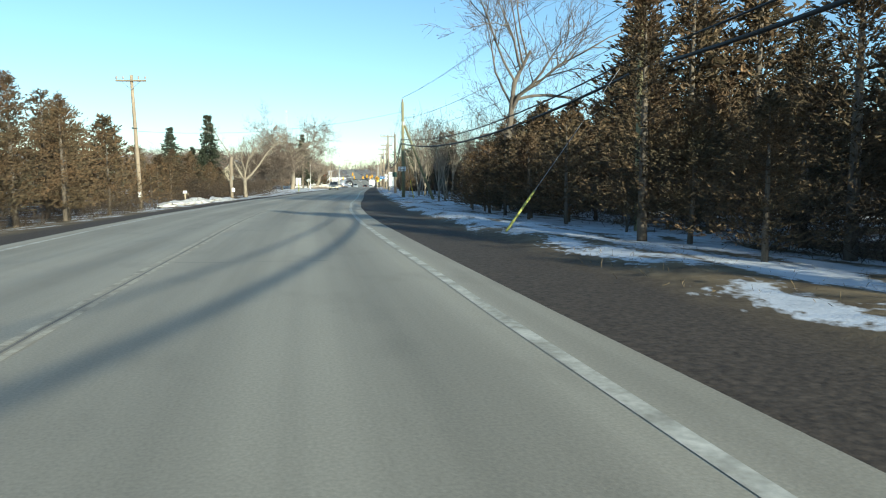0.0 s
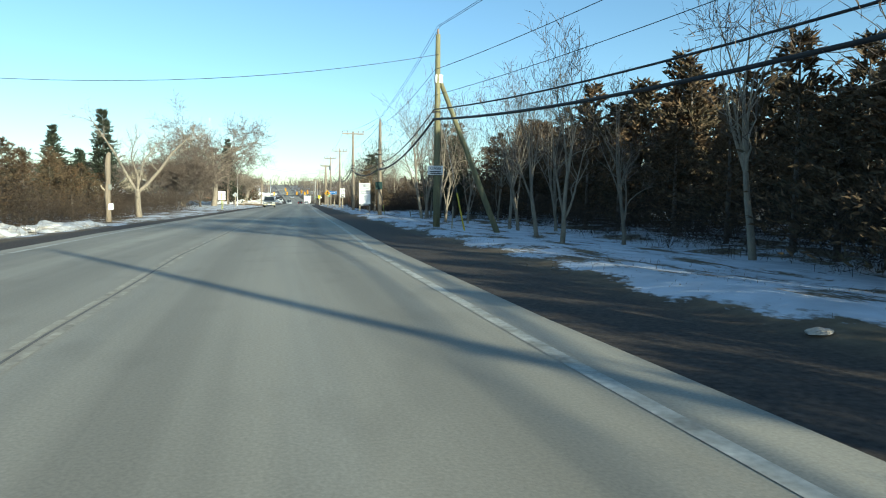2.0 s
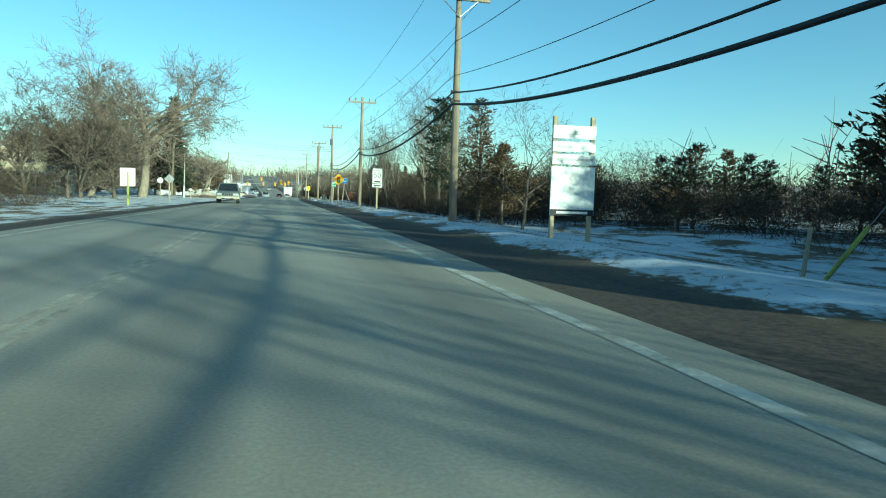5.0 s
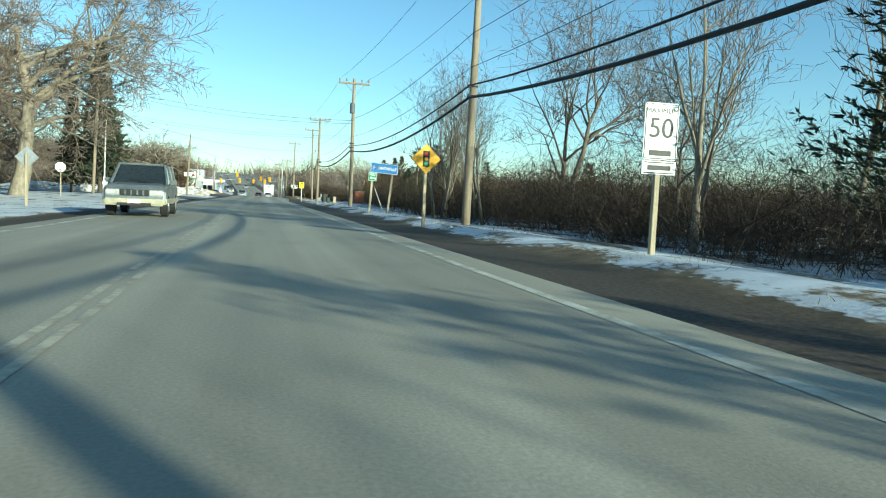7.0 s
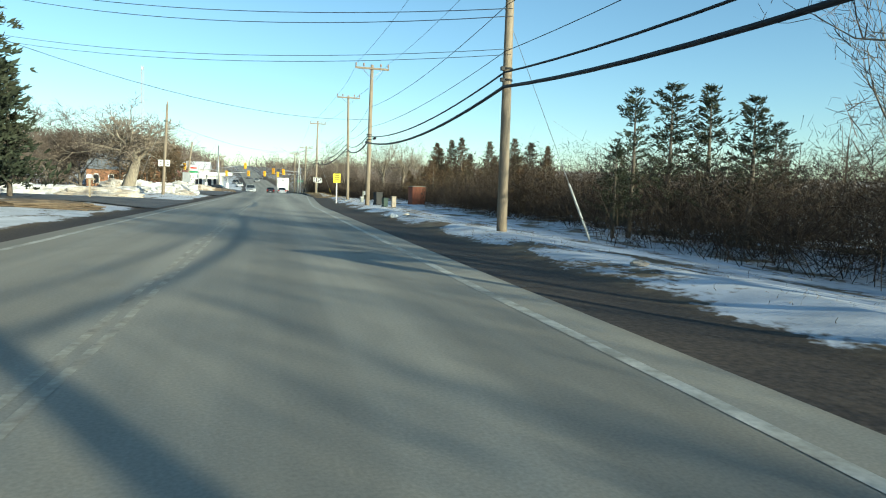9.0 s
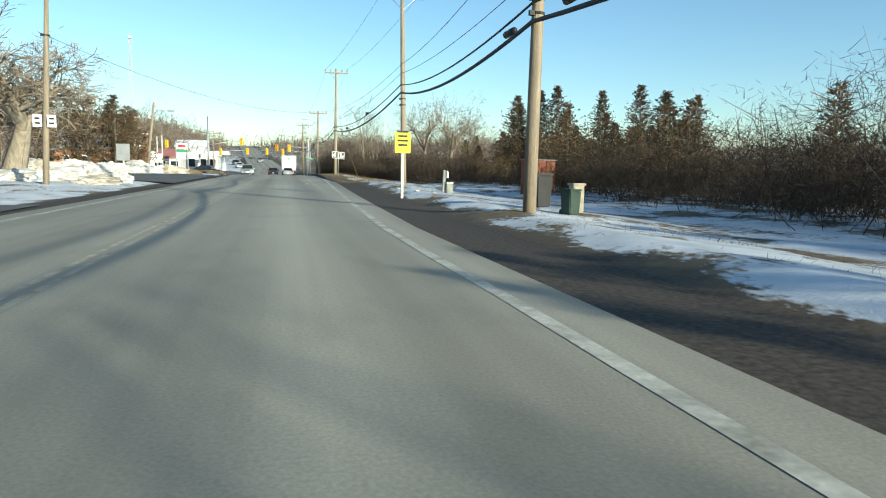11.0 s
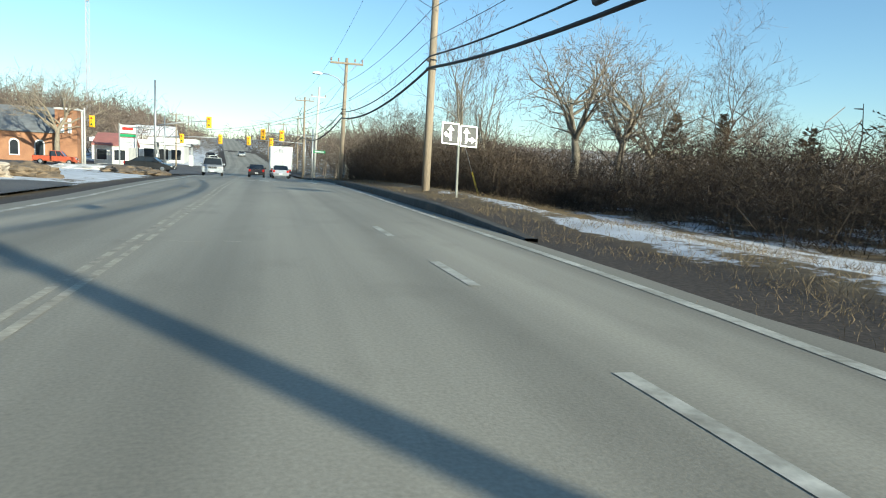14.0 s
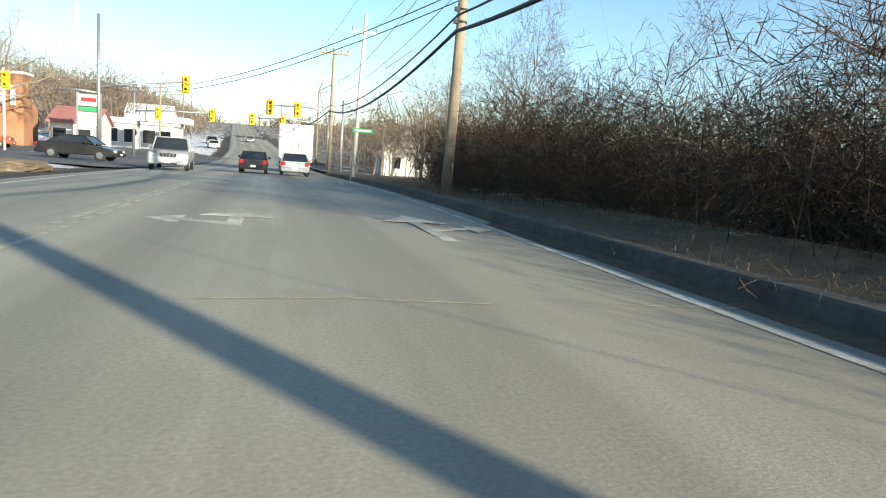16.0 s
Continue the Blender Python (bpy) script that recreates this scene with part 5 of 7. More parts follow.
for x, y, k, s in ((11.5, 128.0, 0, 0.9), (12.3, 130.8, 3, 1.2), (9.15, 138.1, 1, 0.95), (9.5, 138.7, 2, 1.15), (9.0, 138.9, 1, 0.85), (11.0, 141.5, 1, 0.9), (12.2, 143.0, 2, 1.0), (9.8, 133.0, 1, 0.72), (10.4, 136.0, 2, 0.9), (11.6, 121.0, 3, 0.72), (13.0, 124.5, 0, 0.62), (9.9, 117.5, 1, 0.9), (10.8, 118.6, 2, 1.0), (12.4, 115.5, 1, 0.85), (10.2, 139.5, 3, 0.6), (15.0, 150.0, 2, 0.4), (14.0, 166.0, 2, 0.4), (17.5, 163.0, 1, 0.4), (8.6, 105.0, 2, 0.55),
                   (9.8, 232.0, 1, 0.95), (10.6, 231.5, 2, 1.0), (18.2, 240.0, 3, 0.6), (26.0, 232.0, 3, 0.6), (27.0, 238.0, 3, 0.62), (10.2, 236.0, 0, 0.55), (11.4, 238.5, 3, 0.58), (9.0, 241.0, 3, 0.52), (13.2, 241.5, 3, 0.55), (19.0, 226.5, 0, 0.62), (16.8, 230.5, 3, 0.75), (9.2, 256.0, 3, 0.55), (11.0, 261.0, 3, 0.55), (12.5, 268.0, 0, 0.55), (9.4, 268.5, 3, 0.5), (16.0, 250.0, 0, 0.42), (17.5, 247.5, 3, 0.5), (13.0, 276.0, 3, 0.5), (8.2, 262.0, 1, 0.6), (10.4, 266.0, 0, 0.55), (8.0, 274.0, 3, 0.55), (11.5, 272.0, 3, 0.6), (9.0, 280.0, 1, 0.6), (14.5, 264.0, 0, 0.6), (9.8, 251.0, 0, 0.6), (11.8, 254.5, 3, 0.65), (8.8, 258.5, 2, 0.7), (12.8, 259.0, 1, 0.65), (10.8, 285.0, 3, 0.55), (9.4, 288.0, 3, 0.75), (11.6, 291.0, 0, 0.65), (13.4, 288.5, 3, 0.75), (8.6, 294.0, 3, 0.7), (15.6, 293.0, 0, 0.7), (12.4, 296.0, 3, 0.8)):
    stand(bares[k], x, y, s, rng.uniform(0, 360))

# the other side of the road
for i in range(20):
    y = rng.uniform(14, 64)
    x = left_x(y) - rng.uniform(9.5, 20)
    stand(rng.choice(deep_cedars), x, y, rng.uniform(0.7, 0.95), rng.uniform(0, 360))
for x, y, k, s in ((-12.2, 37.0, 0, 1.0), (-12.0, 42.0, 2, 1.0), (-14.6, 40.0, 1, 1.02), (-15.4, 46.5, 0, 0.95), (-16.5, 52.0, 1, 0.9), (-17.5, 58.0, 3, 0.8), (-18.0, 64.0, 0, 0.9), (-17.6, 70.0, 2, 0.95), (-18.5, 77.0, 1, 0.8), (-18.0, 84.0, 0, 0.8), (-20, 90, 3, 0.8), (-22, 98, 1, 0.85), (-17.5, 95.0, 2, 0.8), (-25, 108, 0, 0.9), (-16.2, 74.0, 0, 0.8), (-15.6, 81.0, 2, 0.8), (-15.4, 62.0, 2, 0.85), (-15.8, 67.0, 0, 0.75), (-17.0, 88.0, 2, 0.9), (-15.2, 86.0, 2, 0.6), (-19.5, 81.0, 3, 0.75), (-20.5, 73.0, 1, 0.8), (-14.4, 57.0, 2, 0.7)):
    stand(cedars[k], x, y, s, rng.uniform(0, 360))
for x, y, k, s in ((-10.6, 22.0, 0, 1.05), (-10.0, 26.0, 2, 1.1), (-11.0, 29.5, 1, 0.9), (-10.8, 33.5, 3, 0.8)):
    stand(near_cedars[k], x, y, s, rng.uniform(0, 360))
for x, y, k, s in ((-42.4, 158.2, 0, 1.28), (-31.6, 148.7, 0, 1.45), (-36.0, 152.0, 1, 1.05), (-22.0, 104.0, 1, 0.75), (-13.0, 170.5, 1, 0.75), (-16.5, 170.0, 1, 0.95),):
    stand(spruces[k], x, y, s, rng.uniform(0, 360))
stand(spruces[0], -13.9, 168.6, 1.0, 40, "tall dark green spruce beside the side road").scale = (0.95, 0.95, 1.2)
stand(forked, -13.2, 90.2, 1.0, 8)
stand(oak, -14.2, 148.1, 1.5, 10).scale = (1.5, 1.5, 1.55)
stand(thick, -17.1, 137.0, 1.12, 250)
stand(thick, -18.6, 138.6, 1.0, 50)
stand(thick, -21.0, 136.0, 1.05, 150)
stand(thick, -15.4, 142.0, 1.0, 100)
stand(oak, -20.5, 153.0, 1.1, 300)
stand(dome, -13.6, 201.6, 1.3, 200).scale = (1.6, 1.6, 1.05)
stand(old_tree, 17.1, 235.0, 0.95, 120)
stand(old_tree, 19.7, 236.0, 0.92, 300)
stand(old_tree, 21.8, 235.4, 0.72, 30)
stand(old_tree, 28.4, 235.0, 0.55, 200)
stand(thick, -18.0, 204.0, 0.8, 110)
stand(thick, -20.0, 205.0, 0.8, 20)
stand(thick, -23.0, 197.0, 0.75, 220)
for x, y, k, s in ((-12.3, 227.6, 0, 0.95), (-13.6, 226.2, 1, 0.98), (-14.4, 228.6, 3, 0.9), (-15.8, 226.4, 0, 1.1), (-17.4, 227.5, 1, 1.0), (-19.0, 226.0, 3, 1.0), (-13.4, 230.4, 1, 0.9)):
    stand(cedars[k], x, y, s, rng.uniform(0, 360), "bushy brown-green cedar beside the snow heaps")
stand(old_tree, -27.2, 306.7, 1.45, 70)
stand(bares[0], -33.0, 330.0, 1.0, 10)
for i in range(22):
    y = rng.uniform(150, 330)
    x = -rng.uniform(26, 60) if y < 240 else -rng.uniform(45, 80)
    stand(rng.choice(bares), x, y, rng.uniform(0.7, 1.0), rng.uniform(0, 360))
for i in range(20):
    y = rng.uniform(30, 300)
    stand(rng.choice(bares + deep_cedars), rng.uniform(20, 48), y, rng.uniform(0.5, 0.75), rng.uniform(0, 360))
for q in protos:
    for o in (*q.children_recursive, q):
        bpy.data.objects.remove(o)


def scrub(name, spots, per, h, spread, width, material, label, seed, twigs=6, upright=0.3, finer=True):
    """Leafless scrub as one tangle: bent stems from each spot, side twigs from each stem and twiglets from each twig, as thin slivers."""
    rng = np.random.default_rng(seed)
    spots = np.asarray(spots, float)
    n = len(spots) * per
    p = np.repeat(spots[:, :3], per, 0) + np.c_[rng.normal(0, spread, (n, 2)), np.full(n, -0.05)]
    tall = np.repeat(spots[:, 3], per) * h * rng.uniform(0.4, 1.1, n)
    d = np.c_[rng.normal(0, upright, (n, 2)), np.ones(n)]
    knots, segs = [p], []
    for k in range(3):
        d = d + np.c_[rng.normal(0, upright * 0.8, (n, 2)), np.zeros(n)]
        d /= np.linalg.norm(d, axis=1, keepdims=True)
        q = p + d * (tall / 3)[:, None]
        segs.append((p, q, np.full(n, width * (1 - 0.25 * k)), np.full(n, width * (0.75 - 0.25 * k) + 0.001)))
        p = q
        knots.append(q)
    knots = np.stack(knots)
    for _ in range(twigs):
        u = rng.uniform(0.5, 2.95, n)
        i = u.astype(int)
        a = knots[i, np.arange(n)] * (1 - (u - i))[:, None] + knots[i + 1, np.arange(n)] * (u - i)[:, None]
        e = np.c_[rng.normal(0, 0.75, (n, 2)), rng.normal(0.45, 0.45, n)]
        b = a + e * (tall * rng.uniform(0.1, 0.3, n))[:, None]
        segs.append((a, b, np.full(n, width * 0.55), np.full(n, width * 0.3)))
        if finer:
            m = a + (b - a) * rng.uniform(0.3, 0.9, n)[:, None]
            e = (b - a) * 0.4 + rng.normal(0, 0.35, (n, 3)) * (tall * 0.3)[:, None]
            segs.append((m, m + e * 0.6, np.full(n, width * 0.4), np.full(n, width * 0.2)))
    a, b, w0, w1 = (np.concatenate(s) for s in zip(*segs))
    s = np.cross(b - a, rng.normal(0, 1, a.shape))
    s /= np.linalg.norm(s, axis=1, keepdims=True) + 1e-9
    quads = np.stack([a - s * w0[:, None], a + s * w0[:, None], b + s * w1[:, None], b - s * w1[:, None]], 1)
    ob = new(name, raw_mesh(name, quads, 4, material))
    return tagged(ob, label, "scrub", kind="stuff")


def brush_mass(spots, per, h, spread, label, seed):
    """A dense mass of fine leafless brush: short crossing twigs that fill the space under an uneven top."""
    rng = np.random.default_rng(seed)
    spots = np.asarray(spots, float)
    per = int(per * 2.6)
    n = len(spots) * per
    tall = np.repeat(spots[:, 3], per) * h
    u = rng.uniform(0, 1, n) ** 0.85
    c = np.repeat(spots[:, :3], per, 0) + np.c_[rng.normal(0, 1, (n, 2)) * (spread * (0.6 + 0.6 * u))[:, None], u * tall]
    d = rng.normal(0, 1, (n, 3)) * (0.75, 0.75, 0.6) + (0, 0, 0.55)
    d /= np.linalg.norm(d, axis=1, keepdims=True)
    s = np.cross(d, rng.normal(0, 1, (n, 3)))
    s /= np.linalg.norm(s, axis=1, keepdims=True) + 1e-9
    l = rng.uniform(0.07, 0.22, n)[:, None]
    w = rng.uniform(0.004, 0.009, n)[:, None]
    quads = np.stack([c - d * l - s * w, c - d * l * 0.9 + s * w, c + d * l + s * w * 0.4, c + d * l - s * w * 0.3], 1)
    return tagged(new("scrub", raw_mesh("scrub", quads, 4, BRUSH)), label, "scrub", kind="stuff")


def spots(count, y0, y1, xr, seed, size=(0.6, 1.2)):
    r = random.Random(seed)
    out = []
    for _ in range(count):
        y = r.uniform(y0, y1)
        x = xr(y, r)
        out.append((x, y, ground_z(x, y), r.uniform(*size) * (1 + 0.75 * noise.noise((x * 0.22, y * 0.16, seed)))))
    return out


cane_rng = random.Random(77)
for k in range(9):
    x0, y0 = 8.7 + cane_rng.uniform(-0.3, 0.6), 238.5 + cane_rng.uniform(-1.2, 1.6)
    z0 = ground_z(x0, y0) + cane_rng.uniform(0.5, 1.7)
    reach, hang = -cane_rng.uniform(1.2, 2.2), cane_rng.uniform(0.0, 0.5)
    way = cane_rng.uniform(-0.8, 0.4)
    g = Geo().tube([(x0 + reach * u, y0 + way * u, z0 + 0.35 * math.sin(2.4 * u) - hang * u * u + cane_rng.uniform(-0.03, 0.03)) for u in (0, 0.25, 0.5, 0.75, 1.0)], [0.022, 0.018, 0.014, 0.01, 0.005], 5)
    for u in (0.45, 0.62, 0.8):
        a = Vector((x0 + reach * u, y0 + way * u, z0 + 0.35 * math.sin(2.4 * u) - hang * u * u))
        g.tube([a, a + Vector((-0.3, cane_rng.uniform(-0.2, 0.2), cane_rng.uniform(-0.1, 0.16)))], [0.008, 0.004], 4)
    solid("fallen_branch", g, BARK_PALE, "pale dead branch arching out of the thicket", "branch", "dead branches", smooth=True)
scrub("scrub", spots(760, 98, 192, lambda y, r: 9.0 + 6 * r.random() ** 1.3 + (2.2 if y > 150 else 0.0) + (1.5 if y > 175 else 0), 3), 8, 2.6, 0.6, 0.009, BRUSH, "tangled brown leafless scrub along the verge", 5, 6, 0.5)
brush_mass(spots(840, 96, 192, lambda y, r: 9.8 + 7 * r.random() + (2.2 if y > 150 else 0.0) + (1.5 if y > 175 else 0), 35, (0.7, 1.1)), 75, 2.0, 0.55, "dense low brown scrub along the verge", 36)
brush_mass(spots(380, 96, 190, lambda y, r: 12.2 + 6 * r.random() + (2.0 if y > 175 else 0), 43, (0.75, 1.1)), 85, 2.9, 0.7, "tall dense brown thicket behind the verge", 44)
scrub("scrub", spots(350, 212, 237, lambda y, r: 7.9 + 8 * r.random() ** 1.4 + (2.6 if y < 222 else 0) + (2.0 if y > 252 else 0), 4, (0.7, 1.25)), 7, 1.9, 0.6, 0.007, BRUSH, "tangled brown leafless scrub behind the kerb", 6, 5, 0.5)
scrub("scrub", spots(460, 231, 262, lambda y, r: 6.3 + 8 * r.random() ** 1.4 + (2.6 if y < 222 else 0) + (2.0 if y > 252 else 0), 47, (0.7, 1.25)), 5, 3.0, 0.6, 0.005, BRUSH, "tall tangled brown leafless thicket behind the kerb", 48, 5, 0.5)
brush_mass(spots(330, 210, 237, lambda y, r: 8.0 + 6.5 * r.random() ** 1.2 + (2.4 if y < 222 else 0) + (2.0 if y > 252 else 0), 37, (0.8, 1.15)), 90, 1.7, 0.55, "low dense brown brush behind the kerb", 38)
brush_mass(spots(420, 231, 264, lambda y, r: 6.4 + 6.5 * r.random() ** 1.2 + (2.4 if y < 222 else 0) + (2.0 if y > 252 else 0), 45, (0.6, 1.15)), 100, 2.5, 0.55, "dense brown thicket behind the kerb", 46)
brush_mass(spots(200, 197, 217, lambda y, r: 14.5 + 9 * r.random(), 51, (0.6, 1.1)), 60, 1.1, 0.55, "low brown undergrowth at the foot of the cedars", 52)
brush_mass(spots(260, 66, 120, lambda y, r: -12.6 - 5 * r.random(), 47, (0.7, 1.15)), 75, 2.3, 0.55, "dense brown hedge brush along the far verge", 48)
brush_mass(spots(300, 40, 98, lambda y, r: 12.3 + 6 * r.random(), 39, (0.7, 1.1)), 60, 1.5, 0.55, "dense low brown undergrowth before the cedars", 40)
brush_mass(spots(260, -6, 40, lambda y, r: 11.0 + 5 * r.random(), 41, (0.7, 1.1)), 60, 1.3, 0.5, "dense brown undergrowth beneath the cedars", 42)
scrub("scrub", spots(330, 30, 98, lambda y, r: 11.5 + 8 * r.random(), 7), 6, 1.7, 0.5, 0.006, BRUSH, "thin brown leafless undergrowth before the cedars", 8, 6, 0.35)
scrub("scrub", spots(380, 18, 60, lambda y, r: left_x(y) - 5.2 - 9 * r.random(), 9), 6, 1.7, 0.5, 0.007, BRUSH, "brown leafless undergrowth before the cedars", 10, 6, 0.35)
scrub("scrub", spots(300, 60, 135, lambda y, r: left_x(y) - 9.5 - 12 * r.random(), 11), 6, 1.8, 0.5, 0.007, BRUSH, "brown leafless scrub among the roadside trees", 12, 6, 0.35)
scrub("scrub", spots(380, 180, 240, lambda y, r: -24 - 22 * r.random(), 13), 5, 3.2, 0.6, 0.02, BRUSH, "brown leafless scrub behind the snowy lots", 14, 6, 0.35)
scrub("verge_grass", spots(700, -8, 215, lambda y, r: fog_x(y) + 2.7 + 2.6 * r.random(), 15), 14, 0.13, 0.35, 0.0036, GRASS, "dry straw-coloured grass tufts along the verge", 16, 0, 0.5, False)
scrub("verge_grass", spots(1100, 204, 262, lambda y, r: fog_x(y) + 0.9 + 3.6 * r.random(), 17), 34, 0.2, 0.3, 0.0022, GRASS, "dry straw-coloured grass behind the kerb", 18, 0, 0.5, False)
scrub("verge_grass", spots(380, 10, 205, lambda y, r: left_x(y) - 2.6 - 3.5 * r.random(), 19), 14, 0.14, 0.35, 0.0036, GRASS, "dry straw-coloured grass tufts along the verge", 20, 0, 0.5, False)
scrub("distant_woods", spots(1100, 310, 760, lambda y, r: (mid_x(y) + 14 + 130 * r.random()) if r.random() < 0.5 else (mid_x(y) - (48 if y < 345 else 14) - 150 * r.random()), 21), 5, 9.0, 2.2, 0.13, FAR_WOOD, "distant leafless woods on the hill", 22, 5, 0.25, False)
scrub("distant_woods", spots(700, 0, 320, lambda y, r: 34 + 90 * r.random(), 23), 5, 7.0, 1.8, 0.08, FAR_WOOD, "leafless woods behind the roadside scrub", 24, 5, 0.25, False)
scrub("distant_woods", spots(750, 0, 320, lambda y, r: -52 - 90 * r.random(), 25), 5, 8.5, 1.8, 0.09, FAR_WOOD, "leafless woods behind the roadside lots", 26, 5, 0.25, False)
scrub("distant_woods", spots(550, 760, 1000, lambda y, r: r.uniform(-400, 300), 27), 4, 11.0, 4, 0.28, FAR_WOOD, "distant leafless woods on the skyline", 28, 4, 0.25, False)
scrub("distant_woods", spots(350, -160, -60, lambda y, r: r.uniform(-120, 140), 29), 4, 9.0, 2, 0.14, FAR_WOOD, "leafless woods far behind the bend", 30, 4, 0.25, False)
scrub("distant_woods", spots(650, 352, 450, lambda y, r: mid_x(y) - 22 - 110 * r.random(), 31), 5, 10.5, 2.2, 0.09, FAR_WOOD, "tall leafless woods on the slope behind the crossing", 32, 6, 0.25)
scrub("distant_woods", spots(200, 292, 345, lambda y, r: 15 + 40 * r.random(), 33), 5, 8.0, 2.0, 0.05, FAR_WOOD, "leafless trees behind the corner lots", 34, 6, 0.25)

# ---- the far verge: poles, mailboxes, signs, snow heaps ----


def heap(name, x, y, rx, ry, h, material, label, seed, turn=0.0):
    """A rough heap pushed up by the plough, sunk a little into the ground."""
    bm = bmesh.new()
    bmesh.ops.create_icosphere(bm, subdivisions=5 if h >= 0.7 else 4 if h > 0.2 else 3, radius=1.0)
    for v in bm.verts:
        p = v.co.copy()
        q = 1 + 0.28 * noise.noise((p.x * 1.6 + seed, p.y * 1.6, p.z * 1.6)) + 0.16 * noise.noise((p.x * 4 + seed, p.y * 4, p.z * 4)) + 0.12 * noise.noise((p.x * 9 + seed, p.y * 9, p.z * 9)) + 0.07 * noise.noise((p.x * 22 + seed, p.y * 22, p.z * 22))
        v.co = Vector((p.x * rx * q, p.y * ry * q, max(p.z, -0.35) * h * q))
    me = bpy.data.meshes.new(name)
    bm.to_mesh(me)
    bm.free()
    me.materials.append(material)
    ob = new(name, me)
    ob.matrix_basis = pose(x, y, ground_z(x, y) + 0.02, 0, 0, turn)
    return tagged(ob, label, "snow bank" if material is not SOIL else "soil mound", "banks along the verge")


for i, (x, y, rx, ry, h, m) in enumerate((
    (-10.2, 50.0, 1.2, 2.6, 0.4, 0), (-10.6, 55.5, 1.1, 2.2, 0.5, 0), (-10.0, 60.5, 1.2, 2.4, 0.42, 0), (-10.4, 66.0, 1.0, 2.4, 0.35, 0),
    (-10.8, 178.5, 2.4, 1.0, 0.5, 1), (-14.0, 180.5, 3.0, 1.1, 0.6, 0), (-18.0, 181.5, 3.0, 1.2, 0.7, 0), (-23.0, 183.0, 3.0, 1.4, 0.8, 0), (-8.2, 197.5, 1.4, 1.6, 0.75, 0), (-9.6, 196.2, 1.5, 1.3, 0.6, 0), (-7.6, 194.4, 1.0, 1.2, 0.35, 1), (-11.5, 197.0, 2.0, 1.2, 0.5, 0),
    (-9.0, 225.6, 1.7, 1.1, 0.75, 1), (-11.2, 224.0, 1.8, 1.1, 0.95, 0), (-13.6, 223.4, 1.9, 1.1, 0.9, 0), (-16.0, 222.8, 2.0, 1.2, 0.95, 0), (-18.6, 222.4, 2.0, 1.2, 0.9, 1), (-7.8, 228.2, 1.2, 1.5, 0.4, 2), (-7.4, 246.5, 1.6, 3.6, 0.42, 2), (-7.0, 252.5, 1.0, 2.6, 0.3, 2), (-10.5, 249.0, 2.2, 1.6, 0.3, 0), (-9.0, 160.0, 2.5, 1.0, 0.25, 2))):
    heap("snow_bank" if m < 2 else "soil_mound", x, y, rx, ry, h, (SNOW, SOIL_SNOW, SOIL)[m], ("rough old snow bank beside the road", "dirty ploughed bank of snow and grit", "low brown mound of soil and grit")[m], i * 3.7)

lump_rng = random.Random(5)
for i in range(12):
    y = lump_rng.uniform(8, 205)
    x = fog_x(y) + lump_rng.uniform(2.6, 4.6)
    heap("snow_lump", x, y, lump_rng.uniform(0.06, 0.14), lump_rng.uniform(0.06, 0.16), lump_rng.uniform(0.03, 0.06), SOIL_SNOW if i % 3 else SNOW, "small dirty lump of ploughed snow on the verge", 60 + i * 2.3)
utility_pole(-13.8, 52.7, 9.7, arm=9.3, lean=(0.45, -1.9), r=0.16, label="pale wooden utility pole leaning slightly in brush", attach=(6.0,))
plate("pole_sign", -13.75, 52.3, foot_z(-13.8, 52.7) + 1.15, 0.2, 0.4, SIGN_WHITE, "small white plate on a wooden pole")
stub = thing("pole_stub", "broken pale wooden pole stub with small boxes", "pole", (-12.4, 78.1, foot_z(-12.4, 78.1)))
part("shaft", Geo().tube([(0, 0, -0.3), (0.03, 0, 1.0), (-0.02, 0.02, 2.0), (0.06, 0, 3.0), (0.05, 0.02, 4.1), (0.12, 0, 4.75), (0.2, 0.02, 4.95)], [0.21, 0.17, 0.2, 0.16, 0.19, 0.15, 0.1], 9), WOOD_GREY, stub, smooth=True)
part("snag", Geo().tube([(0.0, 0, 2.2), (-0.3, 0, 2.45), (-0.42, 0, 2.7)], [0.08, 0.06, 0.03], 6), WOOD_POST, stub, "broken branch stub")
part("box", Geo().box(0.22, -0.1, 1.2, 0.3, 0.2, 0.45), SIGN_WHITE, stub, "small white meter box", bevel=0.02)
part("box", Geo().box(0.2, -0.1, 2.55, 0.2, 0.2, 0.4), POST_GREY, stub, "small grey box", bevel=0.02)


def mailbox(x, y, h, label):
    m = thing("mailbox", label, "mailbox", (x, y, foot_z(x, y)), 0, "roadside mailboxes")
    part("post", Geo().box(0, 0, h / 2 - 0.1, 0.09, 0.09, h + 0.1), WOOD_POST, m, bevel=0.006)
    part("box", Geo().prism([(-0.1, h), (0.1, h), (0.1, h + 0.14), (0.06, h + 0.21), (-0.06, h + 0.21), (-0.1, h + 0.14)], -0.24, 0.24, "y"), SIGN_WHITE, m, "pale metal mailbox shell")
    part("arm", Geo().box(0.12, 0, h - 0.05, 0.3, 0.05, 0.05), WOOD_POST, m)


mailbox(-11.0, 54.4, 1.0, "pale metal mailbox on a wooden post")
mailbox(-9.05, 146.4, 1.1, "pale metal mailbox on a post in snow")
mailbox(-9.8, 172.4, 1.2, "pale metal mailbox on a wooden post in snow")

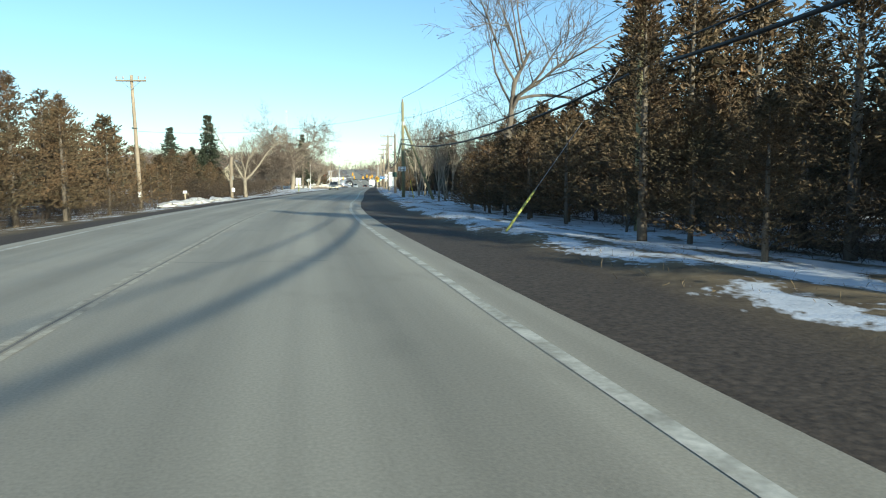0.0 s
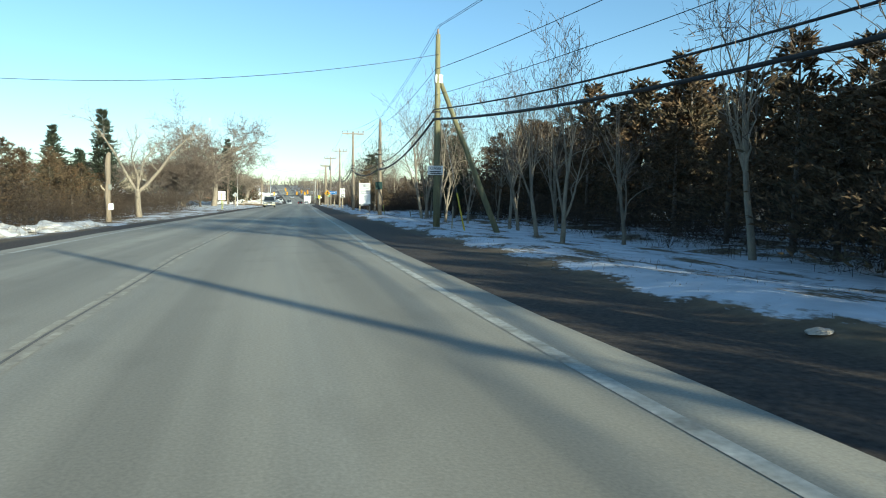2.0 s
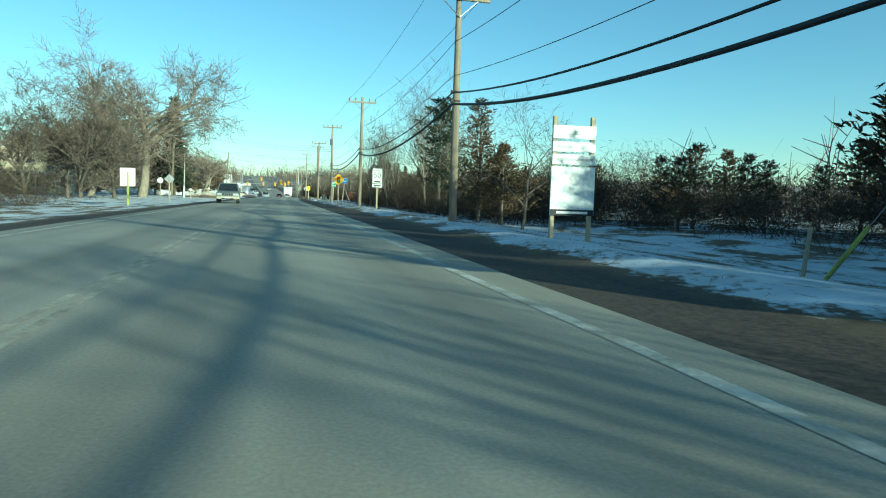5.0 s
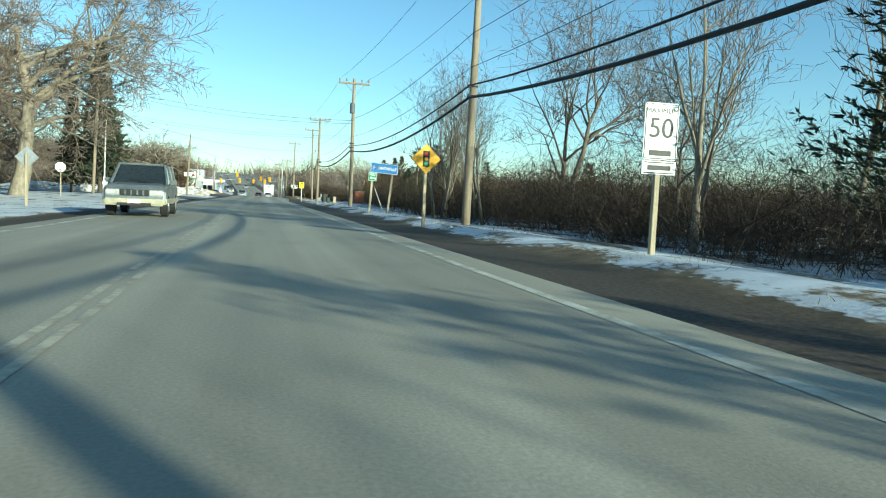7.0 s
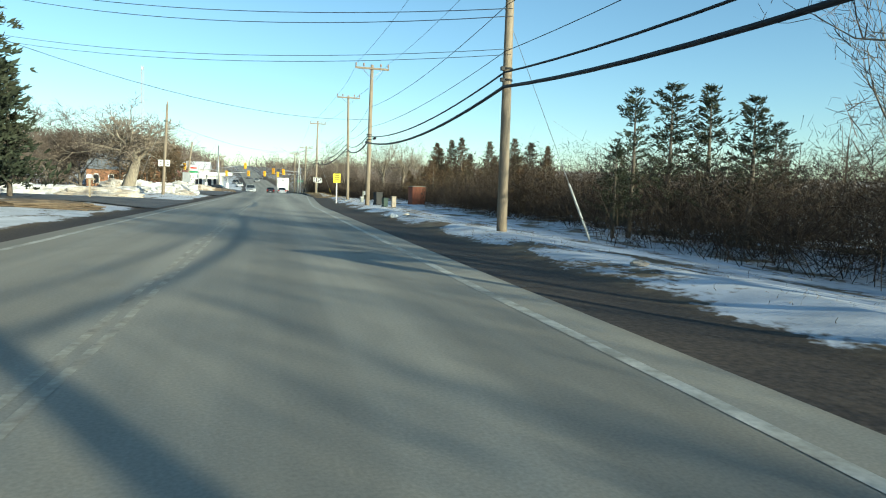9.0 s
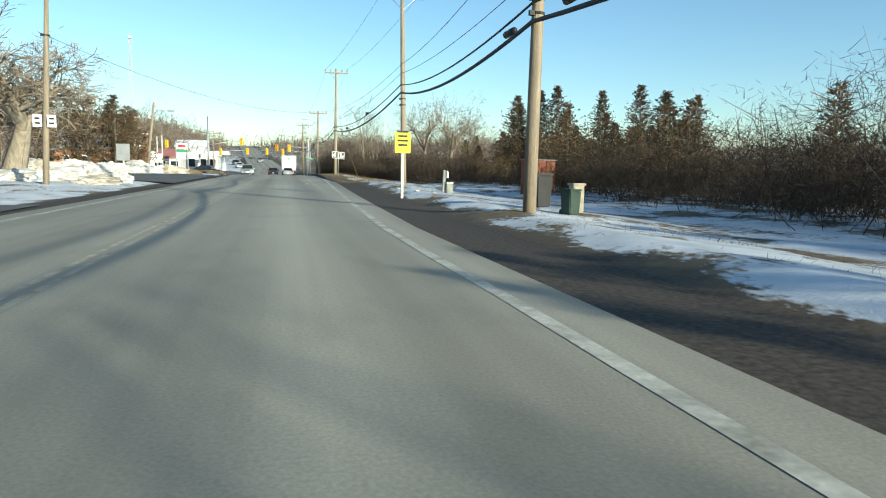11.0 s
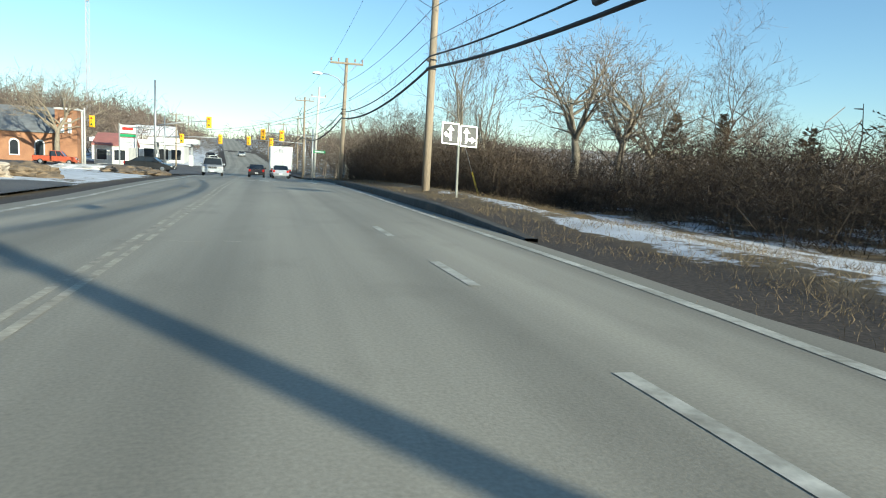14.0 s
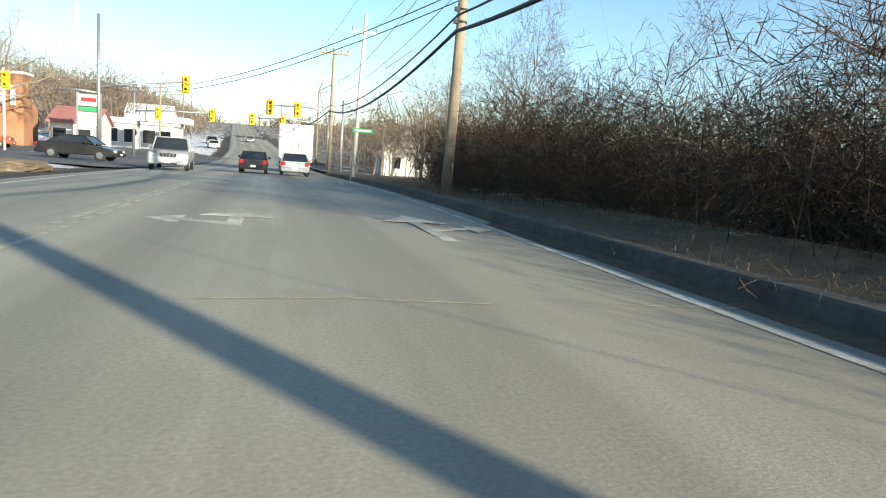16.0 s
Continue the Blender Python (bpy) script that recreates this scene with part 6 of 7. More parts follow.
ls1 = post_sign("traffic_sign", -9.4, 118.3, 0.9, 1.15, 1.95, SIGN_WHITE, "pale blank-looking sign panel on a green post", post=GUARD_GREEN, post_r=0.07)
dia2 = thing("traffic_sign", "grey diamond sign seen from behind on a post", "road sign", (-9.1, 132.8, foot_z(-9.1, 132.8)))
part("post", Geo().box(0, -0.05, 1.0, 0.09, 0.09, 2.4), WOOD_POST, dia2, bevel=0.006)
part("panel", Geo().prism([(-0.42, 2.05), (0, 1.63), (0.42, 2.05), (0, 2.47)], -0.004, 0.01, "y"), SIGN_GREYBACK, dia2)
stop = thing("traffic_sign", "grey back of an octagonal stop sign on a post", "road sign", (-13.2, 153.5, foot_z(-13.2, 153.5)), 20)
part("post", Geo().box(0, -0.05, 0.9, 0.08, 0.08, 2.2), WOOD_POST, stop, bevel=0.006)
part("panel", Geo().prism([(0.34 * math.cos(math.pi / 8 + i * math.pi / 4), 2.1 + 0.34 * math.sin(math.pi / 8 + i * math.pi / 4)) for i in range(8)], -0.004, 0.01, "y"), SIGN_GREYBACK, stop)
tall = thing("marker_post", "thin pale metal post with a white lower sleeve", "post", (-10.9, 155.2, foot_z(-10.9, 155.2)))
part("pole", Geo().tube([(0, 0, -0.2), (0.12, 0, 5.6)], [0.06, 0.045], 8), PALE_POLE, tall, smooth=True)
part("sleeve", Geo().tube([(0, 0, -0.1), (0.03, 0, 1.6)], [0.085, 0.08], 8), SIGN_WHITE, tall, "white sleeve", smooth=True)
utility_pole(-8.9, 191.8, 7.6, lean=(0.35, 0.1), r=0.13, label="wooden utility pole beside snow heaps", attach=(6.2,))
for dx in (-0.28, 0.25):
    plate("pole_sign", -8.75 + dx, 191.6, foot_z(-8.9, 191.8) + 2.75, 0.34, 0.5, SIGN_WHITE, "small white sign on a wooden pole", 2)
utility_pole(-13.7, 165.0, 9.9, lean=(0.4, 0), r=0.13, label="wooden utility pole among roadside trees", attach=(7.3, 9.4))
grey = post_sign("traffic_sign", -8.5, 204.5, 0.75, 1.0, 1.75, SIGN_GREYBACK, "grey-blue sign panel on a post beside snow", post=PALE_POLE)
guy_guard(-12.6, 200.0, -8.95, 191.9, 6.0, 1.0, GUARD_YELLOW, "yellow guard on a guy wire in snow")


def street_lamp(x, y, h, lean, reach, z_arm, side, label, material=WOOD_GREY, r=0.14):
    """A lamp arm on a tall pole."""
    p = thing("street_lamp", label, "street lamp", (x, y, foot_z(x, y)), group="street lamps")
    part("pole", Geo().tube([(0, 0, -0.3), (lean[0], lean[1], h)], [r, r * 0.7], 10), material, p, smooth=True)
    b = Vector((lean[0], lean[1], h)) * (z_arm / h)
    pts = [b, b + Vector((side * reach * 0.3, 0, 0.5)), b + Vector((side * reach * 0.7, 0, 0.62)), b + Vector((side * reach, 0, 0.58))]
    part("arm", Geo().tube(pts, [0.035] * 4, 8), METAL, p, smooth=True)
    e = pts[-1]
    part("head", Geo().prism([(e.x + side * a, e.z + c) for a, c in ((-0.05, 0.07), (0.2, 0.1), (0.55, 0.05), (0.6, 0), (0.5, -0.06), (0.1, -0.09), (-0.05, -0.03))], e.y - 0.13, e.y + 0.13, "y"), METAL, p, "grey cobra lamp head", bevel=0.02)
    return p


street_lamp(-11.05, 226.0, 6.6, (0.8, 0.3), 1.3, 5.3, 1, "leaning wooden pole with a cobra-head street lamp")
lp = thing("street_lamp", "cobra-head lamp arm bolted to a utility pole", "street lamp", (5.42, 245.65, 0), group="street lamps")
pts = [Vector((0, -0.12, 6.2)), Vector((-0.5, -0.15, 6.75)), Vector((-1.1, -0.15, 6.95)), Vector((-1.5, -0.15, 6.95))]
part("arm", Geo().tube(pts, [0.03] * 4, 8), METAL, lp, smooth=True)
part("head", Geo().prism([(-1.45, 7.0), (-1.7, 7.05), (-2.1, 7.0), (-2.12, 6.93), (-1.6, 6.86), (-1.45, 6.9)], -0.28, -0.02, "y"), METAL, lp, bevel=0.02)

wsign = thing("notice_board", "white notice board on two short posts", "sign board", (-11.2, 231.7, foot_z(-11.2, 231.7)), 0)
for sx in (-0.5, 0.5):
    part("post", Geo().box(sx, 0.05, 0.8, 0.09, 0.09, 1.9), WOOD_POST, wsign, bevel=0.006)
part("panel", Geo().box(0, 0, 1.65, 1.3, 0.03, 0.85), SIGN_WHITE, wsign, bevel=0.006)
for i in range(3):
    part("text_bar", Geo().box(-0.05 * i, -0.02, 1.9 - 0.22 * i, 0.95 - 0.15 * i, 0.006, 0.07), SIGN_GREYBACK, wsign)

# white pole with a green street-name blade
wp = thing("light_pole", "pale pole with a short top arm and a green name blade", "pole", (4.95, 263.8, road_z(263.8)))
part("pole", Geo().tube([(0, 0, -0.3), (0.3, 0, 8.4)], [0.13, 0.09], 10), PALE_POLE, wp, smooth=True)
part("arm", Geo().box(0.27, 0, 7.5, 1.3, 0.08, 0.08), METAL, wp)
for s in (-0.6, 0.6):
    part("insulator", Geo().tube([(0.27 + s, 0, 7.5), (0.27 + s, 0, 7.72)], [0.05, 0.06], 8), PORCELAIN, wp)
part("name_blade", Geo().box(0.45, -0.12, 2.6, 1.1, 0.02, 0.22), SIGN_GREEN, wp, "green street-name blade")
part("text_bar", Geo().box(0.45, -0.134, 2.6, 0.8, 0.006, 0.08), SIGN_WHITE, wp)

# ---- the crossing: mast arms and signals ----


def signal(x, y, z, parent):
    s = part("signal_head", Geo().box(x, y, z, 0.36, 0.24, 1.05), SIGNAL_YELLOW, parent, "yellow three-lamp signal housing", bevel=0.02)
    part("backplate", Geo().box(x, y + 0.1, z, 0.56, 0.02, 1.25), SIGNAL_YELLOW, parent)
    for dz, m in ((0.33, LENS_RED), (0, LENS_AMBER), (-0.33, LENS_GREEN)):
        part("lens", Geo().tube([(x, y - 0.115, z + dz), (x, y - 0.135, z + dz)], [0.12, 0.11], 12), m, s)
        part("visor", Geo().prism([(x + 0.14 * math.cos(a), z + dz + 0.14 * math.sin(a)) for a in np.linspace(0, math.pi, 9)] + [(x + 0.125 * math.cos(a), z + dz + 0.125 * math.sin(a)) for a in np.linspace(math.pi, 0, 9)], y - 0.3, y - 0.12, "y"), SIGNAL_YELLOW, s)


def mast(x, y, h, arms, label):
    """A pole with arms out to signal heads: each arm is (end x, end y, height at the pole, height at the end, places along it)."""
    z0 = road_z(y)
    p = thing("signal_mast", label, "traffic signal", (x, y, z0), group="traffic signals")
    part("pole", Geo().tube([(0, 0, -0.4), (0, 0, h)], [0.14, 0.09], 10), METAL, p, smooth=True)
    for ex, ey, za, zb, at in arms:
        a, b = Vector((0, 0, za)), Vector((ex - x, ey - y, zb))
        part("mast_arm", Geo().tube([a, a.lerp(b, 0.5) + Vector((0, 0, 0.12)), b], [0.08, 0.065, 0.045], 8), METAL, p, smooth=True)
        for u in at:
            q = a.lerp(b, u)
            signal(q.x, q.y - 0.12, q.z - 0.15, p)
    return p


mast(-10.7, 279.4, 9.8, [(-5.3, 281.5, 5.0, 6.0, (0.98,)), (-13.4, 279.4, 4.6, 4.6, ())], "tall grey signal mast with a long arm and yellow signal")
mast(6.4, 286.0, 6.2, [(0.4, 286.5, 5.2, 5.3, (0.62, 0.99))], "grey signal mast with two yellow signals on its arm")
mast(-12.5, 300.5, 7.4, [(-5.2, 300.5, 4.6, 4.9, (0.3, 0.99))], "grey signal mast with two yellow signals on its arm")
mast(6.6, 304.0, 6.6, [(-1.6, 304.0, 4.9, 5.0, (0.6, 0.99))], "grey signal mast with two yellow signals on its arm")
side_sig = thing("signal_post", "short post with a yellow side signal", "traffic signal", (-18.6, 284.0, foot_z(-18.6, 284.0)), group="traffic signals")
part("pole", Geo().tube([(0, 0, -0.3), (0, 0, 6.6)], [0.12, 0.09], 10), PALE_POLE, side_sig, smooth=True)
signal(0.75, -0.1, 5.2, side_sig)
part("bracket", Geo().box(0.35, 0, 5.3, 0.7, 0.06, 0.06), METAL, side_sig)
post4 = solid("bollard_pole", Geo().tube([(0, 0, -0.3), (0, 0, 6.7)], [0.12, 0.09], 10), PALE_POLE, "plain pale service pole on the forecourt", "pole", at=(-20.6, 291.5, foot_z(-20.6, 291.5)), smooth=True)
for x, y, h in ((-13.5, 322.0, 9.0), (-14.5, 352.0, 9.5), (-17.0, 385.0, 9.5), (6.2, 318.0, 9.5), (4.6, 345.0, 9.0), (2.0, 380.0, 9.5)):
    utility_pole(x, y, h, arm=h - 0.35, r=0.13, label="distant wooden utility pole along the rising road", attach=())

gas = thing("price_sign", "tall two-post station sign with white and green panels", "sign board", (-18.7, 309.5, foot_z(-18.7, 309.5)))
for sx in (-1.15, 1.15):
    part("post", Geo().box(sx, 0, 3.0, 0.18, 0.18, 6.6), METAL, gas, bevel=0.01)
part("panel", Geo().box(0, -0.05, 5.5, 2.1, 0.2, 1.2), SIGN_WHITE, gas, bevel=0.02)
part("stripe", Geo().box(0, -0.16, 5.55, 1.5, 0.01, 0.45), SIGN_RED, gas)
part("panel", Geo().box(0, -0.05, 4.55, 2.1, 0.2, 0.4), SIGN_GREEN, gas, "green sign panel", bevel=0.02)
part("panel", Geo().box(0, -0.05, 3.5, 2.1, 0.2, 1.4), SIGN_WHITE, gas, bevel=0.02)
for i in range(3):
    part("text_bar", Geo().box(0, -0.16, 3.95 - 0.4 * i, 1.5, 0.01, 0.14), SIGN_GREYBACK, gas)

# lattice mast far off
lat = thing("radio_mast", "tall pale lattice radio mast far off", "radio mast", (-50.5, 427.0, foot_z(-50.5, 427.0)))
hm = 38.0
for i in range(3):
    a = 2 * math.pi * i / 3
    part("leg", Geo().tube([(0.6 * math.cos(a), 0.6 * math.sin(a), -0.5), (0.6 * math.cos(a), 0.6 * math.sin(a), hm)], [0.09, 0.09], 5), TOWER_PAINT, lat)
g = Geo()
for k in range(19):
    for i in range(3):
        a, b = 2 * math.pi * i / 3, 2 * math.pi * (i + 1) / 3
        g.tube([(0.6 * math.cos(a), 0.6 * math.sin(a), k * 2), (0.6 * math.cos(b), 0.6 * math.sin(b), k * 2 + 2)], [0.05, 0.05], 4)
part("lattice", g, TOWER_PAINT, lat)
part("aerial", Geo().box(0, 0, hm - 1.2, 0.9, 0.9, 1.3), TOWER_PAINT, lat, bevel=0.1)

# ---- buildings ----


def gable_house(name, x, y, w, d, wall, ridge, turn, wall_m, roof_m, label, windows, axis="x", chimney=False):
    """A house with a pitched roof; windows are (side, along, sill height, width, height)."""
    h = thing(name, label, "house", (x, y, foot_z(x, y) - 0.1), turn)
    part("wall", Geo().box(0, 0, wall / 2, w, d, wall), wall_m, h)
    o = 0.35
    if axis == "x":
        part("gable", Geo().prism([(-d / 2, wall), (d / 2, wall), (0, ridge)], -w / 2 + 0.02, w / 2 - 0.02, "x"), wall_m, h)
        for s in (-1, 1):
            part("roof", Geo().prism([(s * (d / 2 + o), wall - o * (ridge - wall) / (d / 2)), (0, ridge), (0, ridge + 0.18), (s * (d / 2 + o), wall - o * (ridge - wall) / (d / 2) + 0.18)], -w / 2 - o, w / 2 + o, "x"), roof_m, h)
    else:
        part("gable", Geo().prism([(-w / 2, wall), (w / 2, wall), (0, ridge)], -d / 2 + 0.02, d / 2 - 0.02, "y"), wall_m, h)
        for s in (-1, 1):
            part("roof", Geo().prism([(s * (w / 2 + o), wall - o * (ridge - wall) / (w / 2)), (0, ridge), (0, ridge + 0.18), (s * (w / 2 + o), wall - o * (ridge - wall) / (w / 2) + 0.18)], -d / 2 - o, d / 2 + o, "y"), roof_m, h)
    for side, u, z, ww, hh in windows:
        if side in "fb":
            yy = (-d / 2 - 0.03) if side == "f" else d / 2 + 0.03
            win = part("window", Geo().box(u, yy, z + hh / 2, ww + 0.2, 0.06, hh + 0.2), SIGN_WHITE, h, "white window frame", bevel=0.01)
            part("pane", Geo().box(u, yy + (-0.03 if side == "f" else 0.03), z + hh / 2, ww, 0.02, hh), WINDOW_DARK, win)
        else:
            xx = w / 2 + 0.03 if side == "r" else -w / 2 - 0.03
            win = part("window", Geo().box(xx, u, z + hh / 2, 0.06, ww + 0.2, hh + 0.2), SIGN_WHITE, h, "white window frame", bevel=0.01)
            part("pane", Geo().box(xx + (0.03 if side == "r" else -0.03), u, z + hh / 2, 0.02, ww, hh), WINDOW_DARK, win)
    if chimney:
        part("chimney", Geo().box(w * 0.2, 0, ridge + 0.3, 0.6, 0.6, 1.4), BRICK_WALL, h, bevel=0.02)
    return h


gable_house("house", -27.5, 158.0, 6.5, 7.5, 4.2, 6.8, 0, SIDING_CREAM, ROOF_GREY, "cream two-storey house with a grey gable roof", [("f", -1.4, 1.0, 1.0, 1.2), ("f", 1.4, 1.0, 1.0, 1.2), ("f", 0.6, 3.6, 0.9, 1.1), ("r", -1.5, 1.0, 1.0, 1.2), ("r", 1.5, 1.0, 1.0, 1.2)], "y", True)
gable_house("house", -32.5, 151.0, 6.0, 5.0, 2.6, 4.6, 0, SIDING_WHITE, ROOF_SNOW, "low white outbuilding with a snowy gable roof", [("f", 0.0, 0.9, 1.2, 1.0)], "y")
porch = thing("porch", "cream open porch with posts before the house", "porch", (-25.5, 153.0, foot_z(-25.5, 153.0)))
part("deck", Geo().box(0, 0, 0.25, 4.0, 1.8, 0.5), SIDING_CREAM, porch, bevel=0.02)
for sx in (-1.9, 0, 1.9):
    part("post", Geo().box(sx, -0.8, 1.4, 0.12, 0.12, 1.9), SIGN_WHITE, porch, bevel=0.01)
part("roof", Geo().box(0, 0, 2.42, 4.4, 2.2, 0.16), ROOF_SNOW, porch, bevel=0.02)

hall = gable_house("brick_hall", -37.0, 322.0, 15.0, 13.0, 4.6, 8.4, 0, BRICK_WALL, ROOF_GREY, "orange brick hall with arched windows and a grey roof", [], "x")
for u in (-5.2, -1.8, 1.6, 5.0):
    arch = [(u - 0.55, 1.0), (u + 0.55, 1.0)] + [(u + 0.55 * math.cos(a), 2.6 + 0.55 * math.sin(a)) for a in np.linspace(0, math.pi, 9)]
    win = part("window", Geo().prism([(u + (a - u) * 1.25, 1.85 + (b - 1.85) * 1.16) for a, b in arch], -6.58, -6.48, "y"), SIGN_WHITE, hall, "white arched window frame")
    part("pane", Geo().prism(arch, -6.62, -6.585, "y"), WINDOW_DARK, win)
tower = part("tower", Geo().box(8.9, -6.2, 3.9, 3.0, 3.0, 8.2), BRICK_WALL, hall, "square brick tower", bevel=0.03)
part("cornice", Geo().box(8.9, -6.2, 8.1, 3.3, 3.3, 0.3), SIGN_WHITE, hall, bevel=0.03)
for u in (8.4, 9.4):
    part("window", Geo().box(u, -7.74, 5.6, 0.5, 0.08, 2.2), SIGN_WHITE, hall, "tall pale tower window", bevel=0.01)
gable_house("shop", -22.6, 322.0, 5.0, 8.0, 3.2, 5.0, 0, SIDING_WHITE, ROOF_RED, "small white shop with a faded red roof", [("f", -1.4, 0.8, 1.4, 1.6), ("f", 1.2, 0.8, 1.6, 1.6)], "x")
store = thing("station_shop", "long white flat-roofed station shop", "shop", (-22.0, 343.0, foot_z(-22.0, 343.0) - 0.2))
part("wall", Geo().box(0, 0, 1.8, 16.0, 9.0, 3.6), SIDING_WHITE, store)
part("fascia", Geo().box(0, -0.1, 3.75, 16.6, 9.8, 0.7), SIGN_WHITE, store, "white fascia band", bevel=0.03)
for u in (-6, -3.4, -0.8, 1.8, 4.4, 6.6):
    win = part("window", Geo().box(u, -4.54, 1.6, 1.9, 0.08, 2.2), SIGN_WHITE, store, bevel=0.01)
    part("pane", Geo().box(u, -4.6, 1.6, 1.7, 0.03, 2.0), WINDOW_DARK, win)
part("snow_cover", Geo().box(0, 0, 4.14, 15.8, 9.0, 0.12), ROOF_SNOW, store, bevel=0.04)
canopy = thing("pump_canopy", "white station canopy on steel columns", "canopy", (-14.5, 329.0, foot_z(-14.5, 329.0)))
part("roof", Geo().box(0, 0, 4.2, 8.0, 6.0, 0.8), SIGN_WHITE, canopy, bevel=0.04)
for sx in (-2.8, 2.8):
    part("column", Geo().box(sx, 0, 1.9, 0.35, 0.35, 4.0), METAL, canopy, bevel=0.02)
    part("pump", Geo().box(sx, -0.9, 0.9, 0.7, 0.5, 1.8), SIGN_WHITE, canopy, "white fuel pump", bevel=0.04)
gable_house("house", 14.5, 301.0, 5.0, 6.0, 3.0, 5.2, 0, SIDING_WHITE, ROOF_GREY, "small white house behind roadside trees", [("f", -1.2, 0.9, 0.9, 1.2), ("f", 1.2, 0.9, 0.9, 1.2)], "y")
gable_house("house", -26.0, 390.0, 9.0, 8.0, 4.2, 6.6, 0, SIDING_WHITE, ROOF_SNOW, "pale house with a snowy roof along the rising road", [("f", -2, 1, 1, 1.3), ("f", 2, 1, 1, 1.3)], "x")

# ---- vehicles ----


def wheel(parent, x, y, r, width, side):
    t = part("wheel", Geo().tube([(x - width / 2, y, r), (x - width * 0.4, y, r), (x + width * 0.4, y, r), (x + width / 2, y, r)], [r * 0.9, r, r, r * 0.9], 20), TYRE, parent, "black tyre", smooth=False)
    xx = x + side * (width / 2 + 0.004)
    part("rim", Geo().tube([(xx - side * 0.02, y, r), (xx + side * 0.012, y, r), (xx + side * 0.02, y, r)], [r * 0.62, r * 0.58, r * 0.2], 16), RIM, t)


def car(name, x, y, turn, paint, label, kind="sedan", lower=None, length=4.5, width=1.78, z=None):
    """A car whose front looks along its local -y: shaped body, glasshouse, lamps, bumpers, wheels."""
    c = thing(name, label, "car", (x, y, (road_z(y) + 0.02) if z is None else z), turn)
    L, W = length / 2, width / 2
    if kind == "sedan":
        prof = [(-L, 0.42), (-L + 0.06, 0.66), (-L + 1.1, 0.9), (-0.2, 0.96), (L - 0.9, 0.98), (L - 0.08, 0.94), (L, 0.6), (L - 0.05, 0.3), (-L + 0.1, 0.26)]
        base, top, roof = (-L + 1.15, L - 0.55), (-0.45, L - 1.45), 1.43
    elif kind == "suv":
        prof = [(-L, 0.5), (-L + 0.04, 0.86), (-L + 0.25, 1.0), (-L + 1.15, 1.08), (L - 0.1, 1.1), (L, 1.0), (L, 0.55), (L - 0.08, 0.4), (-L + 0.1, 0.38)]
        base, top, roof = (-L + 1.05, L - 0.06), (-L + 1.75, L - 0.3), 1.76
    else:
        prof = [(-L, 0.5), (-L + 0.04, 0.95), (-L + 0.2, 1.08), (-L + 1.4, 1.14), (L - 0.02, 1.14), (L, 0.6), (L - 0.08, 0.48), (-L + 0.1, 0.45)]
        base, top, roof = (-L + 1.35, L - 1.9), (-L + 1.95, L - 2.05), 1.84
    part("body", Geo().prism(prof, -W, W, "x"), paint, c, bevel=0.07)
    if lower:
        part("lower_body", Geo().box(0, 0, prof[0][1] + 0.03, width + 0.05, length - 0.16, 0.24), lower, c, "beige lower cladding", bevel=0.04)
    belt = prof[4][1] - 0.02
    g = Geo()
    for (y0, y1), w, zz in ((base, W - 0.06, belt), (top, W - 0.2, roof)):
        g.v += [(-w, y0, zz), (w, y0, zz), (w, y1, zz), (-w, y1, zz)]
    g.f += [(3, 2, 1, 0), (4, 5, 6, 7), (0, 1, 5, 4), (1, 2, 6, 5), (2, 3, 7, 6), (3, 0, 4, 7)]
    part("glasshouse", g, GLASS_DARK, c, "dark tinted glass", bevel=0.05)
    part("roof", Geo().box(0, (top[0] + top[1]) / 2, roof + 0.005, (W - 0.2) * 2, top[1] - top[0], 0.06), paint, c, bevel=0.025)
    for s in (-1, 1):
        for (ya, za), (yb, zb) in (((base[0], belt), (top[0], roof)), ((base[1], belt), (top[1], roof)), (((base[0] + base[1]) / 2, belt), ((top[0] + top[1]) / 2, roof))):
            part("pillar", Geo().tube([(s * (W - 0.055), ya, za - 0.02), (s * (W - 0.195), yb, zb + 0.01)], [0.045, 0.04], 6), paint, c)
        part("headlamp", Geo().box(s * (W - 0.27), -L + 0.05, prof[1][1] - 0.08, 0.4, 0.12, 0.18), HEADLIGHT, c, "clear headlamp", bevel=0.03)
        part("tail_lamp", Geo().box(s * (W - 0.16), L - 0.03, prof[4][1] - 0.18, 0.26, 0.1, 0.26 if kind == "sedan" else 0.4), TAIL_RED, c, "red tail lamp", bevel=0.03)
        m = part("mirror", Geo().box(s * (W + 0.09), base[0] + 0.45, belt + 0.1, 0.2, 0.1, 0.16), paint, c, bevel=0.03)
        part("door_line", Geo().box(s * (W + 0.001), 0.1, 0.75, 0.008, 0.012, 0.5), PLASTIC_BLACK, c)
        for yy in (-L + 0.85, L - 0.9):
            wheel(c, s * (W - 0.1), yy, 0.33 if kind == "sedan" else 0.37, 0.22, s)
    grille = part("grille", Geo().box(0, -L + 0.0, prof[1][1] - 0.08, 0.78, 0.06, 0.2), PLASTIC_BLACK, c, "dark grille", bevel=0.02)
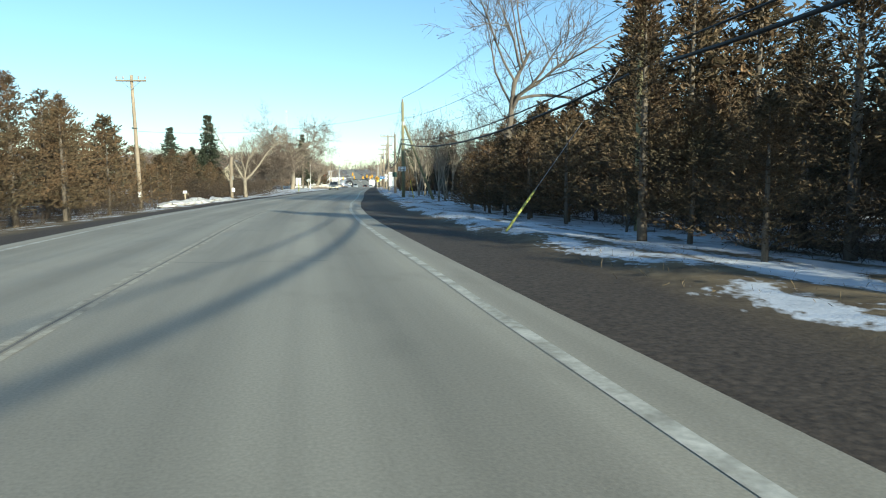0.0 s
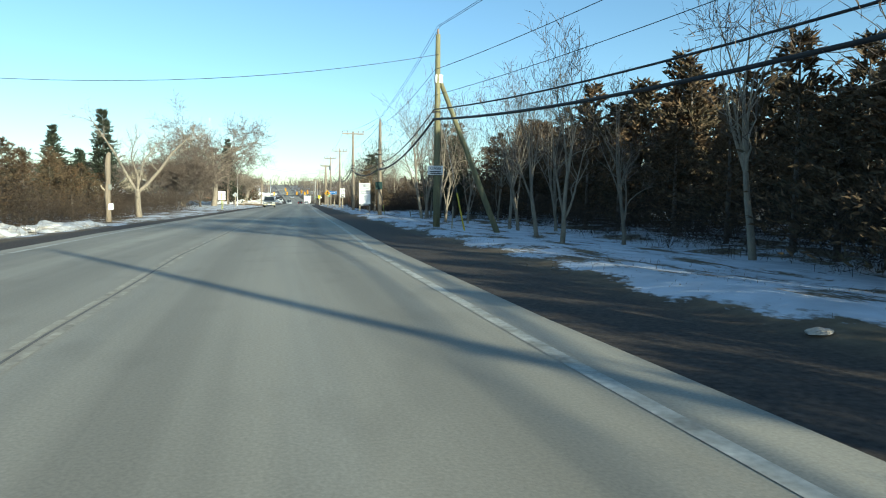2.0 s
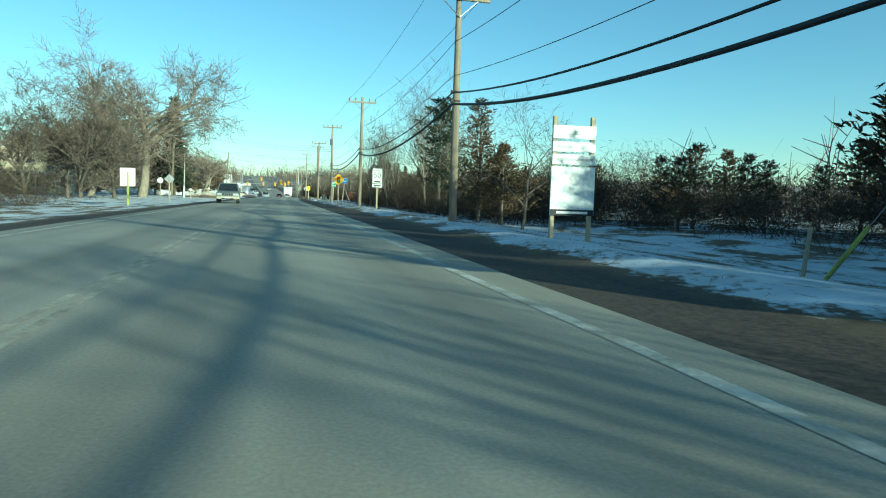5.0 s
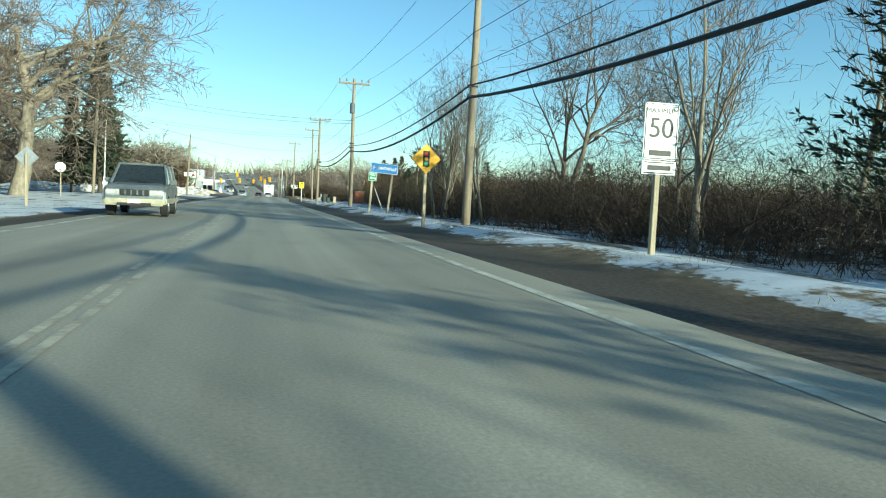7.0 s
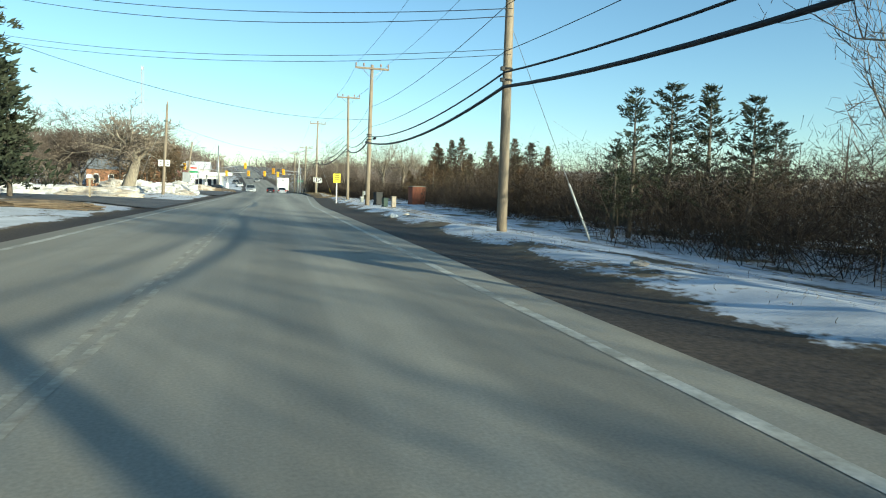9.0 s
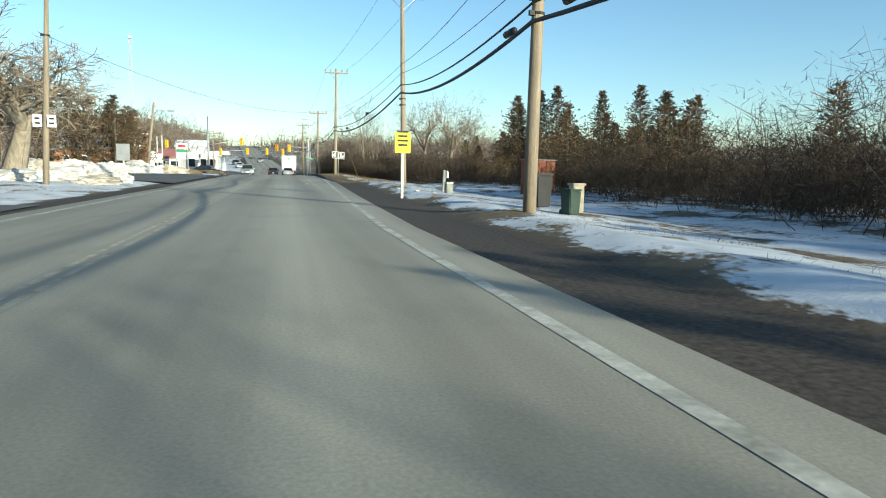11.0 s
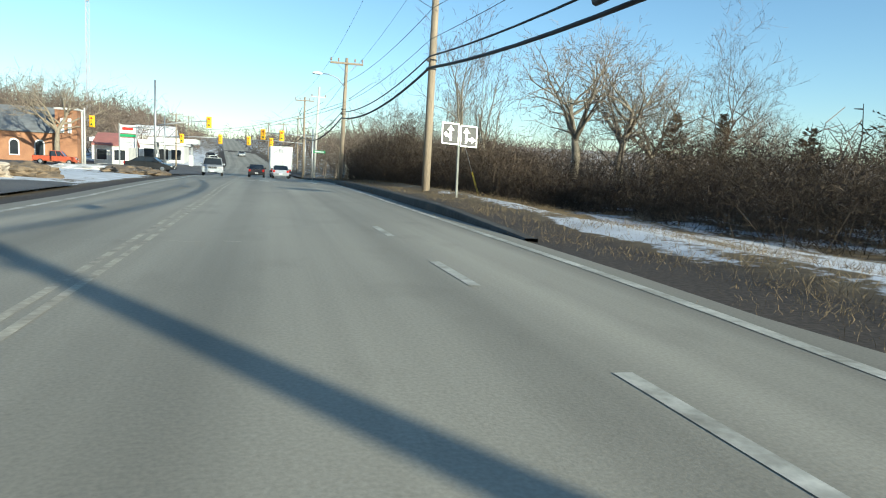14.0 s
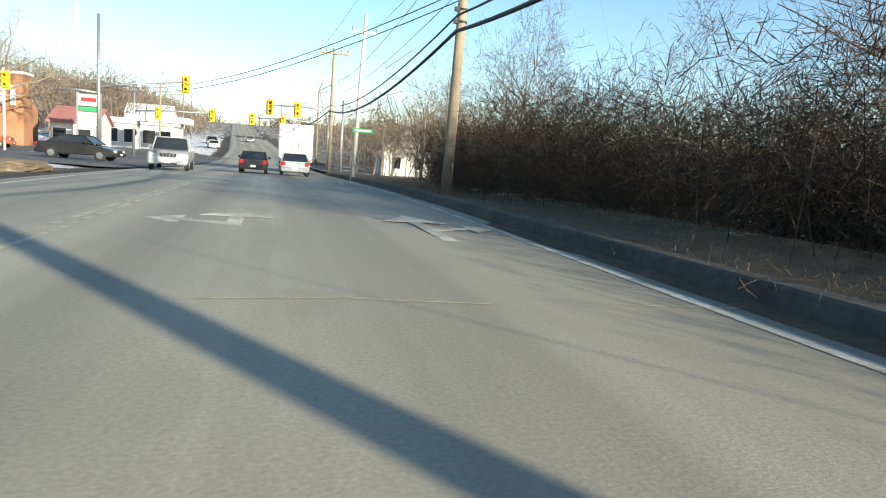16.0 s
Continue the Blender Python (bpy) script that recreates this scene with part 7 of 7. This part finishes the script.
    if kind != "sedan":
        for k in (-0.24, -0.08, 0.08, 0.24):
            part("grille_bar", Geo().box(k, -L - 0.035, prof[1][1] - 0.08, 0.05, 0.02, 0.17), CHROME, grille, "chrome bar")
        part("intake", Geo().box(0, -L - 0.1, prof[0][1] - 0.09, 0.9, 0.03, 0.09), PLASTIC_BLACK, c, "dark lower intake", bevel=0.01)
        part("hood", Geo().prism([(-L + 0.06, prof[1][1] + 0.02), (-L + 0.3, prof[2][1] + 0.03), (base[0] + 0.05, prof[3][1] + 0.035), (base[0] + 0.05, prof[3][1] - 0.05), (-L + 0.1, prof[1][1] - 0.05)], -W + 0.16, W - 0.16, "x"), paint, c, bevel=0.02)
    for k in (-1, 1):
        part("wiper", Geo().tube([(k * 0.1 + 0.3, base[0] - 0.02, belt + 0.03), (k * 0.1 - 0.3, base[0] + 0.16, belt + 0.17)], [0.008, 0.008], 4), PLASTIC_BLACK, c)
    part("front_bumper", Geo().box(0, -L - 0.01, prof[0][1] - 0.02, width - 0.05, 0.18, 0.22), lower or paint, c, bevel=0.05)
    part("rear_bumper", Geo().box(0, L + 0.01, prof[0][1] + 0.02, width - 0.05, 0.16, 0.22), lower or paint, c, bevel=0.05)
    part("plate_bar", Geo().box(0, -L - 0.105, prof[0][1] - 0.0, 0.34, 0.01, 0.12), SIGN_WHITE, c)
    part("plate_bar", Geo().box(0, L + 0.095, prof[0][1] + 0.1, 0.34, 0.01, 0.14), SIGN_WHITE, c)
    if kind == "pickup":
        part("bed", Geo().box(0, L - 0.95, 1.13, width - 0.2, 1.7, 0.1), PLASTIC_BLACK, c, "dark cargo bed")
    if kind == "suv":
        for s in (-1, 1):
            part("roof_rail", Geo().tube([(s * (W - 0.24), top[0] + 0.15, roof + 0.07), (s * (W - 0.24), top[1] - 0.15, roof + 0.07)], [0.02, 0.02], 6), PLASTIC_BLACK, c)
    return c


car("suv", -3.75, 125.2, 2, CAR_PEWTER, "pewter-grey sport utility car with beige lower body facing along the road", "suv", CAR_GOLD, 4.4, 1.68).scale = (0.94, 0.94, 0.84)
car("pickup", -3.8, 264.0, 3, CAR_SILVER, "silver-grey pickup truck facing along the road", "pickup", None, 5.2, 1.95).scale = (0.88, 0.88, 0.84)
car("sedan", -0.1, 268.5, 180, CAR_DARKRED, "near-black sedan waiting at the signals", "sedan").scale = (0.84, 0.84, 0.84)
car("suv", 2.1, 268.0, 180, CAR_SILVER, "pale silver car waiting at the signals", "sedan", None, 4.6, 1.82).scale = (0.84, 0.84, 0.86)
car("sedan", -10.4, 274.0, 82, CAR_BLACK, "black sedan crossing the forecourt", "sedan", z=foot_z(-10.4, 274.0) + 0.05)
car("pickup", -26.5, 303.0, 92, CAR_RED, "orange-red pickup parked by the brick hall", "pickup", None, 5.2, 1.9, z=foot_z(-26.5, 303.0) + 0.05)
for x, y, m, t in ((-9.5, 352.0, CAR_WHITE, 10), (-11.5, 372.0, CAR_BLACK, 12), (-5.0, 395.0, CAR_SILVER, 4)):
    car("sedan", x, y, t, m, "distant car on the rising road", "sedan", z=max(foot_z(x, y), road_z(y)) + 0.04)

truck = thing("box_truck", "white box truck waiting at the signals", "truck", (2.5, 284.5, road_z(284.5) + 0.03), 180)
part("cargo_box", Geo().box(0, 0.9, 2.25, 2.5, 6.6, 2.75), TRUCK_WHITE, truck, "white cargo box", bevel=0.03)
part("chassis", Geo().box(0, 0.4, 0.75, 1.1, 8.0, 0.25), PLASTIC_BLACK, truck)
part("cab", Geo().prism([(-4.5, 0.6), (-4.5, 1.4), (-4.0, 2.4), (-2.6, 2.45), (-2.6, 0.6)], -1.1, 1.1, "x"), TRUCK_WHITE, truck, bevel=0.06)
part("rear_frame", Geo().box(0, 4.21, 2.25, 2.44, 0.03, 2.66), METAL, truck, "steel rear frame")
for s in (-1, 1):
    part("rear_door", Geo().box(s * 0.58, 4.24, 2.3, 1.13, 0.03, 2.45), TRUCK_WHITE, truck, "white rear door", bevel=0.01)
    part("lock_rod", Geo().tube([(s * 0.2, 4.28, 1.1), (s * 0.2, 4.28, 3.5)], [0.02, 0.02], 6), METAL, truck)
    part("tail_lamp", Geo().box(s * 0.95, 4.25, 0.95, 0.3, 0.06, 0.14), TAIL_RED, truck)
    for yy in (-3.6, 2.6):
        wheel(truck, s * 1.0, yy, 0.45, 0.3, s)
part("bumper", Geo().box(0, 4.2, 0.6, 2.3, 0.12, 0.14), METAL, truck, bevel=0.02)
part("emblem", Geo().box(0.0, 4.26, 3.1, 0.5, 0.01, 0.4), SIGN_GREYBACK, truck)
